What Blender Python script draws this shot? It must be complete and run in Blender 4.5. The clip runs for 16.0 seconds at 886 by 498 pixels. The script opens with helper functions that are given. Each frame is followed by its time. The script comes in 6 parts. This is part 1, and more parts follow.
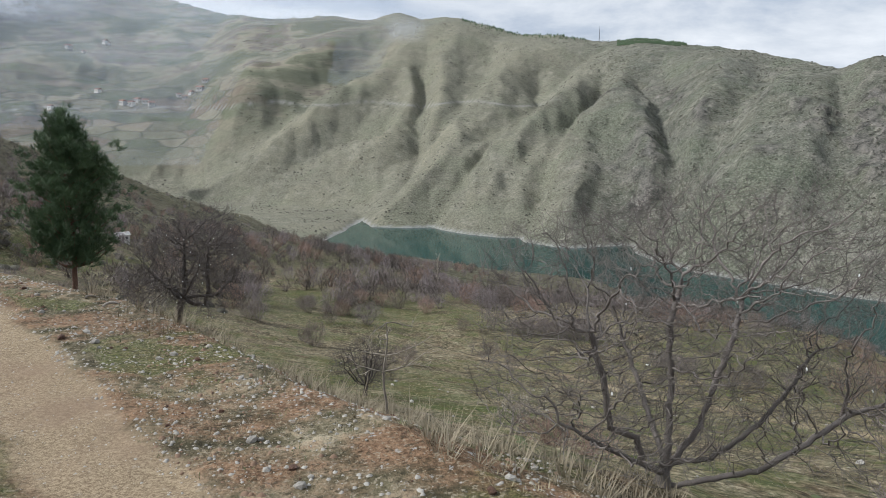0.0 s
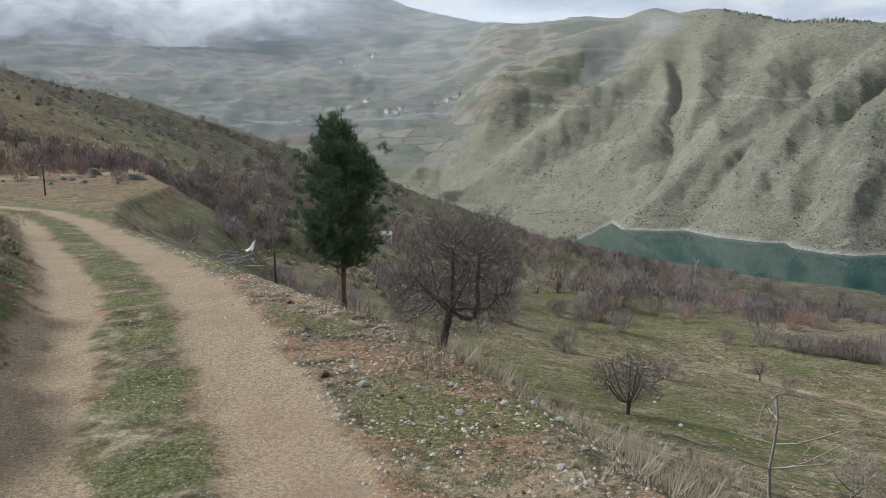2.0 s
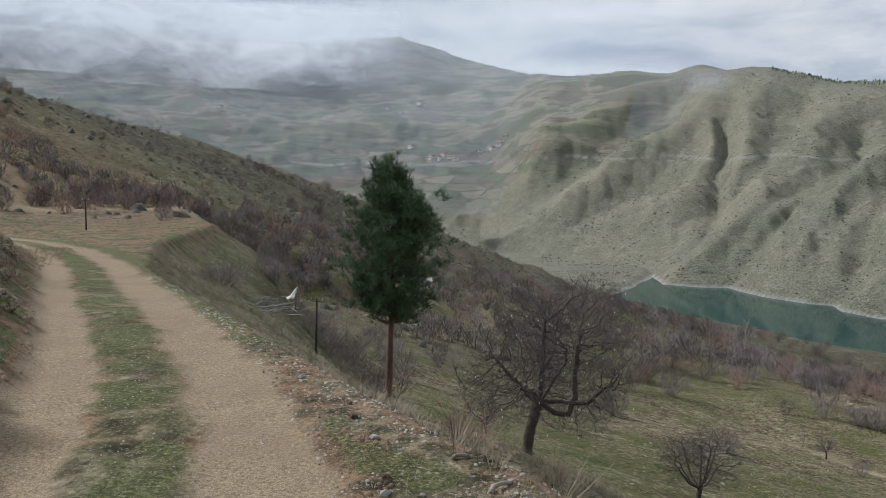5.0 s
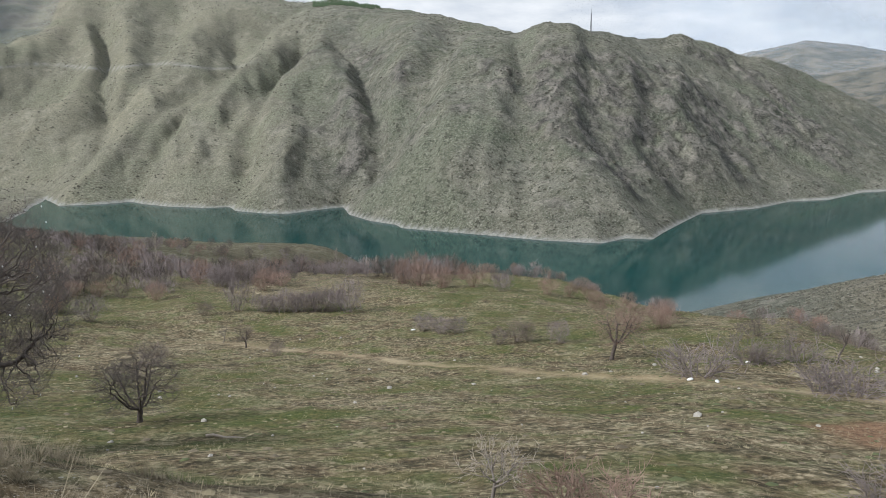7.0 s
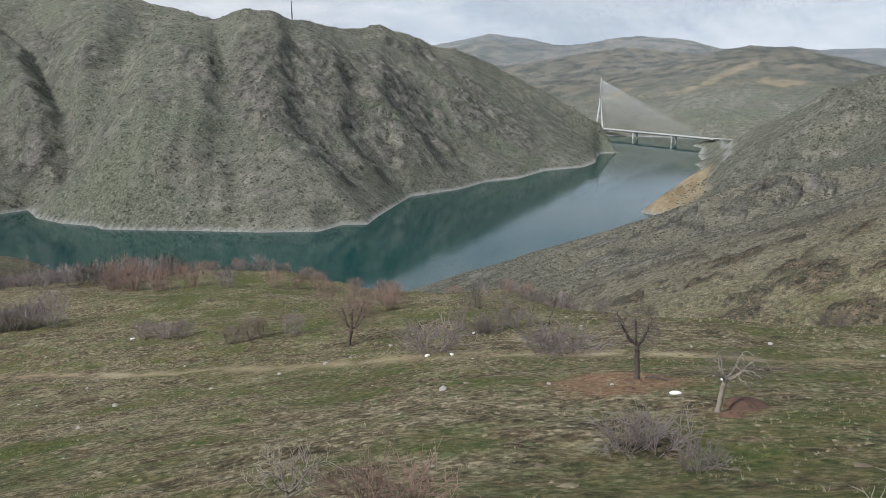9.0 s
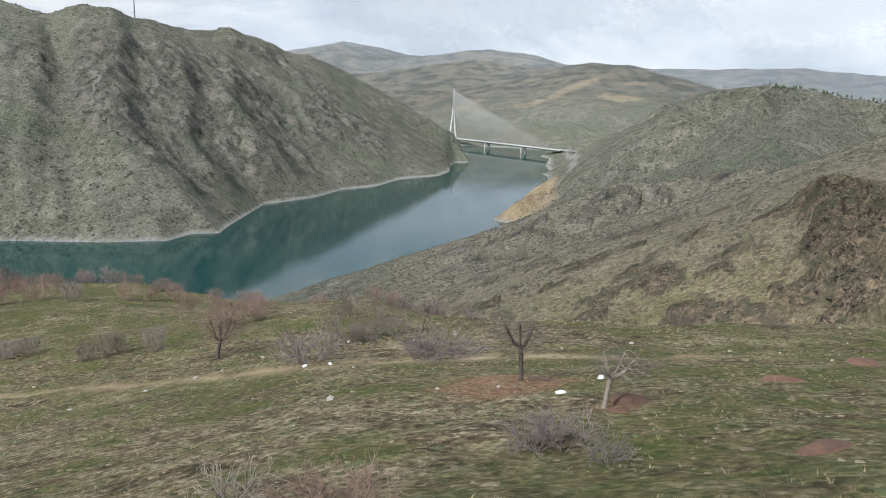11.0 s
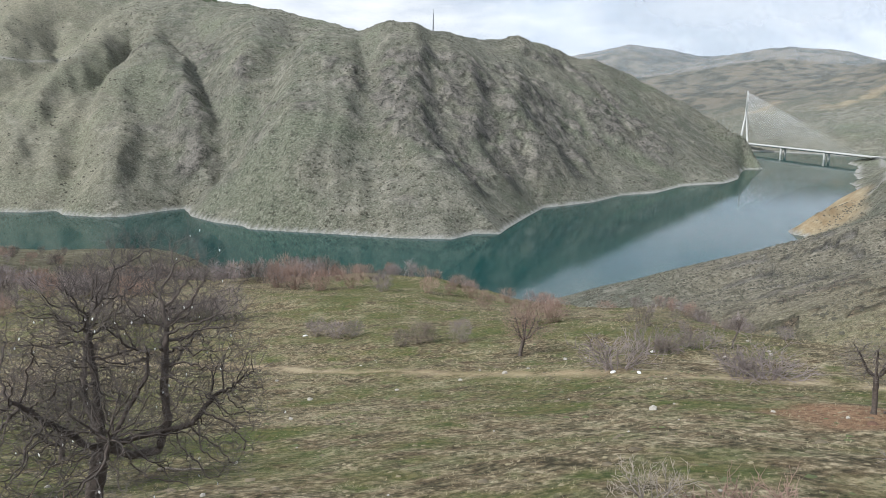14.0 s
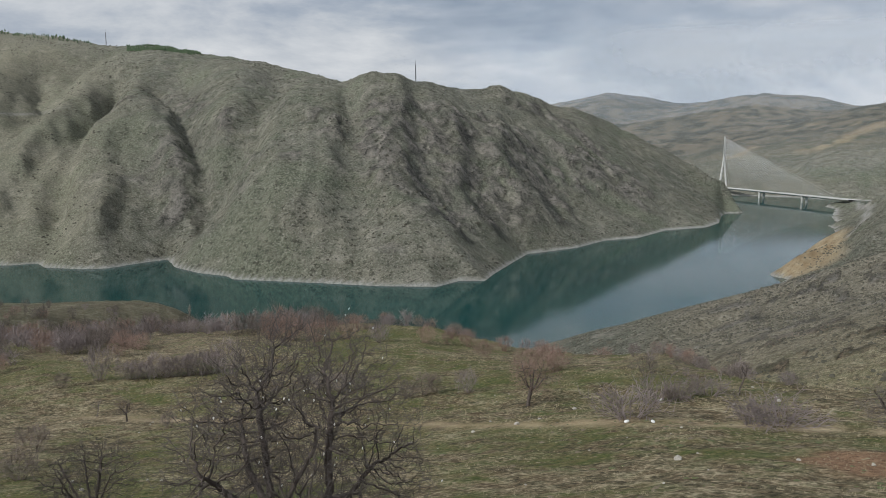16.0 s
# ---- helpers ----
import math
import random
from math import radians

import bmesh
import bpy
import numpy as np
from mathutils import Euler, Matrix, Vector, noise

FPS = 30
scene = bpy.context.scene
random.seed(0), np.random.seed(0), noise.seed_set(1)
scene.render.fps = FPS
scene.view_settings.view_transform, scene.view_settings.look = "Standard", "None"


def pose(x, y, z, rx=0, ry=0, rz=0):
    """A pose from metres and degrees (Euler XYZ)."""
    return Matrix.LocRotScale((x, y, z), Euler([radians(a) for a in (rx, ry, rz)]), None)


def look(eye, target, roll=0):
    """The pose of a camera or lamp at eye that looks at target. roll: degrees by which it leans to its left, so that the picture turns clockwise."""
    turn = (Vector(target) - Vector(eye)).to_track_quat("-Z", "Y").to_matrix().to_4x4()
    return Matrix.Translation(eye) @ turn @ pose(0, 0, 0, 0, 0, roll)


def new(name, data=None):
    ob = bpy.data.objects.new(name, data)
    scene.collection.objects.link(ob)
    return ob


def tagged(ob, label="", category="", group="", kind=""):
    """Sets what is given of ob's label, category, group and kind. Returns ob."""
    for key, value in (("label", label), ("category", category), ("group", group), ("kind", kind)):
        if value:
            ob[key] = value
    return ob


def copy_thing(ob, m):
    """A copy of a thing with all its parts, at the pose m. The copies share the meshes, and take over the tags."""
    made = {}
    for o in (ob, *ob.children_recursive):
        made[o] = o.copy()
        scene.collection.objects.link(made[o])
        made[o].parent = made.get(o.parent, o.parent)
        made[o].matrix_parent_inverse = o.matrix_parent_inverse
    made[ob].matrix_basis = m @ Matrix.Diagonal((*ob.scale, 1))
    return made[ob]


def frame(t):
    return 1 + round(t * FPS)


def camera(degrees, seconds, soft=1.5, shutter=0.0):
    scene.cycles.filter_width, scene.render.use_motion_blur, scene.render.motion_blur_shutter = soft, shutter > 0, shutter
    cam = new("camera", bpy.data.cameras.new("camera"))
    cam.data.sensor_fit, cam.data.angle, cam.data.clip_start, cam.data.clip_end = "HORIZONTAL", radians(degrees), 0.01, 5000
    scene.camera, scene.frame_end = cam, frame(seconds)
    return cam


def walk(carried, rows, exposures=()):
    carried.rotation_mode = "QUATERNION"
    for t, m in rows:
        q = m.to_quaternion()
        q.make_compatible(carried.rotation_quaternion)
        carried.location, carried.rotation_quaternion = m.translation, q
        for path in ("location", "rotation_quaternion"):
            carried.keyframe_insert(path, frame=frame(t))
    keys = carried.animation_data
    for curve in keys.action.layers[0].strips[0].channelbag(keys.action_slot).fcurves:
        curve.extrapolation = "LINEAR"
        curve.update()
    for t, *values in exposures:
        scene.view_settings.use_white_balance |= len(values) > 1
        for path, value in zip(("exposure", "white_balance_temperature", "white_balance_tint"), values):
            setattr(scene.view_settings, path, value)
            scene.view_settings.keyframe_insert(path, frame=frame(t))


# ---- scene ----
cam = camera(59.55, 16.0, soft=0.7)


# ---------------------------------------------------------------- camera
def aim(x, y, z, yaw, pitch, roll):
    return pose(x, y, z, 90 + pitch, 0, yaw) @ pose(0, 0, 0, 0, 0, roll)


# seconds, x, y, z, yaw, pitch, roll
PATH = [
    (0.0, 0.00, 0.00, 150.00, 0.00, -9.03, 0.51),
    (0.5, -0.29, 0.51, 149.96, 5.93, -8.17, 0.84),
    (1.0, -0.53, 1.06, 149.93, 11.49, -7.98, 1.27),
    (1.5, -0.83, 1.62, 149.85, 14.54, -8.71, -0.03),
    (2.0, -1.04, 2.22, 149.80, 18.40, -8.81, -1.19),
    (2.5, -1.43, 2.73, 149.76, 23.47, -7.60, -1.97),
    (3.0, -1.78, 3.24, 149.75, 27.08, -3.18, -0.74),
    (3.2, -1.91, 3.45, 149.76, 27.97, -2.08, -0.37),
    (5.3, -2.82, 4.84, 149.79, 17.39, -6.35, 1.74),
    (5.5, -2.88, 4.96, 149.79, 13.67, -6.90, 1.90),
    (6.0, -3.01, 5.20, 149.74, 3.14, -8.10, 1.59),
    (6.5, -3.09, 5.52, 149.71, -9.37, -9.89, 0.68),
    (7.0, -3.21, 5.81, 149.66, -21.41, -11.64, -0.25),
    (7.5, -3.27, 6.03, 149.62, -29.38, -12.67, -0.61),
    (8.0, -3.36, 6.22, 149.61, -36.38, -12.84, -0.46),
    (8.5, -3.53, 6.41, 149.60, -41.64, -12.52, -0.41),
    (9.0, -3.71, 6.67, 149.60, -42.54, -12.49, -0.07),
    (9.5, -3.97, 6.81, 149.58, -43.73, -12.43, 0.35),
    (10.0, -4.17, 7.04, 149.59, -47.13, -12.02, 1.00),
    (10.2, -4.26, 7.13, 149.60, -48.82, -12.12, 1.20),
    (12.3, -5.62, 7.88, 149.71, -55.56, -10.97, 2.07),
    (12.5, -5.74, 7.97, 149.72, -54.46, -10.91, 1.82),
    (13.0, -6.05, 8.19, 149.71, -49.09, -10.44, 1.05),
    (13.5, -6.29, 8.45, 149.70, -40.60, -11.62, 0.78),
    (14.0, -6.58, 8.71, 149.70, -32.92, -11.77, 0.40),
    (14.5, -6.94, 8.89, 149.76, -26.41, -11.65, -0.05),
    (15.0, -7.43, 9.02, 149.87, -21.35, -10.00, -0.05),
    (15.5, -7.83, 9.10, 150.01, -25.40, -8.72, -0.34),
    (16.0, -8.27, 9.16, 150.13, -34.13, -8.29, -0.17),
]
# seconds, stops, kelvin, tint
EXPOSURES = [(t, e, 5860 if t < 7 else 6070 if 12 < t < 13.2 or t > 15.8 else 5940, 9) for t, e in ((0.0, 0.2), (0.5, 0.12), (1.0, -0.12), (1.5, 0.2), (2.0, 0.2), (2.5, 0.45), (3.0, -0.15), (5.5, 0.0), (6.5, 0.12), (7.0, 0.25), (7.5, 0.6), (8.5, 0.12), (9.0, 0.05), (9.5, 0.28), (10.2, 0.28), (12.5, 0.1), (13.0, -0.05), (13.5, 0.45), (14.0, 0.45), (14.5, 0.55), (15.0, 0.42), (15.5, -0.12), (16.0, -0.2))]
walk(cam, [(r[0], aim(*r[1:])) for r in PATH], EXPOSURES)

# ---------------------------------------------------------------- world, sun
SUN_AZ, SUN_EL = -88.0, 38.0       # degrees to the right of +y, degrees up
world = bpy.data.worlds.new("sky")
scene.world = world
world.use_nodes = True


class Nodes:
    """A short hand for node trees."""

    def __init__(self, tree):
        self.tree = tree
        tree.nodes.clear()

    def add(self, kind, **inputs):
        node = self.tree.nodes.new(kind)
        for key, value in inputs.items():
            socket = node.inputs[int(key[1:])] if key[0] == "i" and key[1:].isdigit() else node.inputs[key.replace("_", " ")]
            self.put(socket, value)
        return node

    def put(self, socket, value):
        if isinstance(value, bpy.types.NodeSocket):
            self.tree.links.new(value, socket)
        else:
            socket.default_value = value

    def noise(self, vector, scale, detail=4.0, rough=0.55, distortion=0.0):
        n = self.add("ShaderNodeTexNoise", Vector=vector, Scale=scale, Detail=detail, Roughness=rough, Distortion=distortion)
        return n.outputs["Fac"]

    def span(self, value, a, b, c=0.0, d=1.0):
        n = self.add("ShaderNodeMapRange", Value=value)
        n.clamp = True
        for i, v in enumerate((a, b, c, d)):
            self.put(n.inputs[1 + i], v)
        return n.outputs[0]

    def math(self, op, a, b=0.0):
        n = self.tree.nodes.new("ShaderNodeMath")
        n.operation = op
        self.put(n.inputs[0], a)
        self.put(n.inputs[1], b)
        return n.outputs[0]

    def mix(self, fac, a, b, blend="MIX"):
        n = self.tree.nodes.new("ShaderNodeMix")
        n.data_type, n.blend_type = "RGBA", blend
        self.put(n.inputs[0], fac)
        self.put(n.inputs[6], a)
        self.put(n.inputs[7], b)
        return n.outputs[2]

    def ramp(self, fac, stops):
        n = self.add("ShaderNodeValToRGB", Fac=fac)
        e = n.color_ramp.elements
        while len(e) < len(stops):
            e.new(0.5)
        for item, (p, c) in zip(e, stops):
            item.position, item.color = p, (*c, 1)
        return n.outputs[0]

    def attr(self, name):
        n = self.add("ShaderNodeAttribute")
        n.attribute_name = name
        return n.outputs["Fac"]


def rgb(r, g, b):
    return (r, g, b, 1)


def build_sky():
    n = Nodes(world.node_tree)
    sky = n.add("ShaderNodeTexSky")
    sky.sky_type, sky.sun_disc = "NISHITA", False
    sky.sun_elevation, sky.sun_rotation = radians(SUN_EL), radians(SUN_AZ)
    way = n.add("ShaderNodeTexCoord").outputs["Generated"]
    flat = n.add("ShaderNodeMapping", Vector=way, Scale=(1.0, 1.0, 3.2)).outputs[0]
    big = n.noise(flat, 2.1, 7, 0.58, 0.4)
    small = n.noise(flat, 7.0, 6, 0.6, 0.2)
    heap = n.math("ADD", n.math("MULTIPLY", big, 0.7), n.math("MULTIPLY", small, 0.3))
    cloud = n.ramp(heap, [(0.37, (3.7, 4.2, 5.0)), (0.46, (5.5, 5.9, 6.5)), (0.53, (7.6, 7.7, 7.8)), (0.63, (10.0, 9.8, 9.5))])
    cover = n.span(big, 0.36, 0.50, 0.82, 1.0)
    both = n.mix(cover, sky.outputs[0], cloud)
    back = n.add("ShaderNodeBackground", Color=both, Strength=0.085)
    out = n.add("ShaderNodeOutputWorld", Surface=back.outputs[0])


build_sky()
sun_data = bpy.data.lights.new("sun", "SUN")
sun_data.energy, sun_data.angle, sun_data.color = 3.9, radians(6), (1.0, 0.95, 0.87)
sun_ob = new("sun", sun_data)
_a, _e = radians(SUN_AZ), radians(SUN_EL)
sun_ob.matrix_world = look((0, 0, 0), (-math.sin(_a) * math.cos(_e), -math.cos(_a) * math.cos(_e), -math.sin(_e)))
sun_ob.location = (-60, 20, 400)


# ---------------------------------------------------------------- materials
def material(name):
    m = bpy.data.materials.new(name)
    m.use_nodes = True
    n = Nodes(m.node_tree)
    shader = n.add("ShaderNodeBsdfPrincipled")
    n.add("ShaderNodeOutputMaterial", Surface=shader.outputs[0])
    return m, n, shader


def bump(n, shader, height, strength, distance):
    b = n.add("ShaderNodeBump", Height=height, Strength=strength, Distance=distance)
    n.put(shader.inputs["Normal"], b.outputs[0])


def plain(name, dark, light, scale, rough=0.8, metal=0.0, bumpy=0.3, depth=0.01):
    """A two-tone grained surface, varied a little from object to object."""
    m, n, s = material(name)
    at = n.add("ShaderNodeTexCoord").outputs["Object"]
    grain = n.noise(at, scale, 6, 0.65)
    stain = n.noise(at, scale * 0.13, 3, 0.5)
    fac = n.math("ADD", n.math("MULTIPLY", grain, 0.6), n.math("MULTIPLY", stain, 0.4))
    col = n.mix(n.span(fac, 0.32, 0.68), rgb(*dark), rgb(*light))
    rand = n.add("ShaderNodeObjectInfo").outputs["Random"]
    hue = n.add("ShaderNodeHueSaturation", Color=col, Value=n.span(rand, 0, 1, 0.8, 1.2))
    n.put(s.inputs["Base Color"], hue.outputs[0])
    s.inputs["Roughness"].default_value, s.inputs["Metallic"].default_value = rough, metal
    bump(n, s, grain, bumpy, depth)
    return m


def ground_material():
    m, n, s = material("ground")
    at = n.add("ShaderNodeTexCoord").outputs["Object"]
    lie = n.add("ShaderNodeMapping", Vector=at, Rotation=(0, 0, radians(129.7)), Scale=(1.15, 1.0, 1.0))
    lie.vector_type = "TEXTURE"
    along = lie.outputs[0]
    # tufts, patches and fields at several sizes
    tuft = n.noise(at, 3.6, 8, 0.7)
    clump = n.noise(along, 1.1, 6, 0.66)
    patch = n.noise(along, 0.30, 6, 0.62, 0.3)
    field = n.noise(along, 0.045, 5, 0.55, 0.4)
    hill = n.noise(at, 0.0045, 6, 0.6, 0.5)
    fleck = n.noise(at, 30.0, 3, 0.7)
    grain = n.noise(at, 95.0, 2, 0.6)
    dry = n.math("ADD", n.math("ADD", n.math("MULTIPLY", tuft, 0.46), n.math("MULTIPLY", clump, 0.34)), n.math("MULTIPLY", patch, 0.20))
    grass = n.ramp(dry, [(0.42, (0.036, 0.031, 0.017)), (0.475, (0.092, 0.079, 0.045)), (0.52, (0.180, 0.154, 0.096)), (0.575, (0.42, 0.365, 0.25))])
    green = n.mix(n.span(tuft, 0.35, 0.7), rgb(0.036, 0.050, 0.014), rgb(0.120, 0.132, 0.042))
    gmask = n.math("MULTIPLY", n.span(n.math("ADD", n.math("MULTIPLY", patch, 0.7), n.math("ADD", n.math("MULTIPLY", field, 0.7), n.math("MULTIPLY", clump, 0.30))), 0.78, 0.88), n.attr("green"))
    col = n.mix(gmask, grass, green)
    soil = n.mix(n.span(n.math("ADD", n.math("MULTIPLY", tuft, 0.5), n.math("MULTIPLY", fleck, 0.5)), 0.41, 0.59), rgb(0.098, 0.058, 0.034), rgb(0.30, 0.190, 0.115))
    col = n.mix(n.math("MULTIPLY", n.span(n.noise(at, 0.9, 6, 0.66), 0.44, 0.56), n.attr("soil")), col, soil)
    sward = n.mix(n.span(fleck, 0.40, 0.60), rgb(0.045, 0.061, 0.018), rgb(0.148, 0.152, 0.058))
    col = n.mix(n.span(n.math("ADD", n.math("MULTIPLY", n.attr("sward"), 0.62), n.math("ADD", n.math("MULTIPLY", tuft, 0.5), n.math("MULTIPLY", n.noise(at, 12.0, 5, 0.7), 0.5))), 0.72, 1.02, 0.0, 0.92), col, sward)
    col = n.mix(n.attr("bare"), col, soil)
    bracken = n.ramp(n.math("ADD", n.math("MULTIPLY", n.noise(at, 0.5, 6, 0.7), 0.6), n.math("MULTIPLY", tuft, 0.4)), [(0.42, (0.042, 0.034, 0.026)), (0.50, (0.105, 0.083, 0.062)), (0.60, (0.22, 0.18, 0.135))])
    # far slopes: thin turf over stone, speckled with low scrub, haze put into colour
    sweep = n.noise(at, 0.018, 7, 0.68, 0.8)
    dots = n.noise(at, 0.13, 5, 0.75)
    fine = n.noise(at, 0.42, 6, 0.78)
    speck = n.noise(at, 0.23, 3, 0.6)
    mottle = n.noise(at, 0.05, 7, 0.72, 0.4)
    # paler blue-grey base tones stand in for distance haze
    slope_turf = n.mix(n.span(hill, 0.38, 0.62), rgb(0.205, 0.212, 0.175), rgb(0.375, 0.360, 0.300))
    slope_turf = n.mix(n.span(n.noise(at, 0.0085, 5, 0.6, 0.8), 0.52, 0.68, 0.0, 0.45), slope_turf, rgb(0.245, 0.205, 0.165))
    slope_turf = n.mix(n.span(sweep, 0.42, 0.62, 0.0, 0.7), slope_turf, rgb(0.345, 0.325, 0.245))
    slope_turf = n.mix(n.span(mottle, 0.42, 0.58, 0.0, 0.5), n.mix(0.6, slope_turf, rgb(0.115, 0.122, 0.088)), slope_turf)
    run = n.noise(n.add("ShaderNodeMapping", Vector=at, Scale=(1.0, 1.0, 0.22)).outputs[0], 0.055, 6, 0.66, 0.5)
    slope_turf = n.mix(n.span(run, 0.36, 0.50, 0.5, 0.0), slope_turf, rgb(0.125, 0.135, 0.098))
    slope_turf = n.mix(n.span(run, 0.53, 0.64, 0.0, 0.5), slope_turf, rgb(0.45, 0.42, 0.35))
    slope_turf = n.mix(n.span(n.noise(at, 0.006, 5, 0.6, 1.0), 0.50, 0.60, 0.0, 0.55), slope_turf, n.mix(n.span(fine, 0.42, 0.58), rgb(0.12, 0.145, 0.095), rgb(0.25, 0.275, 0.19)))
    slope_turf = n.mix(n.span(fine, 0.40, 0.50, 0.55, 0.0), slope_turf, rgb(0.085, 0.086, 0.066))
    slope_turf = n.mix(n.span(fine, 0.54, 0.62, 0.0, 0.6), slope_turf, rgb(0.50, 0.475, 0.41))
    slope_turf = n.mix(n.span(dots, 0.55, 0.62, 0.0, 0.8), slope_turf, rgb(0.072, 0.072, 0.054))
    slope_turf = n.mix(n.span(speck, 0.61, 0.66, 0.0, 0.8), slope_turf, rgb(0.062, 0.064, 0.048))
    # sunlight on left slopes and spur backs, painted as paler yellow turf
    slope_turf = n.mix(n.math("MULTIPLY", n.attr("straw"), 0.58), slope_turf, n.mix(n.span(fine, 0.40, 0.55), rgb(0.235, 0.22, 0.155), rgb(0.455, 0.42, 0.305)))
    shelf = n.noise(n.add("ShaderNodeMapping", Vector=at, Scale=(1.0, 1.0, 4.0)).outputs[0], 0.0036, 6, 0.62, 0.3)
    plot_at = n.add("ShaderNodeMapping", Vector=n.add("ShaderNodeVectorMath", i0=at, i1=n.add("ShaderNodeTexNoise", Vector=at, Scale=0.004, Detail=3.0).outputs["Color"]).outputs[0], Scale=(1.0, 1.0, 3.5)).outputs[0]
    plots = n.add("ShaderNodeTexVoronoi", Vector=plot_at, Scale=0.011)
    plot_tone = n.add("ShaderNodeSeparateColor", Color=plots.outputs["Color"]).outputs[0]
    edge = n.add("ShaderNodeTexVoronoi", Vector=plot_at, Scale=0.011)
    edge.feature = "DISTANCE_TO_EDGE"
    plot = n.ramp(plot_tone, [(0.15, (0.10, 0.125, 0.07)), (0.4, (0.20, 0.20, 0.135)), (0.65, (0.33, 0.29, 0.21)), (0.85, (0.19, 0.135, 0.105))])
    plot = n.mix(n.span(edge.outputs["Distance"], 0.03, 0.07, 0.8, 0.0), plot, rgb(0.055, 0.06, 0.042))
    tilled = n.ramp(shelf, [(0.36, (0.105, 0.120, 0.085)), (0.46, (0.175, 0.185, 0.125)), (0.51, (0.34, 0.31, 0.235)), (0.56, (0.20, 0.165, 0.145)), (0.64, (0.16, 0.185, 0.105))])
    slope_turf = n.mix(n.math("MULTIPLY", n.attr("tilled"), 0.75), slope_turf, n.mix(n.math("MULTIPLY", n.attr("plots"), 0.75), tilled, plot))
    parched = n.ramp(n.math("ADD", n.math("MULTIPLY", fine, 0.5), n.math("MULTIPLY", clump, 0.5)), [(0.40, (0.13, 0.112, 0.082)), (0.48, (0.30, 0.265, 0.20)), (0.56, (0.48, 0.43, 0.335))])
    slope_turf = n.mix(n.math("MULTIPLY", n.attr("dry"), 0.6), slope_turf, parched)
    heath = n.mix(n.span(n.noise(at, 0.012, 7, 0.7), 0.42, 0.58), rgb(0.075, 0.080, 0.062), rgb(0.190, 0.165, 0.125))
    slope_turf = n.mix(n.attr("heath"), slope_turf, heath)
    slope_turf = n.mix(n.math("MULTIPLY", n.attr("pasture"), 0.85), slope_turf, n.mix(n.span(n.math("ADD", n.math("MULTIPLY", patch, 0.5), n.math("MULTIPLY", clump, 0.5)), 0.42, 0.58), rgb(0.125, 0.118, 0.058), rgb(0.30, 0.262, 0.165)))
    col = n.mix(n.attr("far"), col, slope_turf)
    col = n.mix(n.math("MULTIPLY", n.attr("brush"), 0.32), col, bracken)
    rift = n.noise(at, 0.09, 8, 0.78, 1.2)
    stone = n.ramp(n.math("ADD", n.math("MULTIPLY", rift, 0.4), n.math("ADD", n.math("MULTIPLY", fine, 0.3), n.math("MULTIPLY", run, 0.3))), [(0.42, (0.06, 0.062, 0.058)), (0.47, (0.20, 0.19, 0.165)), (0.53, (0.42, 0.39, 0.345)), (0.60, (0.56, 0.50, 0.43))])
    chip = n.noise(at, 1.7, 6, 0.75)
    crag_tone = n.math("ADD", n.math("MULTIPLY", n.noise(at, 0.35, 8, 0.78, 0.8), 0.6), n.math("MULTIPLY", chip, 0.4))
    crag = n.ramp(crag_tone, [(0.42, (0.030, 0.027, 0.022)), (0.48, (0.14, 0.118, 0.085)), (0.54, (0.33, 0.262, 0.18)), (0.60, (0.50, 0.37, 0.24))])
    crag = n.mix(n.span(n.noise(at, 0.2, 4, 0.6), 0.50, 0.60, 0.0, 0.7), crag, rgb(0.135, 0.135, 0.085))
    col = n.mix(n.attr("rock"), col, n.mix(n.span(n.attr("far"), 0.5, 0.9), crag, stone))
    col = n.mix(n.attr("scar"), col, n.mix(n.span(n.noise(at, 0.08, 5, 0.6), 0.35, 0.65), rgb(0.36, 0.265, 0.155), rgb(0.52, 0.43, 0.29)))
    shore = n.mix(n.span(n.noise(at, 0.4, 5, 0.7), 0.3, 0.7), rgb(0.24, 0.235, 0.215), rgb(0.60, 0.575, 0.535))
    col = n.mix(n.attr("shore"), col, shore)
    gravel = n.mix(n.span(n.math("ADD", n.math("MULTIPLY", fleck, 0.5), n.math("MULTIPLY", grain, 0.5)), 0.42, 0.58), rgb(0.155, 0.112, 0.070), rgb(0.34, 0.268, 0.175))
    gravel = n.mix(n.span(n.noise(at, 0.8, 5, 0.6), 0.48, 0.70, 0.0, 0.6), gravel, rgb(0.21, 0.145, 0.10))
    col = n.mix(n.attr("road"), col, gravel)
    stones = n.span(n.noise(at, 11.0, 4, 0.62), 0.62, 0.66)
    col = n.mix(n.math("MULTIPLY", stones, n.attr("stony")), col, rgb(0.40, 0.385, 0.355))
    # leaf litter, chips and straw on the verge
    litter = n.math("MULTIPLY", n.span(n.noise(at, 26.0, 5, 0.72), 0.55, 0.61), n.attr("litter"))
    col = n.mix(n.math("MULTIPLY", litter, 0.8), col, rgb(0.37, 0.32, 0.235))
    pits = n.math("MULTIPLY", n.span(n.noise(at, 17.0, 5, 0.75, 0.4), 0.54, 0.61), n.attr("litter"))
    col = n.mix(n.math("MULTIPLY", pits, 0.85), col, rgb(0.042, 0.036, 0.022))
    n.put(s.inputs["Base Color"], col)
    s.inputs["Roughness"].default_value = 0.95
    s.inputs["Specular IOR Level"].default_value = 0.15
    near = n.math("ADD", n.math("ADD", n.math("MULTIPLY", tuft, 0.09), n.math("MULTIPLY", clump, 0.16)), n.math("MULTIPLY", fleck, 0.016))
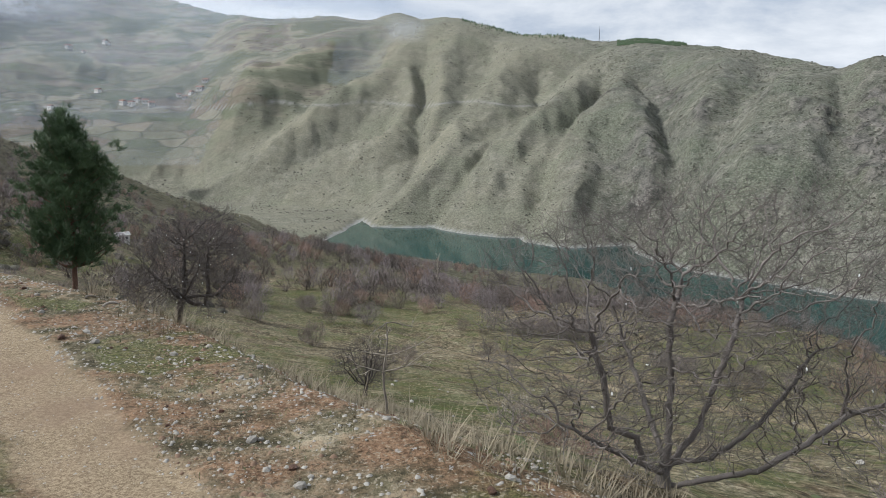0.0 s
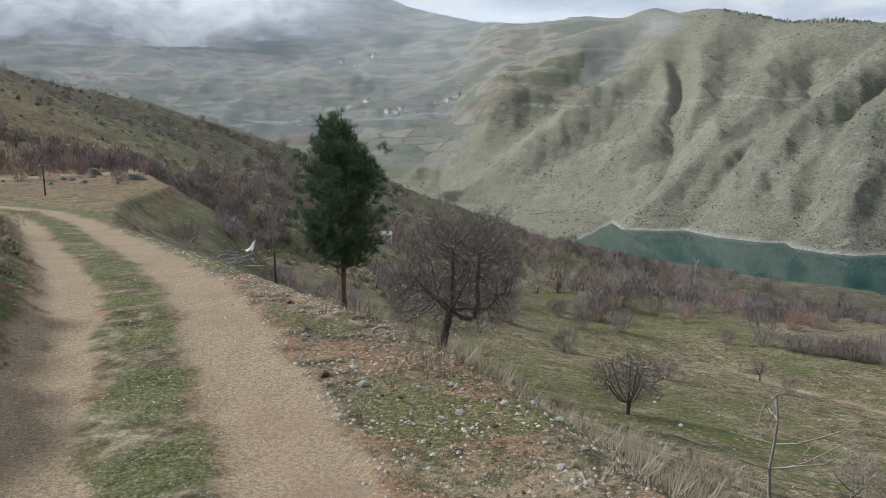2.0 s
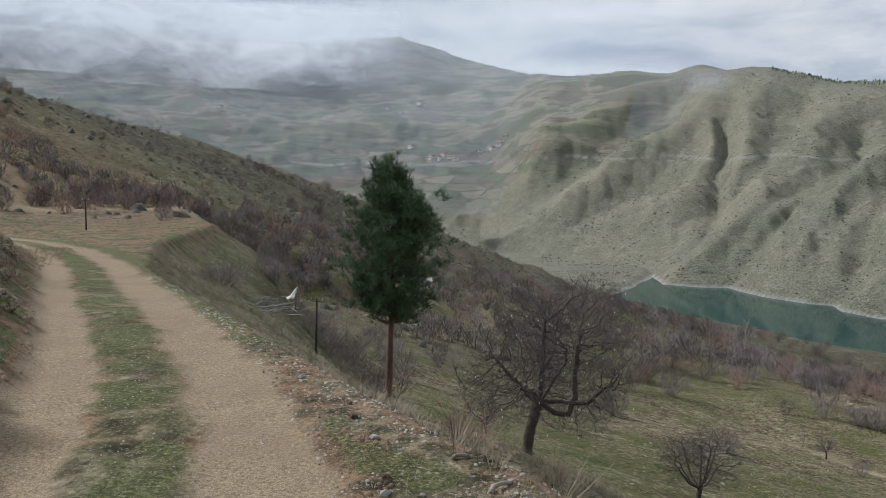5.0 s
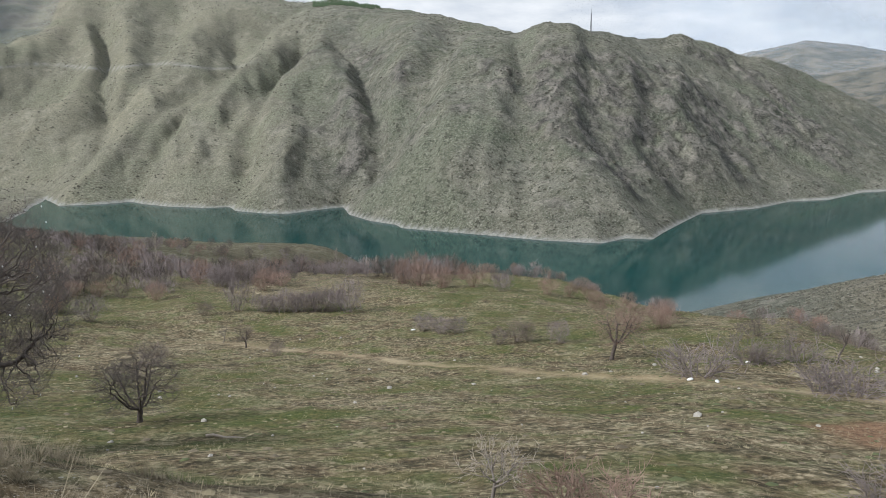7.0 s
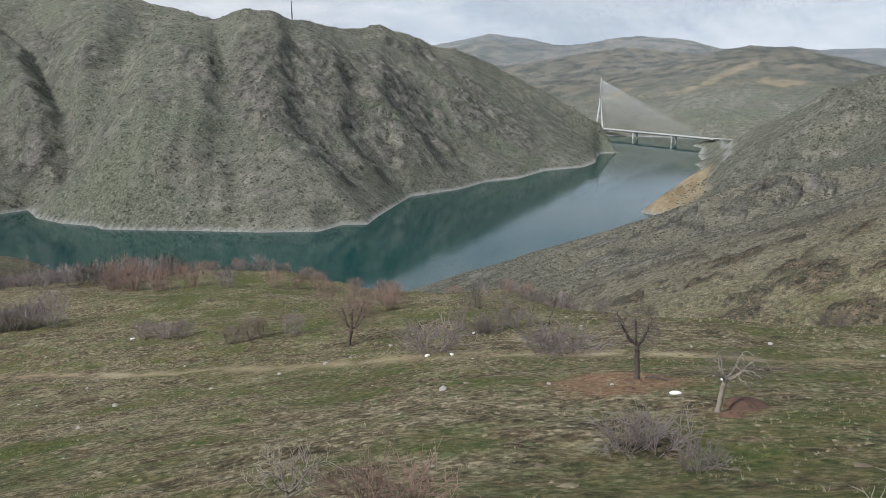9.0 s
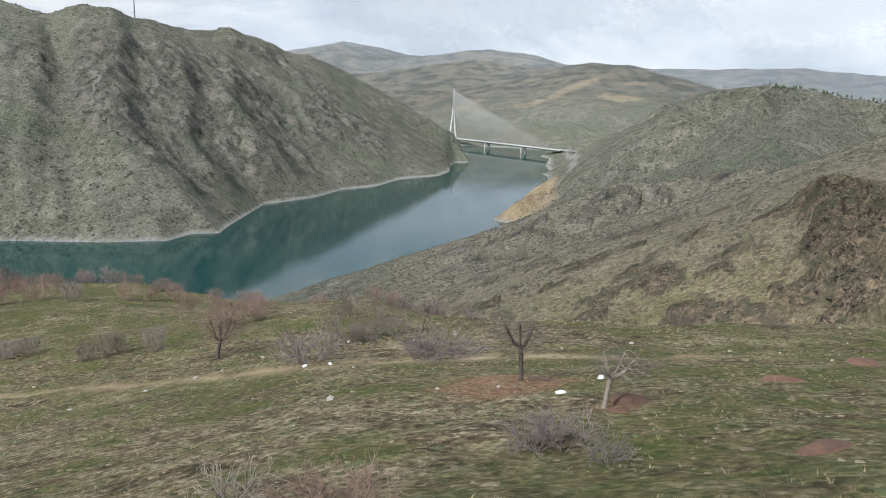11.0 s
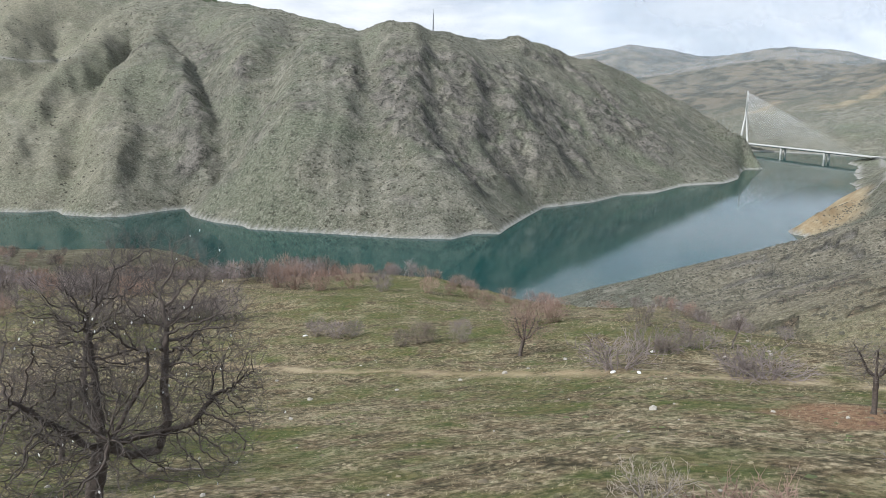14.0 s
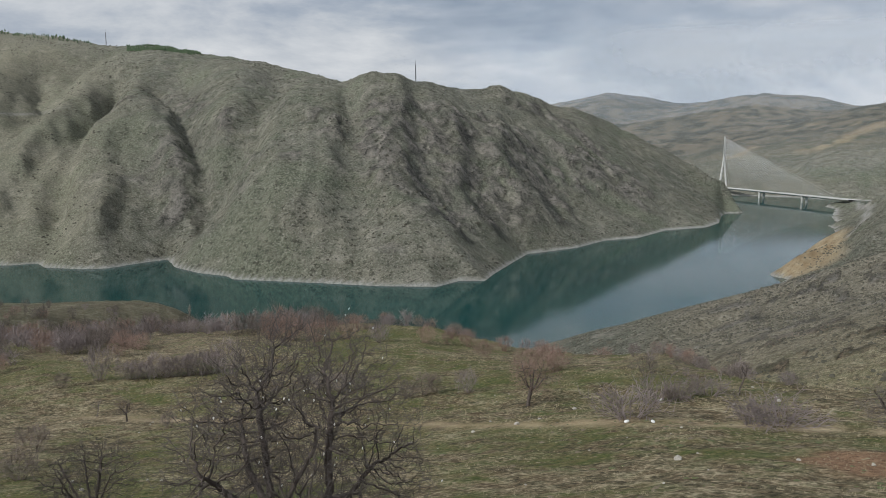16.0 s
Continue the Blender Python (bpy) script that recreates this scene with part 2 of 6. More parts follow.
    near = n.math("MULTIPLY", n.math("SUBTRACT", near, 0.133), n.span(n.attr("road"), 0, 1, 1.0, 0.12))
    far = n.math("ADD", n.math("ADD", n.math("MULTIPLY", dots, 4.5), n.math("MULTIPLY", fine, 4.5)), n.math("MULTIPLY", mottle, 4.5))
    crags = n.math("MULTIPLY", n.math("ADD", n.math("ADD", n.math("MULTIPLY", fine, 7.0), n.math("MULTIPLY", rift, 16.0)), n.math("MULTIPLY", chip, 1.2)), n.attr("rock"))
    height = n.math("ADD", n.math("ADD", near, n.math("MULTIPLY", far, n.attr("far"))), n.math("MULTIPLY", crags, n.span(n.attr("far"), 0, 1, 0.18, 1.0)))
    bump(n, s, height, 1.0, 1.0)
    return m


def water_material():
    m, n, s = material("lake_water")
    at = n.add("ShaderNodeTexCoord").outputs["Object"]
    col = n.mix(n.span(n.noise(at, 0.004, 3, 0.5), 0.35, 0.65), rgb(0.0035, 0.038, 0.038), rgb(0.006, 0.051, 0.048))
    n.put(s.inputs["Base Color"], col)
    s.inputs["Roughness"].default_value, s.inputs["IOR"].default_value = 0.06, 1.33
    ripple = n.add("ShaderNodeMapping", Vector=at, Scale=(0.35, 0.12, 0.2), Rotation=(0, 0, 0.9)).outputs[0]
    wave = n.math("ADD", n.noise(ripple, 1.0, 4, 0.6), n.math("MULTIPLY", n.noise(ripple, 0.1, 2, 0.5), 2.0))
    bump(n, s, wave, 0.05, 0.5)
    return m


GROUND, WATER = ground_material(), water_material()
BARK_DARK = plain("bark_dark", (0.035, 0.028, 0.024), (0.13, 0.105, 0.09), 9, 0.9, 0, 0.7, 0.02)
BARK_GREY = plain("bark_grey", (0.10, 0.085, 0.075), (0.27, 0.235, 0.21), 8, 0.9, 0, 0.6, 0.02)
BARK_PALE = plain("bark_pale", (0.18, 0.155, 0.125), (0.38, 0.33, 0.275), 10, 0.85, 0, 0.4, 0.01)
BARK_PINE = plain("bark_pine", (0.06, 0.032, 0.024), (0.22, 0.12, 0.085), 6, 0.95, 0, 0.8, 0.03)
TWIG_BROWN = plain("twigs_brown", (0.097, 0.077, 0.066), (0.227, 0.184, 0.156), 3, 0.9)
THICKET_BROWN = plain("thicket_brown", (0.055, 0.045, 0.038), (0.155, 0.128, 0.108), 3, 0.9)
TWIG_GREY = plain("twigs_grey", (0.10, 0.085, 0.074), (0.24, 0.21, 0.185), 3, 0.9)
TWIG_DARK = plain("twigs_dark", (0.05, 0.042, 0.037), (0.15, 0.128, 0.115), 3, 0.9)
TWIG_RED = plain("twigs_red", (0.171, 0.113, 0.088), (0.340, 0.233, 0.187), 3, 0.9)
TWIG_MAUVE = plain("twigs_mauve", (0.119, 0.097, 0.093), (0.284, 0.239, 0.229), 3, 0.9)
NEEDLES = plain("pine_needles", (0.030, 0.058, 0.026), (0.105, 0.160, 0.068), 2.5, 0.7)
SCRUB = plain("scrub_leaves", (0.036, 0.036, 0.026), (0.105, 0.096, 0.068), 0.4, 0.95)
STRAW = plain("dry_grass", (0.17, 0.14, 0.09), (0.37, 0.315, 0.22), 2, 0.9)
STONE = plain("limestone", (0.20, 0.185, 0.16), (0.46, 0.43, 0.38), 7, 0.9, 0, 0.5, 0.02)
CONCRETE = plain("concrete", (0.42, 0.42, 0.40), (0.62, 0.62, 0.60), 0.3, 0.8)
CABLE = plain("cable_sheath", (0.62, 0.63, 0.64), (0.78, 0.79, 0.80), 0.3, 0.6)
STEEL = plain("grey_steel", (0.16, 0.16, 0.165), (0.30, 0.30, 0.31), 2, 0.5, 0.6)
TIMBER = plain("weathered_timber", (0.11, 0.10, 0.09), (0.33, 0.315, 0.29), 4, 0.9, 0, 0.5, 0.01)
WHITEWASH = plain("pale_wall", (0.50, 0.47, 0.42), (0.74, 0.71, 0.66), 0.8, 0.9)
ROOF_GREY = plain("sheet_roof", (0.30, 0.29, 0.28), (0.55, 0.53, 0.50), 1.5, 0.6, 0.3)
ROOF_RED = plain("tile_roof", (0.20, 0.09, 0.06), (0.34, 0.17, 0.11), 1.5, 0.85)
DARK_WINDOW = plain("dark_window", (0.015, 0.016, 0.018), (0.04, 0.042, 0.045), 1, 0.2)
SACK = plain("white_sack", (0.62, 0.62, 0.60), (0.85, 0.85, 0.83), 5, 0.6)
EARTH = plain("dug_earth", (0.075, 0.040, 0.027), (0.18, 0.10, 0.066), 4, 0.95, 0, 0.8, 0.04)


# ---------------------------------------------------------------- the lie of the land
def smooth(x, a, b):
    t = np.clip((x - a) / (b - a), 0, 1)
    return t * t * (3 - 2 * t)


_TABLE = np.random.RandomState(7).permutation(512)
_DIRS = np.random.RandomState(3).uniform(0, 2 * math.pi, 512)
_GX, _GY = np.cos(_DIRS), np.sin(_DIRS)


def wave(x, y, seed=0):
    """Gradient noise, about -0.7 to 0.7."""
    xi, yi = np.floor(x).astype(np.int64), np.floor(y).astype(np.int64)
    fx, fy = x - xi, y - yi
    u, v = fx * fx * fx * (fx * (fx * 6 - 15) + 10), fy * fy * fy * (fy * (fy * 6 - 15) + 10)

    def corner(i, j):
        k = _TABLE[(_TABLE[(xi + i + seed * 37) & 511] + yi + j) & 511]
        return _GX[k] * (fx - i) + _GY[k] * (fy - j)

    a, b, c, d = corner(0, 0), corner(1, 0), corner(0, 1), corner(1, 1)
    return (a + u * (b - a)) + v * ((c + u * (d - c)) - (a + u * (b - a)))


def fbm(x, y, size, octaves, seed=0, gain=0.5, ridged=False):
    out, amp, total = 0.0, 1.0, 0.0
    for k in range(octaves):
        w = wave(x / size, y / size, seed + k)
        out = out + amp * ((1 - 2.6 * np.abs(w)) if ridged else w * 1.5)
        total += amp
        amp, size = amp * gain, size * 0.5
    return out / total


def spot(az, dist, elev):
    """A place as seen from the road: degrees to the right of +y, metres, degrees above eye level."""
    a = radians(az)
    return (dist * math.sin(a), dist * math.cos(a), 150 + dist * math.tan(radians(elev)))


# crest lines of the land round the lake: (degrees, metres, degrees up) along each, and the slope of its flanks
CREST_MAIN = [(-16, 3500, 7.5), (-12.2, 3000, 7.25), (-8, 2750, 7.55), (-5.5, 2600, 7.25), (-3.2, 2480, 7.9), (-1.6, 2450, 7.45), (0.9, 2400, 7.6),
              (2.5, 2330, 7.05), (5.4, 2220, 6.4), (8.6, 2120, 6.2), (11, 2050, 5.85), (14.4, 1950, 5.95), (17, 1850, 5.55), (19.3, 1770, 5.35), (22.8, 1620, 4.7), (26.6, 1400, 3.75)]
CREST_HEAD = [(26.6, 1400, 3.75), (28.3, 1227, 4.45), (30, 1211, 4.4), (31.7, 1265, 3.8), (33, 1319, 3.8), (35.1, 1388, 3.4), (36.6, 1427, 3.25), (37.7, 1450, 3.6), (39.6, 1496, 3.05), (41.5, 1543, 2.1), (43, 1566, 1.95), (45, 1612, 1.15), (48.2, 1647, -0.35), (50.7, 1648, -1.7), (53.2, 1644, -3.3), (53.75, 1646, -4.5)]
CREST_FAR_LEFT = [(-75, 4200, 9.0), (-60, 4300, 9.6), (-45, 4500, 10.0), (-35, 4600, 9.8), (-30.4, 4600, 9.1), (-27, 4550, 9.7), (-24.6, 4500, 9.85), (-22, 4300, 9.1), (-20, 4000, 8.45), (-16, 3500, 7.5)]
CREST_FAR_RIGHT = [(36, 4650, 1.6), (45, 4700, 2.0), (52, 4720, 2.3), (60, 4740, 1.9), (68, 4750, 1.7), (77, 4750, 1.9), (84, 4750, 1.4), (95, 4700, 1.2), (120, 4600, 3)]
CREST_MID_RIGHT = [(62.8, 1600, -4.1), (64.4, 1320, -3.3), (67.2, 1080, -1.55), (70, 900, 0.05), (71.8, 900, 0.5), (74.4, 900, 0.72), (78, 900, 0.4), (80.7, 870, -0.1), (83.6, 850, -0.4), (95, 800, 0.5), (110, 750, 3)]
CREST_NEAR_RIGHT = [(43.6, 300, -17.2), (48.4, 320, -14.0), (50.9, 335, -12.6), (54.3, 340, -11.9), (57, 345, -10.2), (60, 350, -8.7), (63.4, 355, -7.5), (65.1, 360, -6.2), (67.4, 365, -6.3), (71.2, 380, -5.5),
                    (76.7, 350, -4.6), (79, 310, -3.3), (81.6, 285, -2.1), (84, 270, -1.0), (92, 250, 2.0), (110, 230, 5)]
CREST_LEFT = [(-85, 150, 9.5), (-66, 165, 8.6), (-57, 180, 6.9), (-53.3, 205, 6.3), (-50, 230, 5.1), (-46.4, 262, 3.9), (-42.6, 290, 3.0), (-39.5, 310, 2.4), (-34.7, 340, 0.6), (-30.6, 380, -0.8),
              (-22.2, 450, -3.5), (-19, 520, -4.95), (-16, 600, -6.2), (-11, 760, -6.9), (-7.6, 930, -7.2)]
SPURS = [
    (0.50, [(-75, 110, 4.5), (-60, 118, 1.6), (-53.5, 128, -0.2), (-46.5, 128, -0.5), (-40.5, 136, -1.0), (-35, 155, -2.8), (-31, 175, -4.4)]),
    (0.45, [(-70, 140, 7.0), (-57, 150, 4.6), (-50, 178, 1.9), (-46, 192, 1.5), (-41, 218, 0.9), (-36, 255, -0.9), (-30, 300, -3.0)]),
    # (flank slope, crest line)
    (0.50, [(-5.5, 2600, 7.25), (-8.6, 2100, 1.8), (-11.2, 1800, -1.4), (-14.5, 1600, -3.5), (-18.4, 1500, -4.8)]),
    (0.50, [(-12.2, 3000, 7.25), (-14.2, 2500, 2.6), (-16.6, 2100, -0.6), (-20.5, 1800, -3.2)]),
    (0.38, [(-20, 4000, 8.45), (-19, 3200, 2.4), (-18.8, 2500, -0.6), (-22.6, 2000, -2.6)]),
    (0.36, [(-24.6, 4500, 9.85), (-23.2, 3500, 3.6), (-22.6, 2800, 0.3), (-25, 2200, -1.8)]),
    (0.36, [(-30.4, 4600, 9.1), (-28.4, 3600, 4.4), (-27, 3000, 1.6), (-28, 2300, -0.9)]),
    (0.34, [(-35, 4600, 9.8), (-34, 3600, 5.2), (-32.6, 2900, 2.0), (-31, 2400, -0.6)]),
    (0.34, [(-45, 4500, 10.0), (-43, 3500, 5.6), (-40, 2700, 2.4), (-36, 2200, -0.2)]),
    (0.34, [(-60, 4300, 9.6), (-57, 3200, 6.0), (-52, 2500, 3.5)]),
    (0.32, [(40, 4300, 2.0), (43.5, 4250, 2.55), (45.8, 4200, 3.0), (48.6, 4200, 2.7), (51.4, 4250, 1.9), (55, 4300, 0.8)]),
    (0.30, [(50.5, 3800, 1.2), (53.5, 3800, 2.5), (56, 3800, 2.8), (58.5, 3800, 2.6), (61, 3800, 2.0), (64, 3850, 1.0)]),
    (0.30, [(57.5, 3200, 0.2), (60.5, 3150, 1.55), (63.5, 3100, 2.05), (66, 3100, 1.95), (69, 3100, 0.9), (72, 3100, -0.3)]),
    (0.22, [(45, 3300, -2.0), (50, 3000, -2.1), (55, 2800, -1.7), (59, 2700, -1.9), (64, 2500, -1.6), (70, 2400, -1.6)]),
    (0.85, [(74.4, 900, 0.72), (72, 760, -3.2), (70.5, 660, -5.8)]),
    (0.55, [(78, 900, 0.4), (76, 650, -2.6), (74, 500, -5.0)]),
    (0.75, [(64, 1150, -6.3), (61.5, 1030, -6.75), (59.6, 960, -7.36), (58.0, 905, -8.05)]),
    (0.35, [(63.2, 1150, -6.2), (63.2, 1330, -5.58), (62.7, 1500, -5.03), (62.1, 1700, -4.5), (61.6, 1870, -4.16)]),
    (0.9, [(67.2, 1080, -1.55), (66, 1010, -3.7), (65.2, 960, -6.0)]),
]
LINES = [(0.70, CREST_MAIN), (1.02, CREST_HEAD), (0.42, CREST_FAR_LEFT), (0.30, CREST_FAR_RIGHT), (0.88, CREST_MID_RIGHT), (0.48, CREST_NEAR_RIGHT), (0.52, CREST_LEFT)] + SPURS
TENTS = [(s, [spot(*p) for p in line]) for s, line in LINES]


# the mountain face across the water: its foot, and the spurs and gullies that run down it, as (degrees, metres)
def pairs(*flat):
    return [(float(a), float(d)) for a, d in zip(flat[::2], flat[1::2])]


FOOT = (pairs(-22, 1640, -16, 1500, -10, 1400, -7, 1330, -5.9, 1220, -5.3, 1150, -2.6, 1140, -0.8, 1150, -0.1, 1120, 1.6, 1080, 4.1, 1050, 5.7, 1050, 6.1, 1012, 8.2, 980, 9.8, 972, 12.2, 1000, 13.8, 1014, 14.2, 950)
        + pairs(15.7, 900, 17.6, 870, 18.0, 848, 20.4, 828, 24.4, 802, 28.6, 777, 32.8, 770, 34.5, 802, 36.4, 801, 37.1, 842, 38.4, 913, 39.7, 992, 41.3, 1017, 43.4, 1057, 45.4, 1136, 47.8, 1176, 49.7, 1280, 52.6, 1345, 53.4, 1420, 53.9, 1640, 55, 1660))
RIDGE_LINES = [
    pairs(-18.2, 1700, -16.2, 1850, -14.2, 1930, -12.6, 2040, -10.2, 2180, -7.4, 2340),
    pairs(-18.8, 1540, -16.2, 1590, -13.2, 1600, -11.4, 1670, -9.4, 1770, -6.1, 1840, -3.7, 1970),
    pairs(-12.0, 1420, -11.0, 1470, -9.3, 1530, -6.9, 1550, -5.3, 1510, -3.4, 1530, -2.5, 1630, -2.4, 1830, -2.3, 2060),
    pairs(-0.8, 1550, -0.5, 1660, -0.2, 1820, 0.0, 2040),
    pairs(-5.2, 1150, -4.2, 1210, -2.7, 1260, -1.5, 1380, -0.6, 1460, 1.3, 1570, 3.6, 1680, 5.5, 1880, 7.5, 2000),
    pairs(-0.5, 1135, 0.9, 1190, 2.1, 1250, 3.9, 1330, 5.8, 1400, 8.0, 1470, 9.6, 1600, 11.9, 1740, 13.9, 1800),
    pairs(6.2, 1015, 7.3, 1050, 8.6, 1150, 9.5, 1260, 10.6, 1360, 12.0, 1480, 12.6, 1580, 13.0, 1720),
    pairs(13.8, 1010, 14.4, 1040, 14.2, 1170, 13.5, 1320, 13.0, 1440),
    pairs(16.8, 1070, 17.4, 1130, 18.2, 1200, 18.7, 1320, 18.2, 1450, 17.6, 1630),
    pairs(14.2, 950, 15.1, 970, 17.5, 1000, 19.9, 1030, 22.0, 1100, 23.7, 1200, 25.0, 1340, 26.3, 1410),
    pairs(26.5, 1390, 25.8, 1200, 25.1, 1000, 24.1, 870, 23.7, 805),
    pairs(28.5, 1170, 29.3, 1040, 30.1, 940, 32.1, 880, 34.1, 830, 34.7, 800),
    pairs(34.5, 1190, 34.4, 1100, 34.6, 1010, 35.7, 980, 36.6, 950),
    pairs(37.2, 1230, 37.6, 1150, 39.5, 1130, 40.6, 1090, 41.3, 1050, 41.3, 1018),
    pairs(43.5, 1370, 47.1, 1340, 50.0, 1340, 51.2, 1310),
]
GULLY_LINES = [
    pairs(-17.4, 1610, -15.0, 1720, -12.6, 1760, -11.0, 1850, -8.6, 1960, -5.8, 2040),
    pairs(-12.6, 1430, -10.6, 1530, -9.3, 1580, -7.3, 1650, -5.1, 1630, -3.7, 1710, -3.3, 1900),
    pairs(-5.8, 1210, -4.8, 1215, -3.7, 1260, -2.6, 1320, -1.8, 1420, -1.8, 1520, -2.2, 1610, -1.6, 1760, -1.8, 1950),
    pairs(-1.8, 1420, -1.1, 1490, 0.4, 1550, 1.4, 1660, 1.7, 1750, 1.2, 1900),
    pairs(-0.7, 1150, 0.2, 1190, 1.2, 1260, 2.6, 1340, 4.4, 1430, 6.0, 1490, 6.7, 1580, 6.5, 1690, 7.0, 1800),
    pairs(5.8, 1050, 6.3, 1080, 7.2, 1130, 7.6, 1200, 8.2, 1280, 8.9, 1380, 10.3, 1500, 11.2, 1600),
    pairs(13.3, 1010, 13.3, 1060, 12.8, 1110, 13.1, 1190, 12.8, 1260),
    pairs(14.0, 1010, 15.0, 995, 16.1, 1010, 16.5, 1060, 16.2, 1150, 15.6, 1240, 15.4, 1330, 14.8, 1430, 14.0, 1550),
    pairs(16.5, 1050, 18.2, 1090, 19.9, 1170, 21.2, 1260, 22.4, 1340, 23.9, 1430),
    pairs(27.3, 1220, 27.4, 1110, 28.0, 980, 28.3, 860, 28.6, 780),
    pairs(33.1, 1130, 33.4, 1060, 32.9, 990, 33.6, 950, 35.0, 930, 36.7, 920, 37.6, 920, 38.6, 930),
    pairs(35.5, 1160, 35.9, 1080, 35.5, 1030, 37.0, 1000, 37.9, 1010),
    pairs(38.7, 1190, 39.1, 1160, 40.8, 1160, 42.1, 1130, 43.0, 1060),
    pairs(41.5, 1290, 43.6, 1260, 45.7, 1240, 47.3, 1210, 47.9, 1185),
]
CREST_ALL = CREST_MAIN + CREST_HEAD[1:]


def nearest(x, y, lines):
    best = np.full_like(x, 1e5)
    for line in lines:
        pts = [(d * math.sin(radians(a)), d * math.cos(radians(a))) for a, d in line]
        for (ax, ay), (bx, by) in zip(pts, pts[1:]):
            dx, dy = bx - ax, by - ay
            t = np.clip(((x - ax) * dx + (y - ay) * dy) / (dx * dx + dy * dy), 0, 1)
            best = np.minimum(best, np.hypot(x - ax - t * dx, y - ay - t * dy))
    return best


def far_face(x, y, z):
    """The face between foot and crest, ribbed by its spurs and gullies. Returns the height and how close to a spur's back each place is."""
    bearing, r = np.degrees(np.arctan2(x, y)), np.hypot(x, y)
    here = np.flatnonzero((bearing > -22) & (bearing < 55) & (r > 650) & (r < 2750))
    back = np.zeros_like(z)
    if not len(here):
        return z, back
    px, py, b, d = x[here], y[here], bearing[here], r[here]
    bx, by = px + fbm(px, py, 60, 3, 12) * 9 + fbm(px, py, 190, 2, 13) * 10, py + fbm(px, py, 60, 3, 22) * 9 + fbm(px, py, 190, 2, 23) * 10
    foot = np.interp(b, *zip(*FOOT))
    crest_d = np.interp(b, [c[0] for c in CREST_ALL], [c[1] for c in CREST_ALL])
    crest_z = 150 + crest_d * np.tan(np.radians(np.interp(b, [c[0] for c in CREST_ALL], [c[2] for c in CREST_ALL])))
    shore_off, crest_off = nearest(px, py, [FOOT]), nearest(px, py, [[c[:2] for c in CREST_ALL]])
    t = shore_off / (shore_off + crest_off + 1e-6)
    t = np.where(d < foot, -1.0, np.where(d > crest_d, 2 - t, t))
    bulge = 1 + 0.16 * np.clip(1 - t, 0, 1) * smooth(b, 17, 22)
    face = np.where(t > 0, crest_z * np.minimum(t, 1) * bulge, -0.45 * shore_off)
    dr, dg = nearest(bx, by, RIDGE_LINES), nearest(bx, by, GULLY_LINES)
    relief = np.sqrt(dg * dg + 4.0) - np.sqrt(dr * dr + 120.0)
    cap = np.interp(b, [-14, 0, 12, 20, 26, 50], [34, 34, 28, 26, 8, 7])
    relief = cap * np.tanh(relief * 0.40 / cap)
    hold = smooth(t, 0.0, 0.22) * (1 - smooth(t, 0.80, 0.99))
    cut = nearest(bx, by, [GULLY_LINES[k] for k in (2, 4, 5, 7)])
    face = face + relief * hold - 10 * np.exp(-(cut / 13.0) ** 2) * smooth(t, 0.03, 0.15) * (1 - smooth(t, 0.6, 0.85))
    w = smooth(b, -19, -13) * (1 - smooth(b, 53.4, 54.6)) * (1 - smooth(t, 1.0, 1.12))
    end = -6.0 - (1220 - d) * 0.012 + fbm(px, py, 90, 3, 14) * 0.5
    out = z.copy()
    out[here] = z[here] * (1 - w) + face * w
    bed = np.where((b < end + 0.2) & (b > -21.5) & (d > 800), 7 * (1 - smooth(b - end, -1.0, 0.2)) - 2, -99)
    out[here] = np.maximum(out[here], bed)
    back[here] = w * smooth(dg / (dg + dr + 1.0), 0.35, 0.85) * (1 - smooth(t, 0.6, 0.9))
    return out, back

# the farm road runs along u, the hill falls away along v
UX, UY, VX, VY = -0.64, 0.77, 0.77, 0.64


def road_middle(u):
    return np.interp(u, [-60, 0, 10.5, 14, 17, 24, 29, 38, 46, 53, 59, 63, 66, 70], [-3.0, 0.45, 0.55, 0.4, 0.05, -1.05, -1.75, -3.6, -6.2, -9.6, -14.5, -20.0, -28.0, -46.0])


def shoulder(u):
    """Where the ground starts to fall away below the road."""
    return np.interp(u, [-60, 0, 10.5, 14, 17, 24, 29, 45, 62, 80, 110, 200], [-3.0, 0.45, 0.55, 0.4, 0.05, -1.05, -1.75, -2.0, 0.0, 2.0, 0.0, -10.0])


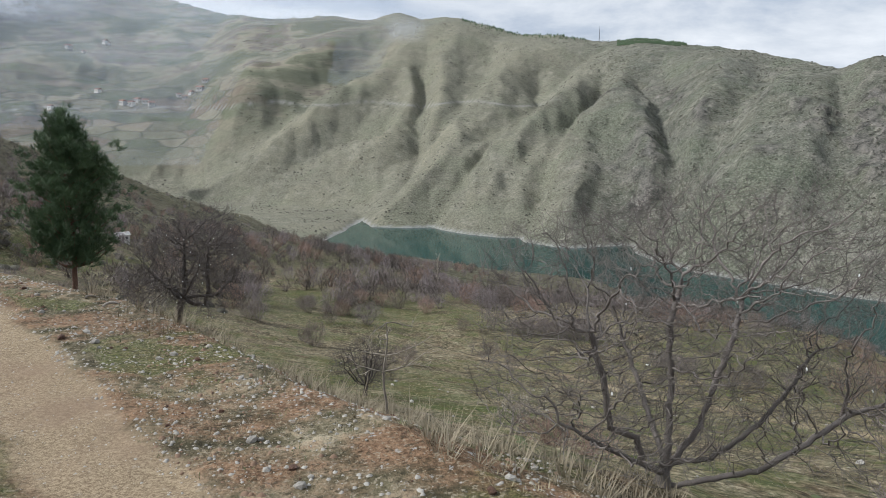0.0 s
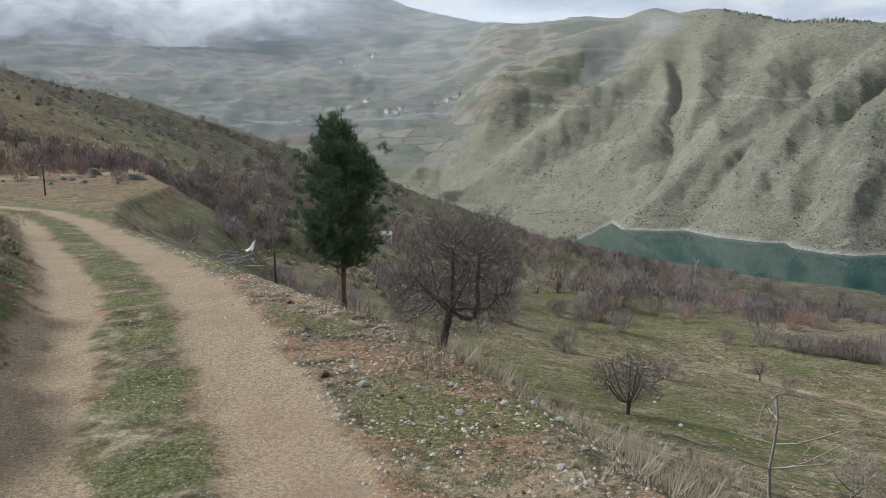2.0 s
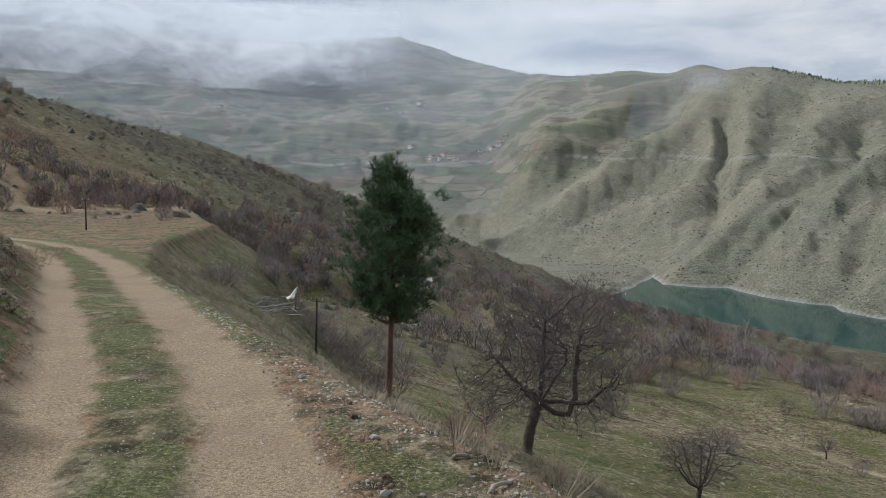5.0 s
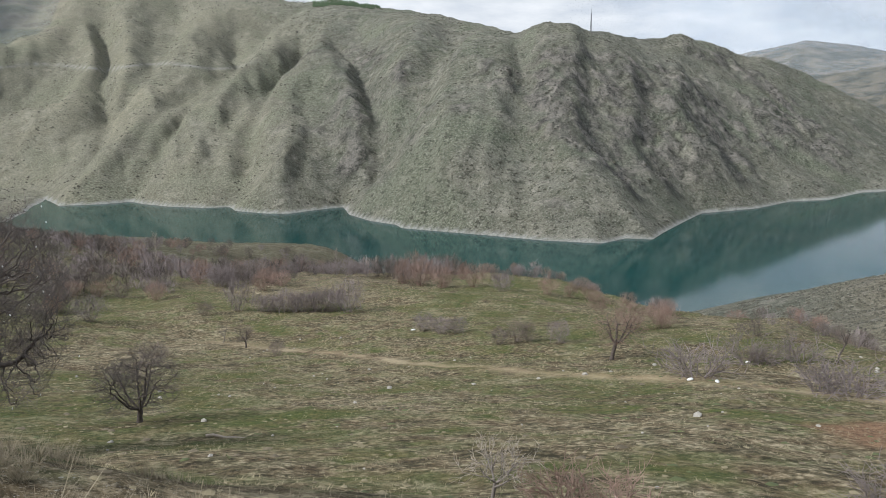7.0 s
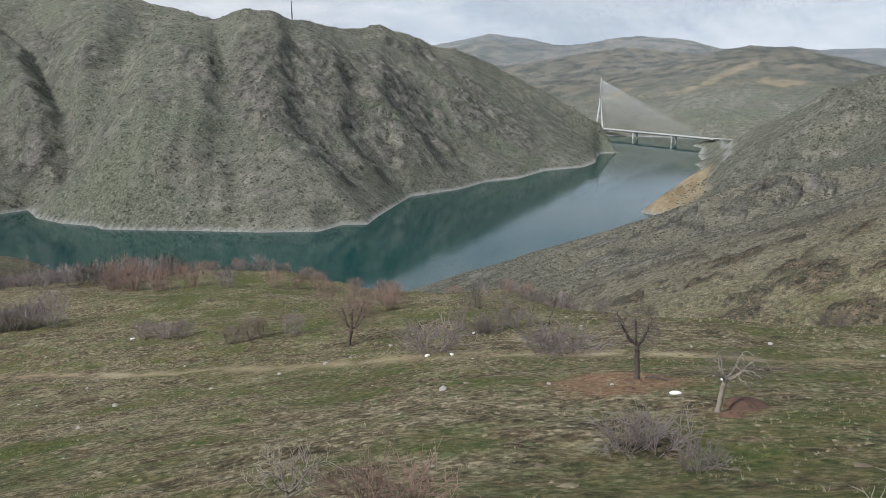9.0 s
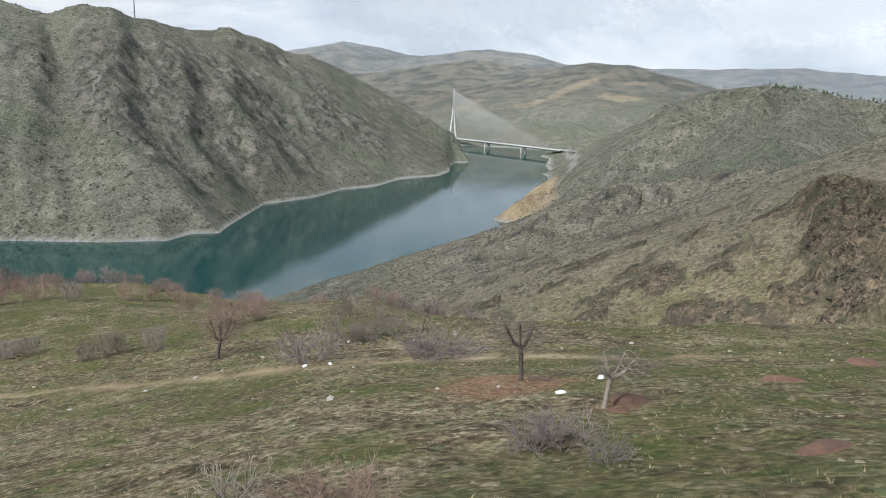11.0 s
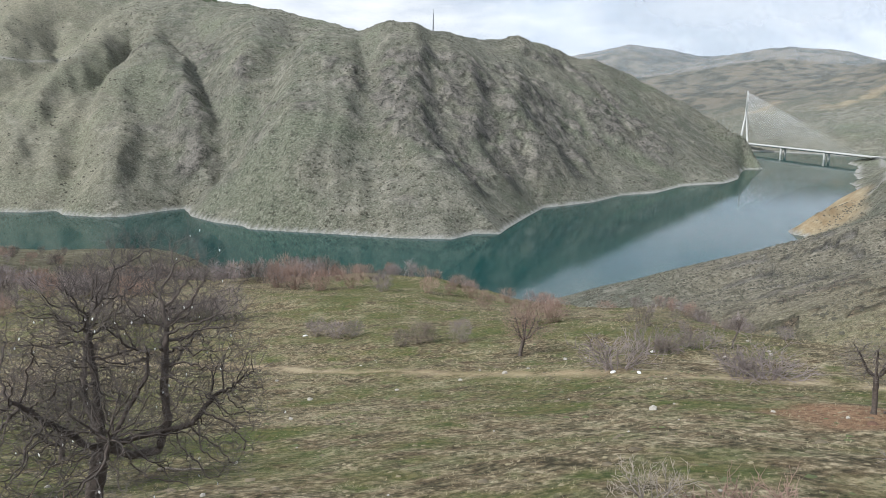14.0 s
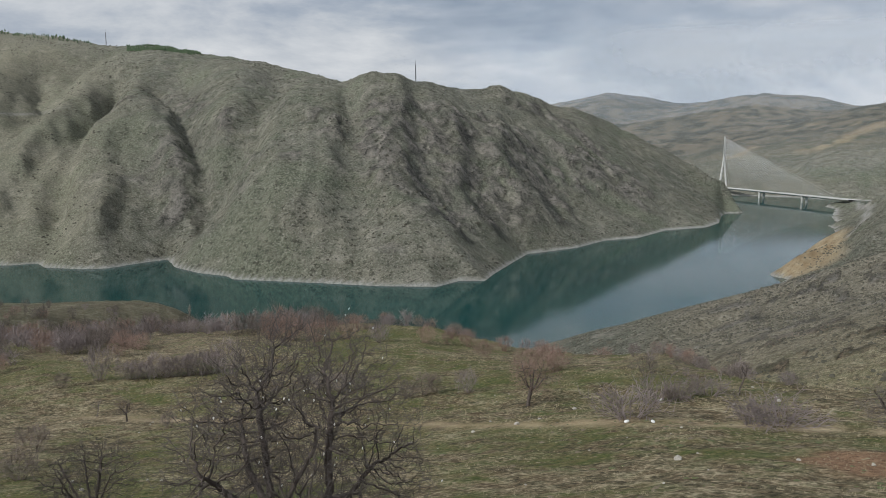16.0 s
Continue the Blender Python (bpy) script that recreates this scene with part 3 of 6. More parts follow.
def hillside(x, y):
    """The slope on this side of the lake."""
    u, v = UX * x + UY * y, VX * x + VY * y
    mid = road_middle(u)
    w, road_w = v - shoulder(u), v - mid
    top = 147.8 - 0.04 * np.clip(u - 12, 0, 78) + 0.02 * np.clip(-u, 0, 60)
    # the verge narrows where the road bends
    w = np.where(w > 0, w + np.interp(u, [8.5, 10, 12, 15, 27], [-0.35, -0.2, 0.3, 0.8, 1.0]) * np.clip(w / 2, 0, 1), w)
    ww = np.where(w < 60, w, np.minimum(w, np.maximum(v + 10, 60)))
    drop = np.interp(ww, [2.3, 2.9, 4.0, 5.4, 8, 10.5, 15, 25, 40, 57, 88, 113, 130, 171, 242, 307, 375, 440, 700], [0.04, 0.42, 1.3, 2.15, 2.95, 3.6, 5.2, 8.1, 12, 15.3, 17.2, 20.5, 24, 35, 51, 60, 95, 155, 185])
    drop = drop + 0.06 * np.clip(u - 180, 0, 900)
    drop = drop + 0.09 * np.clip(u, 0, 66) * smooth(w, 5, 14)
    drop = drop + 5.5 * smooth(v, 58, 104) * (1 - smooth(u, 15, 60))
    drop = drop + 0.42 * np.clip(v - 94 - 0.36 * np.clip(u, 0, 70), 0, 400) * (1 - smooth(u, 105, 245))
    drop = drop + 26 * smooth(v, 54, 92) * smooth(-u, -14, 22)
    drop = drop + 6 * np.exp(-((u - 135) / 45) ** 2 - ((v - 110) / 35) ** 2)
    # cut bank and hill above the road
    bank = 2.0 * smooth(-road_w, 1.5, 3.6) + 0.17 * np.clip(-road_w - 3.2, 0, 400) + 0.3 * smooth(-road_w, 0.9, 1.6)
    shade = smooth(u, 32, 60)
    bank = bank * (1 - 0.75 * shade) + 0.10 * np.clip(-w - 14, 0, 400) * shade
    return top - drop + bank, u, v, w, road_w


def land(x, y):
    """Height of the ground, and what it is made of."""
    x, y = np.asarray(x, float), np.asarray(y, float)
    r = np.hypot(x, y)
    base, u, v, w, rw = hillside(x, y)
    base = np.maximum(base, -35.0)
    base = base * (1 - smooth(r, 900, 1300)) - 35 * smooth(r, 900, 1300)
    # bends in the flanks, so that no gully runs dead straight
    bend = np.clip(r / 900, 0.1, 1.6)
    qx = x + (fbm(x, y, 190, 3, 11) * 22 + fbm(x, y, 42, 2, 12) * 5) * bend
    qy = y + (fbm(x, y, 190, 3, 21) * 22 + fbm(x, y, 42, 2, 22) * 5) * bend
    k = 5.0
    best, tents = base.copy(), []
    for slope, line in TENTS:
        best_line = np.full_like(base, -1e4)
        for (ax, ay, az), (bx, by, bz) in zip(line, line[1:]):
            dx, dy = bx - ax, by - ay
            t = np.clip(((qx - ax) * dx + (qy - ay) * dy) / (dx * dx + dy * dy), 0, 1)
            d = np.hypot(qx - ax - t * dx, qy - ay - t * dy)
            best_line = np.maximum(best_line, az + t * (bz - az) - slope * d * (1 - 0.22 * d / (d + 160)))
        tents.append(best_line)
    # soft crests and gullies
    soft = np.clip(r * 0.0035, 0.6, 6.0)
    for t in tents:
        h = np.clip(0.5 + 0.5 * (t - best) / (2.2 * soft), 0, 1)
        best = best + (t - best) * h + 2.2 * soft * h * (1 - h) * 0.5
    z, back = far_face(x, y, best)
    far = smooth(r, 180, 420)
    up = np.clip((z + 4) / 60, 0, 1)
    rough = (fbm(x, y, 120, 5, 31, 0.5, True) - 0.4) * 5 + (fbm(x, y, 24, 4, 41, 0.55, True) - 0.4) * 2.2
    z = z + far * up * rough * np.clip(r / 1100, 0.35, 1.5)
    # rills that run down the slopes to the water
    bearing = np.degrees(np.arctan2(x, y))
    rill = fbm(bearing / 1.9 + 0.55 * fbm(x, y, 240, 3, 35), r / 430, 1.0, 3, 36, 0.55, True) - 0.35
    crest_off = 1 - smooth((z - 150) / r, 0.05, 0.11) * 0.6
    z = z + rill * (2.0 + 4 * (1 - smooth(bearing, 20, 27)) + 3 * smooth(fbm(x, y, 330, 2, 37), -0.25, 0.3)) * smooth(r, 720, 820) * smooth(z, 4, 45) * (1 - smooth(r, 2500, 3000)) * crest_off * (1 - 0.6 * smooth(bearing, 52, 60))
    deep = smooth(r, 1750, 2300) * (1 - 0.7 * smooth(np.degrees(np.arctan2(x, y)), 28, 36)) * (1 - smooth((z - 150) / r, 0.10, 0.14)) * smooth(z, 20, 120)
    z = z + deep * (fbm(x, y, 620, 5, 33, 0.5, True) - 0.4) * (62 - 37 * smooth(bearing, -19, -13))
    # crags on the headland across the water
    az = np.degrees(np.arctan2(x, y))
    head = smooth(az, 8, 12) * (1 - smooth(az, 47, 53)) * smooth(r, 700, 800) * (1 - smooth(r, 1650, 1850))
    crag = np.clip(smooth(fbm(x, y, 210, 3, 51) + 0.5 * fbm(x, y, 60, 2, 52), 0.0, 0.3) + 0.9 * np.exp(-((az - 31) / 3.2) ** 2 - ((r - 1080) / 80) ** 2) + 0.9 * np.exp(-((az - 37.5) / 3.5) ** 2 - ((r - 1090) / 100) ** 2) + 0.8 * np.exp(-((az - 14.6) / 1.8) ** 2 - ((r - 1150) / 130) ** 2), 0, 1) * head * smooth(z, 12, 40)
    crag = crag * (1 - 0.85 * smooth(z - 150 - r * 0.0575 + 0.09 * r * smooth(az, 38, 52), -22, 0))
    z = z + crag * ((fbm(x, y, 46, 4, 61, 0.6, True) - 0.35) * 10 + (fbm(x, y, 12, 2, 71, 0.6, True) - 0.3) * 4.5)
    z = z + 0.5 * np.exp(-((x + 5.74) ** 2 + (y - 16.2) ** 2) / 6.0) + 0.82 * np.exp(-((x - 1.86) ** 2 + (y - 6.13) ** 2) / 2.6)
    # crag on the near slope to the right
    az_r = np.exp(-(((az - 79.5) / 5.0) ** 2 + ((r - 172) / 40) ** 2))
    crag_r = smooth(az_r + 0.65 * fbm(x, y, 18, 4, 81), 0.35, 0.65) * smooth(r, 90, 110)
    z = z + crag_r * (1.6 + (fbm(x, y, 13, 4, 82, 0.62, True) - 0.2) * 7.0)
    # small relief close by
    close = 1 - smooth(r, 120, 260)
    off_road = smooth(np.abs(rw), 1.6, 3.2)
    z = z + close * off_road * (fbm(x, y, 9, 3, 91) * 0.35 * smooth(np.abs(w), 3, 14) + fbm(x, y, 1.6, 3, 92) * 0.10)
    z = z + (1 - smooth(r, 30, 60)) * fbm(x, y, 0.5, 2, 93) * 0.02
    z = z + smooth(r, 60, 140) * (1 - far) * (fbm(x, y, 24, 4, 41, 0.55, True) - 0.2) * 1.4
    # old field terraces and a track cut into the far slopes
    step = smooth(az, -42, -36) * (1 - smooth(az, -18, -13)) * smooth(r, 1900, 2200)
    z = z + step * 1.6 * np.sin(z / 5.0 + fbm(x, y, 300, 2, 98) * 3)
    cut = np.exp(-((z - np.interp(az, [-32, -22, -12, 8], [181, 187, 198, 196]) - 5 * np.sin(az * 0.9)) / 1.8) ** 2) * smooth(az, -34, -31) * (1 - smooth(az, 6, 9)) * smooth(r, 1300, 1400) * (1 - smooth(r, 2350, 2500))
    # wheel tracks
    wob = rw + 0.20 * fbm(x, y, 2.4, 3, 99) * (1 - smooth(r, 40, 70))
    track = np.maximum(np.exp(-((wob - 0.85) / 0.46) ** 4), np.exp(-((wob + 0.82) / 0.40) ** 4))
    track = np.clip(track * 1.15 + fbm(x, y, 0.8, 4, 94) * 0.75 * smooth(track, 0.01, 0.5) * (1 - smooth(track, 0.85, 1.0)), 0, 1) * smooth(u, -60, -50) * (1 - smooth(u, 68, 70))
    z = z - 0.03 * track
    # the old path across the meadow
    lane_v = 44 + 7 * np.sin((u - 20) / 26.0) + 0.05 * u
    lane = np.exp(-((v - lane_v) / 1.1) ** 2) * smooth(u, -16, -2) * (1 - smooth(u, 52, 70))
    # bank face
    face = smooth(-rw, 1.4, 1.9) * (1 - smooth(-rw, 3.4, 4.6)) * (1 - smooth(u, 26, 42)) * smooth(u, -30, -20)
    z = z + face * (fbm(x, y, 1.5, 4, 95, 0.6, True) * 0.30)
    stain = fbm(x, y, 5, 3, 96)
    field = smooth(az, -64, -60) * (1 - smooth(az, -38, -33)) * smooth(r, 127, 135) * (1 - smooth(r, 205, 240))
    masks = {
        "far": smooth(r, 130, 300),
        "rock": np.clip(smooth(fbm(x, y, 17, 4, 83, 0.6), 0.06, 0.25) * smooth(az, 46, 56) * smooth(r, 115, 140) * (1 - smooth(r, 380, 520)) + crag * smooth(fbm(x, y, 26, 4, 62), -0.25, 0.2) + crag_r + face * smooth(fbm(x, y, 1.4, 3, 97), -0.1, 0.3) * 0.25, 0, 1),
        # where that sunlight is painted in: left slopes, strongest on spur backs
        "straw": far * (0.55 + 0.45 * back * smooth(fbm(x, y, 260, 3, 57) + 0.5 * fbm(x, y, 70, 2, 58), -0.25, 0.25)) * (1 - smooth(az, 5, 15)) * smooth(r, 900, 1100),
        "plots": smooth(r, 1650, 1900) * (1 - smooth((z - 150) / r, 0.03, 0.075)) * (1 - smooth(az, -15, -10)),
        "pasture": np.maximum(field, 0.75 * (1 - smooth(az, 14, 30)) * (1 - smooth(r, 620, 800))),
        "tilled": smooth(r, 1650, 2050) * (1 - smooth(az, -12, 2)),
        "brush": smooth(az, -80, -70) * (1 - smooth(az, 16, 30)) * smooth(r - 40 * smooth(az, -16, -4), 62, 95) * (1 - smooth(r, 700, 900)) * smooth(fbm(x, y, 46, 4, 58) + 0.7 * fbm(x, y, 12, 3, 59), -0.2, 0.12) * (1 - field),
        "dry": smooth(az, 44, 52) * smooth(r, 100, 140) * (1 - smooth(r, 430, 560)),
        "heath": smooth(r, 2300, 2900) * smooth(az, 34, 44),
        "shore": 0.8 * cut + 0.8 * np.exp(-((az - np.interp(r, [940, 1050, 1150, 1250, 1400, 1600, 1870], [61.3, 62.4, 61.5, 62.5, 62.6, 62.2, 62.0])) * r * 0.01745 / 5.5) ** 4) * smooth(r, 940, 960) * (1 - smooth(r, 1850, 1870)) + far * (1 - smooth(z + fbm(x, y, 30, 3, 63) * 1.4, 1.4, 2.7)) * smooth(z, -3, 0),
        "sward": (1 - smooth(r, 60, 90)) * np.clip(np.exp(-(rw / 0.5) ** 4) * (0.25 + 0.7 * smooth(fbm(x, y, 1.1, 4, 69, 0.6), -0.25, 0.2)) + 0.75 * smooth(fbm(x, y, 1.7, 4, 66, 0.6), 0.05, 0.25) * smooth(rw, 1.25, 1.5) * (1 - smooth(w, 3.0, 4.2)) + 0.8 * smooth(rw, 1.1, 1.4) * (1 - smooth(rw, 1.9, 2.4)) * smooth(u, 12, 18) + smooth(fbm(x, y, 1.5, 4, 67), -0.1, 0.15) * smooth(-rw, 1.15, 1.35) * (1 - smooth(-rw, 1.9, 2.2)) + smooth(fbm(x, y, 1.1, 4, 68), 0.12, 0.3) * face * 0.9, 0, 1),
        "road": smooth(track + 0.4 * fbm(x, y, 0.3, 3, 65, 0.6) * (1 - smooth(r, 25, 40)), 0.08, 0.9),
        "green": np.maximum(close, 0.8 * (1 - smooth(r, 350, 700)) * (1 - smooth(az, 20, 34))) * np.clip(0.75 + stain, 0, 1.3),
        "soil": close * np.clip(0.22 + 0.8 * smooth(rw, 1.0, 1.5) * (1 - smooth(w, 2.8, 4.5)) + 0.5 * smooth(-rw, 0.9, 1.4) * (1 - smooth(u, 40, 60)) + 0.7 * face + 0.7 * np.exp(-((np.abs(wob) - 0.40) / 0.12) ** 2) + 0.6 * np.exp(-((np.abs(wob) - 1.38) / 0.16) ** 2), 0, 1),
        "bare": np.clip(0.2 * lane + smooth(np.exp(-((x - 19.4) / 3.4) ** 2 - ((y - 22.4) / 3.0) ** 2) + 0.3 * fbm(x, y, 2.5, 3, 87), 0.3, 0.65) + 0.8 * np.exp(-((x - 16.6) / 1.3) ** 2 - ((y - 16.2) / 0.9) ** 2) + 0.35 * smooth(az, -58, -55) * (1 - smooth(az, -40, -35)) * smooth(r, 104, 112) * (1 - smooth(r, 124, 134)) * smooth(fbm(x, y, 9, 3, 88), -0.25, 0.2), 0, 1),
        "scar": 0.55 * lane * smooth(fbm(x, y, 3, 3, 84), -0.35, 0.1) + 0.3 * smooth(az, -58, -55) * (1 - smooth(az, -40, -35)) * smooth(r, 104, 112) * (1 - smooth(r, 124, 134)) + smooth(np.exp(-((az - 59.8) / 3.6) ** 2 - ((r - 960) / 110) ** 2), 0.2, 0.5) * (1 - smooth(z, 30, 44)) + 0.5 * smooth(fbm(x, y, 110, 3, 89), 0.16, 0.34) * smooth(az, 52, 55) * (1 - smooth(az, 66, 69)) * smooth(r, 2450, 2550) * (1 - smooth(r, 2900, 3000)),
        "litter": (1 - smooth(r, 40, 70)) * np.clip(0.85 * smooth(np.abs(rw), 1.15, 1.5) + 0.6 * np.exp(-(rw / 0.5) ** 4), 0, 1) * (1 - smooth(w, 6, 12)),
        "stony": (1 - smooth(r, 60, 100)) * smooth(w, 1.5, 2.4) * (1 - smooth(w, 4, 9)) + 0.15 * close,
    }
    return z, masks


def ground(x, y):
    return float(land(np.array([x]), np.array([y]))[0][0])


def grounds(points):
    p = np.array(points, float)
    return land(p[:, 0], p[:, 1])[0]


def sheet_mesh():
    """One sheet of land round the viewer's place, finer where it is seen from close by."""
    az = np.concatenate([np.arange(-64, 91, 0.255), np.arange(91, 296.1, 3.0)[:-1]])
    az = np.radians(az[az < 295.9])
    rings = [0.35]
    while rings[-1] < 4790:
        r = rings[-1]
        rings.append(r + (0.012 * r if r < 70 else 0.014 * r if r < 560 else 4.4 if r < 1750 else 9.0 if r < 2600 else 22.0))
    rr = np.array(rings)
    # the rings round the middle of the walk
    cx, cy = -4.0, 4.5
    n, k = len(az), len(rr)
    x = cx + rr[:, None] * np.sin(az)[None, :]
    y = cy + rr[:, None] * np.cos(az)[None, :]
    x, y = x.ravel(), y.ravel()
    z, masks = land(x, y)
    x, y, z = np.append(x, cx), np.append(y, cy), np.append(z, z[:n].mean())
    co = np.stack([x, y, z], 1).astype(np.float32)
    i, j = np.meshgrid(np.arange(k - 1), np.arange(n), indexing="ij")
    jn = (j + 1) % n
    quads = np.stack([i * n + j, i * n + jn, (i + 1) * n + jn, (i + 1) * n + j], -1).reshape(-1, 4)
    tris = np.stack([np.full(n, k * n), np.arange(n), (np.arange(n) + 1) % n], 1)[:, ::-1]
    mesh = bpy.data.meshes.new("ground")
    mesh.vertices.add(len(co))
    mesh.vertices.foreach_set("co", co.ravel())
    loops = np.concatenate([quads.ravel(), tris.ravel()]).astype(np.int32)
    mesh.loops.add(len(loops))
    mesh.loops.foreach_set("vertex_index", loops)
    nq, nt = len(quads), len(tris)
    starts = np.concatenate([np.arange(nq) * 4, nq * 4 + np.arange(nt) * 3]).astype(np.int32)
    mesh.polygons.add(nq + nt)
    mesh.polygons.foreach_set("loop_start", starts)
    mesh.polygons.foreach_set("use_smooth", np.ones(nq + nt, bool))
    mesh.update(calc_edges=True)
    for name, value in masks.items():
        layer = mesh.attributes.new(name, "FLOAT", "POINT")
        layer.data.foreach_set("value", np.append(value, 0).astype(np.float32))
    mesh.materials.append(GROUND)
    return mesh


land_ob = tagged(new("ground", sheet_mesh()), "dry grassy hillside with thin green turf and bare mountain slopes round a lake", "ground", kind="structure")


def lake():
    bm = bmesh.new()
    rows = 40
    ring = []
    for i in range(rows + 1):
        for j in range(rows + 1):
            ring.append(bm.verts.new((-2600 + 7000 * i / rows, 60 + 4500 * j / rows, 0)))
    for i in range(rows):
        for j in range(rows):
            a = i * (rows + 1) + j
            bm.faces.new((ring[a], ring[a + rows + 1], ring[a + rows + 2], ring[a + 1]))
    mesh = bpy.data.meshes.new("water")
    bm.to_mesh(mesh)
    bm.free()
    mesh.materials.append(WATER)
    return tagged(new("water", mesh), "calm teal reservoir water between bare mountains", "lake", kind="structure")


lake()


# ---------------------------------------------------------------- helpers for things
def mesh_of(name, verts, faces, mat, smooth_faces=True):
    mesh = bpy.data.meshes.new(name)
    mesh.from_pydata([tuple(v) for v in verts], [], faces)
    mesh.materials.append(mat)
    if smooth_faces:
        mesh.polygons.foreach_set("use_smooth", np.ones(len(mesh.polygons), bool))
    mesh.update()
    return mesh


def part(name, data, parent, label=""):
    ob = new(name, data)
    ob.parent = parent
    return tagged(ob, label) if label else ob


def tubes(lines, sides):
    """Tapered round limbs along lines of (point, radius)."""
    verts, faces = [], []
    for line in lines:
        if len(line) < 2:
            continue
        start = len(verts)
        for i, (p, r) in enumerate(line):
            a = line[max(i - 1, 0)][0]
            b = line[min(i + 1, len(line) - 1)][0]
            d = (b - a).normalized()
            side = d.cross(Vector((0.31, 0.17, 0.93)))
            if side.length < 1e-3:
                side = d.cross(Vector((1, 0, 0)))
            side.normalize()
            other = d.cross(side)
            for s in range(sides):
                t = 2 * math.pi * s / sides
                verts.append(p + side * (r * math.cos(t)) + other * (r * math.sin(t)))
        for i in range(len(line) - 1):
            for s in range(sides):
                a, b = start + i * sides + s, start + i * sides + (s + 1) % sides
                faces.append((a, b, b + sides, a + sides))
        if sides > 3:
            faces.append(tuple(start + s for s in range(sides))[::-1])
    return verts, faces


def grow(rng, start, way, length, radius, level, levels, spec, out):
    """One limb with its side limbs. spec: bend, lift, forks, angle, shrink."""
    steps = max(3, int(5 - level))
    line, p, d = [(start.copy(), radius)], start.copy(), way.normalized()
    tip = radius * (0.45 if level < levels else 0.25)
    for i in range(steps):
        turn = Vector((rng.gauss(0, 1), rng.gauss(0, 1), rng.gauss(0, 1))) * spec["bend"]
        d = (d + turn + Vector((0, 0, spec["lift"]))).normalized()
        p = p + d * (length / steps)
        line.append((p.copy(), radius + (tip - radius) * (i + 1) / steps))
    out.setdefault(level, []).append(line)
    if level >= levels:
        return
    count = rng.randint(*spec["forks"])
    for j in range(count):
        t = 0.25 + 0.75 * (j + rng.random()) / count
        k = min(int(t * steps), steps - 1)
        f = t * steps - k
        q = line[k][0].lerp(line[k + 1][0], min(f, 1))
        r = line[k][1] + (line[k + 1][1] - line[k][1]) * min(f, 1)
        ahead = (line[k + 1][0] - line[k][0]).normalized()
        side = ahead.cross(Vector((rng.gauss(0, 1), rng.gauss(0, 1), rng.gauss(0, 1)))).normalized()
        ang = radians(rng.uniform(*spec["angle"]))
        grow(rng, q, ahead * math.cos(ang) + side * math.sin(ang), length * rng.uniform(*spec["shrink"]), max(r * spec.get("taper", 0.66), spec["thin"]), level + 1, levels, spec, out)


def bare_tree(seed, height, trunk, lean, boughs, levels, spec, name="bare_tree", bark=None, twig=None, spread=1.0, rise=(0.35, 1.3)):
    """A leafless tree: trunk, boughs and twigs. trunk: (length, radius) as shares of the height."""
    rng = random.Random(seed)
    base = new(name)
    trunk_line = []
    tl, tr = trunk[0] * height, trunk[1] * height
    p, d = Vector((0, 0, -0.25)), Vector((lean[0], lean[1], 1)).normalized()
    for i in range(6):
        flare = 1.45 if i == 0 else 1.12 if i == 1 else 1.0 - 0.04 * i
        trunk_line.append((p.copy(), tr * flare))
        d = (d + Vector((rng.gauss(0, 0.1), rng.gauss(0, 0.1), 0))).normalized()
        p = p + d * ((tl + 0.25) / 5)
    top = trunk_line[-1][0]
    crown = []
    part("trunk", mesh_of("trunk", *tubes([trunk_line], 9), bark or BARK_DARK), base)
    for b in range(boughs):
        a = 2 * math.pi * (b + rng.uniform(-0.3, 0.3)) / boughs
        lift = rng.uniform(*rise) if b else 2.2
        way = Vector((math.cos(a) * spread + lean[0], math.sin(a) * spread + lean[1], lift))
        q = trunk_line[4][0].lerp(top, rng.random())
        out = {}
        grow(rng, q, way, (height - tl) * rng.uniform(0.42, 0.6), tr * rng.uniform(0.40, 0.58), 1, levels, spec, out)
        part("bough", mesh_of("bough", *tubes([l for lv in out for l in out[lv] if lv <= 2], 6), bark or BARK_DARK), base)
        crown += [l for lv in out for l in out[lv] if lv > 2]
    part("crown", mesh_of("crown", *tubes(crown, 3), twig or bark or BARK_DARK), base, "bare twigs")
    return base


def crown_points(rng, count, centre, half, hollow=0.0, floor=-9.0, shear=0.0, taper=0.0):
    """Places spread through a rounded crown."""
    out = []
    while len(out) < count:
        p = np.array([rng.uniform(-1, 1) for _ in range(3)])
        q = float(np.linalg.norm(p))
        if hollow < q < 1 + 0.12 * math.sin(5 * p[0] + 3 * p[1]):
            c = np.array(centre) + p * np.array(half) * np.array([1 - taper * p[2], 1 - taper * p[2], 1]) + np.array([shear * p[2], shear * 1.5 * p[2], 0])
            if c[2] > floor:
                out.append(c)
    return np.array(out)


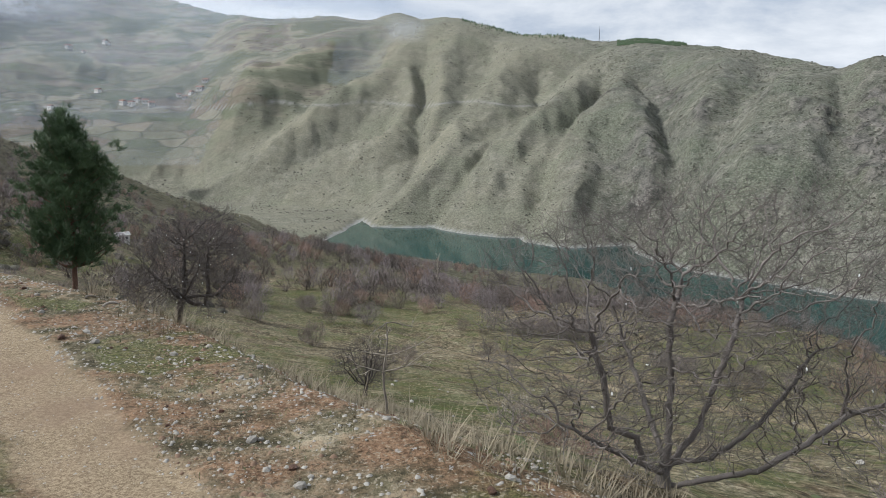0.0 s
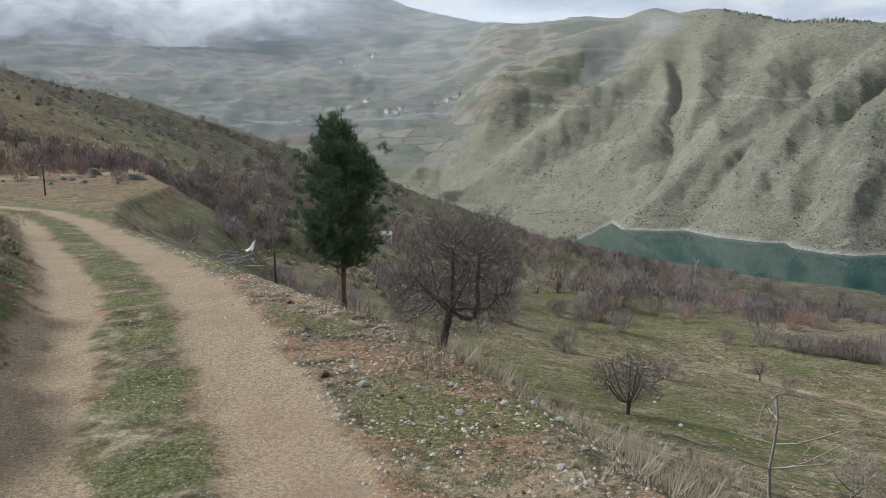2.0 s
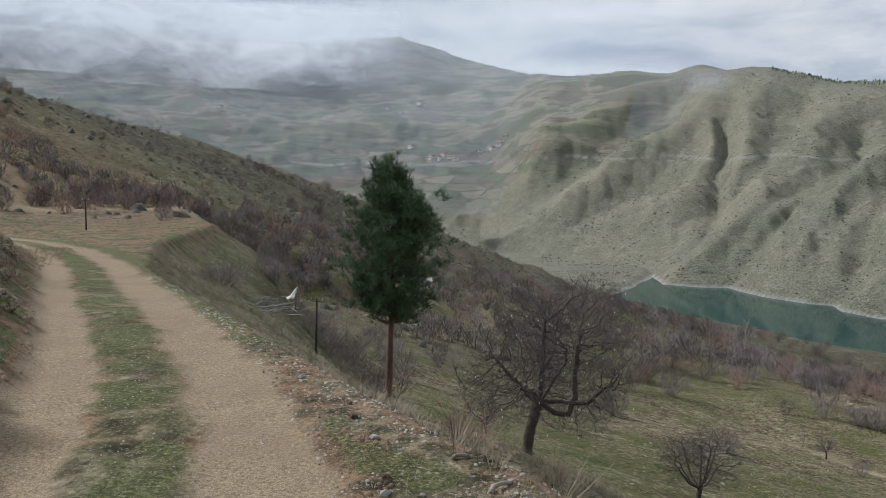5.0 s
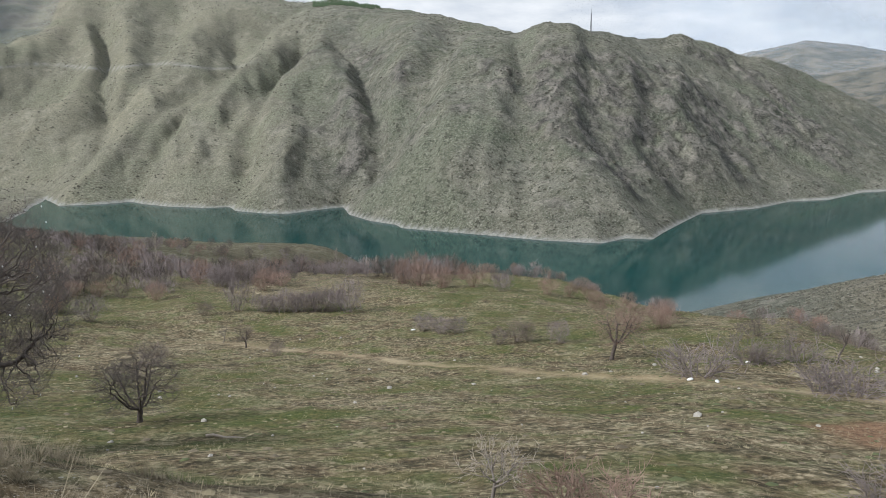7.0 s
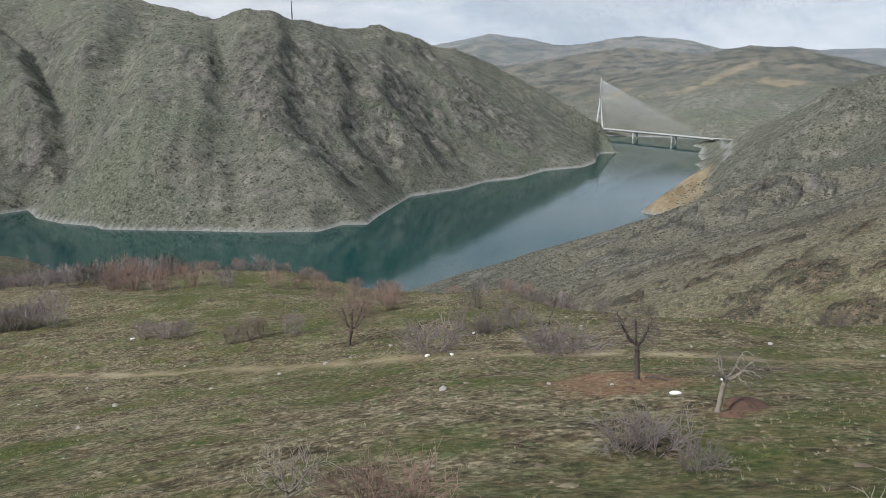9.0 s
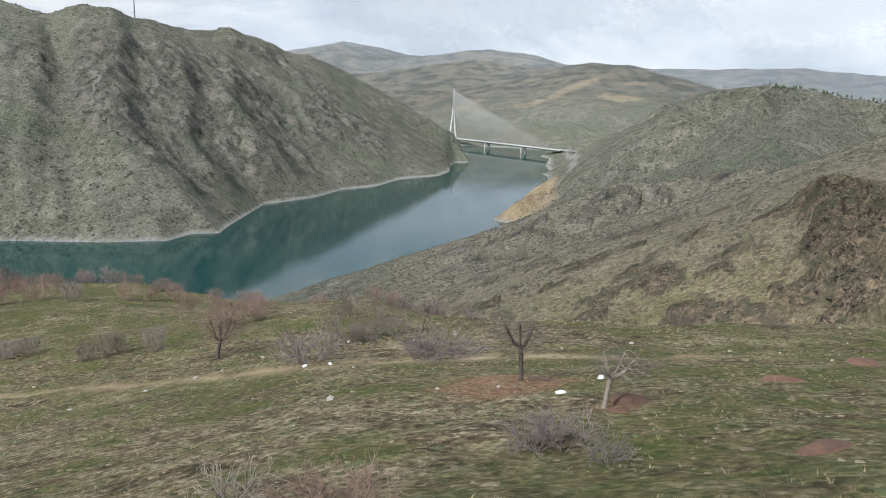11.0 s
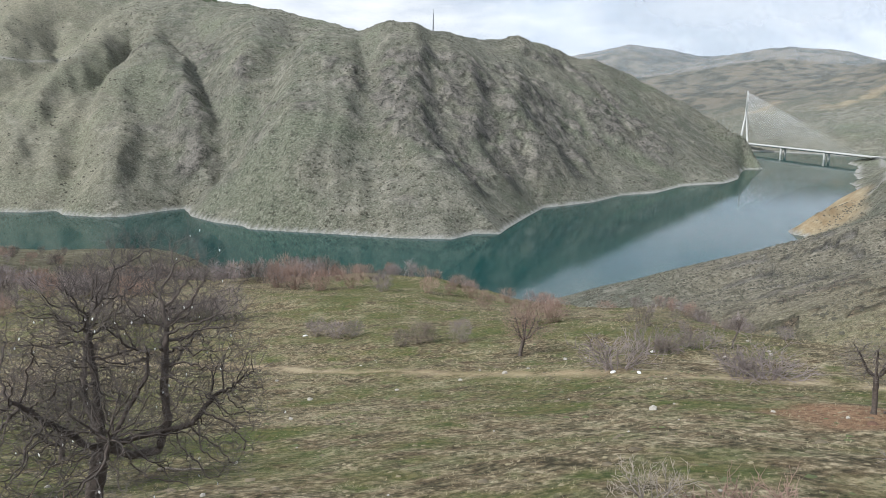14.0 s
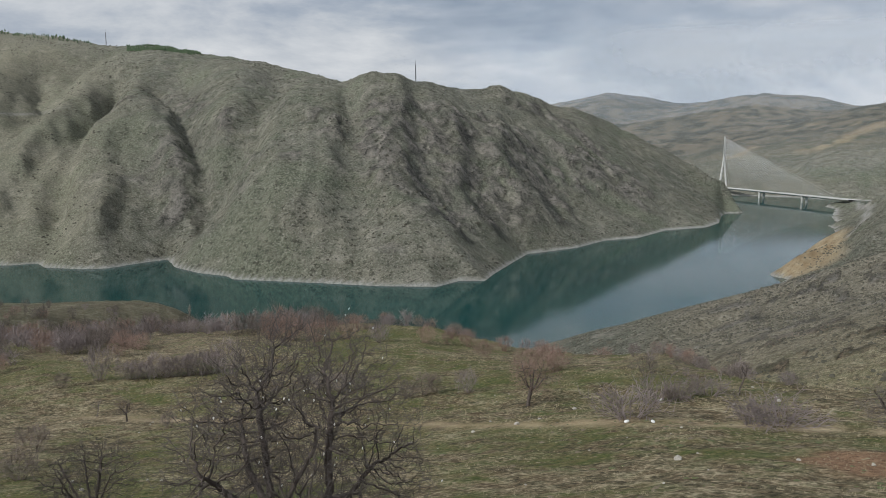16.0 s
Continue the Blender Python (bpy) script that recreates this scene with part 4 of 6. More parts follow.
def colonise(rng, limbs, points, step, reach, kill, rounds=70, crook=0.25):
    """Limbs that branch and grow towards the free places of the crown. Returns nodes and the parent of each."""
    nodes, parent, first = [], [], []
    for line in limbs:
        prev = -1
        for i, p in enumerate(line):
            p = np.array(p, float)
            if prev < 0 and nodes:
                prev = int(np.argmin([np.linalg.norm(np.array(q) - p) for q in nodes[:first[0] or None] or nodes]))
                continue
            if prev >= 0 and i:
                a = np.array(nodes[prev])
                k = max(int(np.linalg.norm(p - a) / step), 1)
                for j in range(1, k + 1):
                    q = a + (p - a) * j / k + (np.array([rng.gauss(0, 1) for _ in range(3)]) * step * 0.12 if j < k else 0)
                    nodes.append(q)
                    parent.append(prev)
                    prev = len(nodes) - 1
            else:
                nodes.append(p)
                parent.append(-1)
                prev = len(nodes) - 1
        if not first:
            first.append(len(nodes))
    pts = points.copy()
    near = np.full(len(pts), 1e9)
    who = np.zeros(len(pts), int)

    def meet(lo):
        for k in range(lo, len(nodes)):
            d = np.linalg.norm(pts - nodes[k], axis=1)
            m = d < near
            near[m], who[m] = d[m], k

    meet(max(first[0] - 2, 0))
    for _ in range(rounds):
        keep = near > kill
        pts, near, who = pts[keep], near[keep], who[keep]
        pull = {}
        for i in np.flatnonzero(near < reach):
            d = pts[i] - nodes[who[i]]
            pull.setdefault(int(who[i]), []).append(d / (np.linalg.norm(d) + 1e-9))
        if not pull:
            break
        lo = len(nodes)
        for k, ways in pull.items():
            w = np.mean(ways, 0) + np.array([rng.gauss(0, crook) for _ in range(3)])
            n = np.linalg.norm(w)
            if n > 1e-3:
                nodes.append(nodes[k] + w / n * step)
                parent.append(k)
        meet(lo)
        if len(nodes) > 13000:
            break
    return nodes, parent


def grown_tree(seed, name, limbs, crown, bark, twig, trunk_r, count=1500, step=0.07, tip=0.0026, power=2.35, twigs=3, twig_len=0.22, husks=0, sprigs=0.55):
    """A leafless tree whose boughs fill its crown: trunk, each bough, and the twigs. limbs: the trunk first, then the main limbs that leave it."""
    rng = random.Random(seed)
    nodes, parent = colonise(rng, limbs, crown_points(rng, count, *crown), step, step * 8, step * 1.35)
    n = len(nodes)
    kids = [[] for _ in range(n)]
    for i, p in enumerate(parent):
        if p >= 0:
            kids[p].append(i)
    load = np.zeros(n)
    order = sorted(range(n), key=lambda i: -i)
    for i in order:
        load[i] = max(load[i], tip ** power)
        if parent[i] >= 0:
            load[parent[i]] += load[i]
    rad = load ** (1 / power)
    rad = rad * min(1.0, trunk_r / rad[0]) if rad[0] > trunk_r else tip + (rad - tip) * (trunk_r - tip) / (rad[0] - tip)
    base = new(name)
    trunk_lines, bough_sets, fine = [], {}, []

    def chain(start, owner):
        stack = [(start, owner)]
        while stack:
            at, own = stack.pop()
            line = [] if parent[at] < 0 else [(Vector(nodes[parent[at]]), min(rad[parent[at]], rad[at] * 1.25))]
            while True:
                line.append((Vector(nodes[at]), rad[at]))
                nxt = sorted(kids[at], key=lambda k: -rad[k])
                for k in nxt[1:]:
                    stack.append((k, own if own is not None else k))
                if not nxt:
                    line[-1] = (line[-1][0], tip * 0.7)
                    d = (line[-1][0] - line[-2][0]).normalized()
                    for _ in range(twigs):
                        w = (d + Vector((rng.gauss(0, 0.5), rng.gauss(0, 0.5), rng.gauss(0.25, 0.4)))).normalized()
                        l = twig_len * rng.uniform(0.5, 1.2)
                        mid = line[-1][0] + w * l * 0.5
                        fine.append([(line[-1][0], tip * 0.8), (mid, tip * 0.7), (mid + (w + Vector((rng.gauss(0, .25), rng.gauss(0, .25), .12))).normalized() * l * 0.5, tip * 0.45)])
                    break
                at = nxt[0]
            for (p, r), (q, _) in zip(line, line[1:]):
                if own is not None and r < tip * 4.5 and rng.random() < sprigs:
                    d = (q - p).normalized()
                    w = (d * 0.5 + Vector((rng.gauss(0, 0.6), rng.gauss(0, 0.6), rng.gauss(0.3, 0.45)))).normalized()
                    l = twig_len * rng.uniform(0.4, 1.3)
                    fine.append([(p, tip * 0.8), (p + w * l * 0.5, tip * 0.65), (p + w * l * 0.5 + (w + Vector((rng.gauss(0, .25), rng.gauss(0, .25), .15))).normalized() * l * 0.5, tip * 0.4)])
            thick = line[min(1, len(line) - 1)][1]
            if own is None:
                trunk_lines.append(line)
            elif thick > tip * 2.2:
                cut = next((i for i, (_, r) in enumerate(line) if r < tip * 1.8), len(line))
                bough_sets.setdefault(own, []).append(line[:cut + 1])
                fine.append(line[cut:])
            else:
                fine.append(line)

    chain(0, None)
    foot = trunk_lines[0]
    trunk_lines[0] = [(foot[0][0] - Vector((0, 0, 0.3)), foot[0][1] * 1.5), (foot[0][0] + Vector((0, 0, 0.03)), foot[0][1] * 1.25)] + foot[1:]
    part("trunk", mesh_of("trunk", *tubes(trunk_lines, 9), bark), base)
    for own in sorted(bough_sets):
        part("bough", mesh_of("bough", *tubes(bough_sets[own], 6), bark), base)
    part("crown", mesh_of("crown", *tubes(fine, 3), twig), base, "bare twigs")
    ends = [l[-1][0] for l in fine if len(l) > 1]
    rng.shuffle(ends)
    for p in ends[:husks]:
        ob = part("husk", HUSK_MESH, base)
        ob.matrix_basis = pose(*(p - Vector((0, 0, 0.012))), rng.uniform(-30, 30), rng.uniform(-30, 30), rng.uniform(0, 360))
    return base


def husk_mesh():
    bm = bmesh.new()
    bmesh.ops.create_icosphere(bm, subdivisions=1, radius=0.012)
    for v in bm.verts:
        v.co = Vector((v.co.x * 0.75, v.co.y * 0.5, v.co.z * 1.25))
    mesh = bpy.data.meshes.new("husk")
    bm.to_mesh(mesh)
    bm.free()
    mesh.materials.append(SACK)
    return mesh


HUSK_MESH = husk_mesh()




def shrub(seed, height, stems, mat, spec=None, levels=3, name="bare_shrub", spread=0.55, thick=0.012):
    """A leafless bush of many stems from the ground, one mesh."""
    rng = random.Random(seed)
    spec = spec or {"bend": 0.13, "lift": 0.06, "forks": (3, 4), "angle": (18, 50), "shrink": (0.5, 0.75), "thin": 0.005}
    out = {}
    for s in range(stems):
        a, q = rng.uniform(0, 2 * math.pi), rng.random() ** 0.5
        start = Vector((math.cos(a) * q * height * 0.16, math.sin(a) * q * height * 0.16, -0.08))
        way = Vector((math.cos(a) * q * spread, math.sin(a) * q * spread, 1.0))
        grow(rng, start, way, height * rng.uniform(0.5, 0.75), height * thick, 1, levels, spec, out)
    lines = [l for lv in out for l in out[lv]]
    return mesh_of(name, *tubes(lines, 3), mat)


def place(ob, x, y, turn=0.0, size=1.0, sink=0.0):
    ob.matrix_basis = pose(x, y, ground(x, y) - sink, 0, 0, turn) @ Matrix.Scale(size, 4)
    return ob


# ---------------------------------------------------------------- the pine by the road
def pine(height, crown_from, seed):
    rng = random.Random(seed)
    base = new("pine_tree")
    line = []
    for i in range(12):
        t = i / 11
        line.append((Vector((0.10 * math.sin(t * 2.2) * height * 0.15, 0.03 * t * height * 0.2, -0.3 + t * (height * 0.97 + 0.3))), height * (0.0165 * (1 - 0.86 * t) + (0.006 if i == 0 else 0))))
    part("trunk", mesh_of("trunk", *tubes([line], 10), BARK_PINE), base)
    limbs, verts, faces = [], [], []

    def tuft(p, way, size):
        for _ in range(24):
            d = (way * 0.7 + Vector((rng.gauss(0, 1), rng.gauss(0, 1), rng.gauss(0, 0.8) + 0.35)) * 0.75).normalized()
            side = d.cross(Vector((rng.gauss(0, 1), rng.gauss(0, 1), rng.gauss(0, 1)))).normalized() * size * 0.042
            k = len(verts)
            q = p + d * size * rng.uniform(0.7, 1.15)
            verts.extend((p - side * 0.6, p + side * 0.6, q + side, q - side * 0.2))
            faces.append((k, k + 1, k + 2, k + 3))

    whorls = 19
    for w in range(whorls):
        t = crown_from + (0.975 - crown_from) * w / (whorls - 1)
        f = (t - crown_from) / (1 - crown_from)
        # an egg-shaped crown, widest low down, with lobes and gaps
        reach = height * 0.25 * (0.66 + 0.85 * f if f < 0.22 else 1.0 - 0.84 * ((f - 0.22) / 0.78) ** 1.15)
        for b in range(6 if f < 0.8 else 4):
            a = 2.399 * (w * 5 + b) + rng.uniform(-0.3, 0.3)
            lobe = 0.5 + 0.5 * math.sin(3.0 * a + 9.0 * f) * math.cos(1.7 * a - 14.0 * f)
            r = reach * (0.40 + 0.78 * lobe) * rng.uniform(0.85, 1.12)
            origin = line[0][0].lerp(line[-1][0], t)
            origin.z = t * height
            n, limb = 6, []
            for i in range(n + 1):
                s = i / n
                limb.append((origin + Vector((math.cos(a) * r * s, math.sin(a) * r * s, r * (0.36 * f * s + 0.62 * s * s - 0.16 * s))), max(height * 0.0048 * (1 - s) * (1.1 - 0.6 * f), 0.006)))
            limbs.append(limb)
            way = Vector((math.cos(a) * 0.6, math.sin(a) * 0.6, 0.8)).normalized()
            # side sprays, each a bunch of tufts
            for spray in range(int(4 + 6 * r / (height * 0.2))):
                s = rng.uniform(0.35, 1.0)
                k = min(int(s * n), n - 1)
                q = limb[k][0].lerp(limb[k + 1][0], s * n - k)
                q = q + Vector((rng.gauss(0, 1), rng.gauss(0, 1), rng.gauss(0.3, 0.6))) * height * 0.026 * (0.4 + s)
                for _ in range(4):
                    tuft(q + Vector((rng.gauss(0, 1), rng.gauss(0, 1), rng.gauss(0.5, 1.1))) * height * 0.011, way, height * rng.uniform(0.017, 0.032))
    part("branchwork", mesh_of("branchwork", *tubes(limbs, 4), BARK_PINE), base)
    part("crown", mesh_of("crown", verts, faces, NEEDLES, False), base, "dark green pine needles in ragged tufts")
    return base


tagged(place(pine(9.35, 0.37, 5), -15.6, 32.0), "tall dark green pine with a bare reddish trunk below the road", "tree")

# ---------------------------------------------------------------- bare fruit trees
SPARSE = {"bend": 0.15, "lift": 0.04, "forks": (3, 4), "angle": (25, 60), "shrink": (0.5, 0.72), "thin": 0.005}
SMALL = {"bend": 0.15, "lift": 0.06, "forks": (3, 5), "angle": (22, 55), "shrink": (0.5, 0.75), "thin": 0.007}


def orchard_tree(label, x, y, turn, *args, **more):
    return tagged(place(bare_tree(*args, **more), x, y, turn), label, "tree", "orchard trees")


def grown(label, x, y, turn, *args, **more):
    return tagged(place(grown_tree(*args, **more), x, y, turn), label, "tree", "orchard trees")


# the trunk, then its main limbs: places above the foot of the tree
FRUIT_LIMBS = [
    [(0, 0, 0), (0.01, 0.02, 0.12), (0.03, 0.0, 0.3)],
    [(0, 0, 0.08), (-0.16, 0.05, 0.18), (-0.22, 0.05, 0.42), (-0.46, 0.0, 0.52), (-0.55, -0.08, 1.0), (-0.68, -0.12, 1.38)],
    [(0, 0, 0.1), (-0.2, -0.3, 0.3), (-0.52, -0.42, 0.5), (-0.95, -0.4, 0.72)],
    [(0, 0, 0.28), (0.06, 0.1, 0.75), (0.03, 0.12, 1.4), (0.1, 0.1, 1.75)],
    [(0, 0, 0.1), (0.33, 0.1, 0.5), (0.42, 0.15, 0.78), (0.58, 0.2, 1.2), (0.68, 0.3, 1.55)],
    [(0, 0, 0.05), (0.68, -0.25, 0.26), (1.0, -0.3, 0.5), (1.4, -0.25, 0.76), (1.85, -0.2, 0.84)],
    [(0, 0, 0.2), (0.36, -0.1, 0.3), (0.82, 0.1, 0.52), (1.05, 0.2, 0.72), (1.3, 0.3, 1.05)],
    [(0, 0, 0.2), (-0.05, 0.5, 0.6), (-0.2, 0.85, 1.1)],
]
grown("wide leafless fruit tree with grey boughs forking near the ground", 1.86, 6.13, 0, 11, "fruit_tree", FRUIT_LIMBS, ((0.35, 0.05, 1.35), (1.95, 1.4, 1.25), 0.15, 0.25), BARK_GREY, BARK_GREY, 0.062, 4200, 0.062, 0.0024, husks=14, sprigs=0.65)
ALMOND_LIMBS = [
    [(0, 0, 0), (0.03, 0.0, 0.3), (0.1, 0.02, 0.6), (0.17, 0.05, 0.85)],
    [(0.1, 0.02, 0.7), (0.35, -0.05, 1.1), (0.60, -0.1, 1.55), (0.62, -0.12, 1.75)],
    [(0.17, 0.05, 0.85), (0.42, 0.0, 0.70), (0.66, -0.05, 0.72), (0.76, -0.08, 1.0), (0.74, -0.08, 1.3), (0.8, -0.1, 1.9)],
    [(0.66, -0.05, 0.72), (0.95, -0.15, 0.95), (1.25, -0.2, 1.25)],
    [(0.17, 0.05, 0.85), (0.18, 0.15, 1.3), (0.15, 0.3, 2.0)],
    [(0.17, 0.05, 0.8), (-0.2, -0.05, 1.15), (-0.55, -0.1, 1.5)],
    [(0.17, 0.05, 0.85), (0.1, 0.5, 1.2), (0.2, 0.95, 1.5)],
    [(0.17, 0.05, 0.85), (0.2, -0.45, 1.1), (0.1, -0.9, 1.3)],
]
grown("dense leafless almond tree with a leaning dark trunk and pale husks", -5.74, 16.2, 0, 23, "almond_tree", ALMOND_LIMBS, ((0.46, 0.05, 1.60), (1.32, 1.2, 1.20), 0.1, 0.55, 0.25, 0.2), BARK_DARK, TWIG_DARK, 0.085, 5200, 0.055, 0.0024, husks=60, sprigs=0.65)
orchard_tree("small leafless tree beside the almond tree", -13.2, 37.4, 0, 29, 3.3, (0.24, 0.022), (0.1, 0.1), 6, 4, SMALL, "fruit_tree", BARK_DARK, TWIG_BROWN)
orchard_tree("small dark leafless tree below the pine", -17.4, 36.4, 0, 31, 2.6, (0.3, 0.022), (0.2, 0.0), 5, 4, SMALL, "fruit_tree", BARK_DARK, TWIG_BROWN)
orchard_tree("pale grey leafless tree on the slope", -26.5, 70.0, 0, 37, 4.6, (0.16, 0.018), (0, 0), 8, 4, SMALL, "fruit_tree", BARK_PALE, BARK_PALE, 1.1)
orchard_tree("small pale leafless tree on the grassy slope", 1.4, 15.7, 0, 43, 1.35, (0.22, 0.026), (0.1, 0), 6, 4, SPARSE, "fruit_tree", BARK_GREY, BARK_PALE)


def fork_limbs(seed, fork, lean, top, wide, count):
    """A trunk up to its fork and crooked limbs that spread from it."""
    rng = random.Random(seed)
    fx, fy = lean[0] * fork, lean[1] * fork
    out = [[(0, 0, 0), (fx * 0.4, fy * 0.4, fork * 0.5), (fx, fy, fork)]]
    for k in range(count):
        a = 2 * math.pi * (k + rng.uniform(-0.25, 0.25)) / count
        q, h = wide * rng.uniform(0.25, 0.75), (top - fork) * rng.uniform(0.35, 0.8)
        c, d = math.cos(a) * q, math.sin(a) * q
        out.append([(fx, fy, fork), (fx + c * 0.45, fy + d * 0.45, fork + h * 0.25), (fx + c, fy + d, fork + h)])
    return out


def forked_tree(label, x, y, seed, name, fork, lean, top, wide, count, bark, twig, trunk_r, points, step, tip, shift=(0, 0), **more):
    mid = (lean[0] * fork + shift[0], lean[1] * fork + shift[1], (fork * 0.85 + top) / 2)
    return grown(label, x, y, 0, seed, name, fork_limbs(seed, fork, lean, top, wide, count), (mid, (wide, wide, (top - fork * 0.85) / 2), 0.1, fork * 0.7), bark, twig, trunk_r, points, step, tip, **more)


forked_tree("leafless tree with a dark forked trunk in the meadow", 27.6, 51.0, 47, "fruit_tree", 1.15, (0.25, 0.0), 3.5, 1.9, 6, BARK_DARK, TWIG_RED, 0.14, 900, 0.13, 0.0055, (0.2, 0.0), twig_len=0.4)
forked_tree("upright leafless tree with a straight dark trunk on bare soil", 20.3, 22.0, 53, "fruit_tree", 1.35, (-0.05, 0.02), 2.75, 1.25, 5, BARK_DARK, TWIG_GREY, 0.095, 650, 0.10, 0.0042, (-0.1, 0.1), twig_len=0.3)
forked_tree("broken pale-barked fruit tree leaning over dug soil", 15.9, 16.5, 59, "fruit_tree", 1.0, (0.12, -0.1), 1.85, 1.0, 6, BARK_PALE, TWIG_GREY, 0.075, 650, 0.075, 0.0034, (0.25, -0.25), twig_len=0.28)
forked_tree("dark dense leafless tree at the meadow's upper edge", -4.0, 38.6, 41, "fruit_tree", 0.55, (0.1, 0.0), 3.1, 1.9, 8, BARK_DARK, TWIG_DARK, 0.11, 1500, 0.11, 0.005, twig_len=0.35)
orchard_tree("little leafless tree by the meadow path", 4.7, 76.0, 0, 61, 2.7, (0.26, 0.03), (0.2, 0), 6, 4, SMALL, "fruit_tree", BARK_DARK, TWIG_BROWN, 1.2)
orchard_tree("thin leafless tree by the meadow path", 3.1, 80.5, 0, 67, 2.4, (0.3, 0.018), (0, 0.1), 5, 3, SMALL, "fruit_tree", BARK_GREY, TWIG_BROWN)
orchard_tree("thin dark leafless tree at the edge of the ravine", 36.6, 39.6, 0, 71, 2.9, (0.5, 0.02), (0, 0), 5, 3, SMALL, "fruit_tree", BARK_DARK, TWIG_BROWN, 0.5, (1.0, 2.0))
orchard_tree("pale leafless tree on top of the cut bank", -22.6, 17.6, 0, 73, 3.4, (0.3, 0.022), (0.15, 0), 7, 4, SPARSE, "fruit_tree", BARK_PALE, BARK_PALE, 1.2)


def sapling():
    rng = random.Random(5)
    base = new("sapling")
    stem = [(Vector((0.02 * math.sin(i * 1.3), 0.015 * math.cos(i), -0.1 + i * 0.16)), 0.017 - 0.0016 * i) for i in range(8)]
    part("trunk", mesh_of("trunk", *tubes([stem], 7), BARK_PALE), base)
    for b in range(9):
        a, k = 2.399 * b, 4 + b % 4
        out = {}
        grow(rng, stem[k][0], Vector((math.cos(a), math.sin(a), 0.06 * (b % 3))), rng.uniform(0.26, 0.56), 0.0065, 1, 3,
             {"bend": 0.2, "lift": 0.04, "forks": (1, 3), "angle": (30, 70), "shrink": (0.3, 0.55), "thin": 0.0028}, out)
        part("bough", mesh_of("bough", *tubes([l for lv in out for l in out[lv]], 4), BARK_PALE), base)
    return base


tagged(place(sapling(), -0.55, 7.25), "pale leafless sapling with level branches on the verge", "tree")


def poplar(seed, height):
    rng = random.Random(seed)
    base = new("poplar_tree")
    stem = [(Vector((0, 0, -0.3 + i * height / 9)), height * 0.014 * (1 - i / 10)) for i in range(10)]
    part("trunk", mesh_of("trunk", *tubes([stem], 6), BARK_PALE), base)
    out = {}
    for b in range(46):
        k = rng.uniform(1.2, 8.8)
        a = rng.uniform(0, 6.28)
        q = stem[int(k)][0].lerp(stem[int(k) + 1][0], k % 1)
        grow(rng, q, Vector((math.cos(a) * 0.35, math.sin(a) * 0.35, 1)), height * 0.2, 0.03, 1, 2, {"bend": 0.06, "lift": 0.05, "forks": (3, 4), "angle": (12, 30), "shrink": (0.4, 0.7), "thin": 0.012}, out)
    part("crown", mesh_of("crown", *tubes([l for lv in out for l in out[lv]], 3), BARK_PALE), base, "bare upright twigs")
    return base


for i, (px_, py_, hh) in enumerate([(-1.2, 178.0, 8.0), (31.0, 150.0, 5.2), (38.0, 146.0, 5.0)]):
    tagged(place(poplar(80 + i, hh), px_, py_), "slender pale leafless poplar among thickets", "tree", "poplars")

# ---------------------------------------------------------------- bare shrubs of meadow and thicket
LIGHT = {"bend": 0.15, "lift": 0.03, "forks": (3, 4), "angle": (20, 60), "shrink": (0.5, 0.75), "thin": 0.008}
SHRUB_KINDS = {}
for kind_name, mat_, spread_ in (("brown", TWIG_BROWN, 1.1), ("red", TWIG_RED, 1.15), ("mauve", TWIG_MAUVE, 1.0), ("straw", STRAW, 0.6)):
    SHRUB_KINDS[kind_name] = [shrub(200 + 7 * i + len(kind_name), 1.0, 19, mat_, LIGHT, 3, "bare_shrub", spread_, 0.011) for i in range(3)]


def fast_mesh(name, co, faces, mat):
    mesh = bpy.data.meshes.new(name)
    k = faces.shape[1]
    mesh.vertices.add(len(co))
    mesh.vertices.foreach_set("co", np.asarray(co, np.float32).ravel())
    mesh.loops.add(faces.size)
    mesh.loops.foreach_set("vertex_index", faces.astype(np.int32).ravel())
    mesh.polygons.add(len(faces))
    mesh.polygons.foreach_set("loop_start", (np.arange(len(faces)) * k).astype(np.int32))
    mesh.update(calc_edges=True)
    mesh.materials.append(mat)
    return mesh


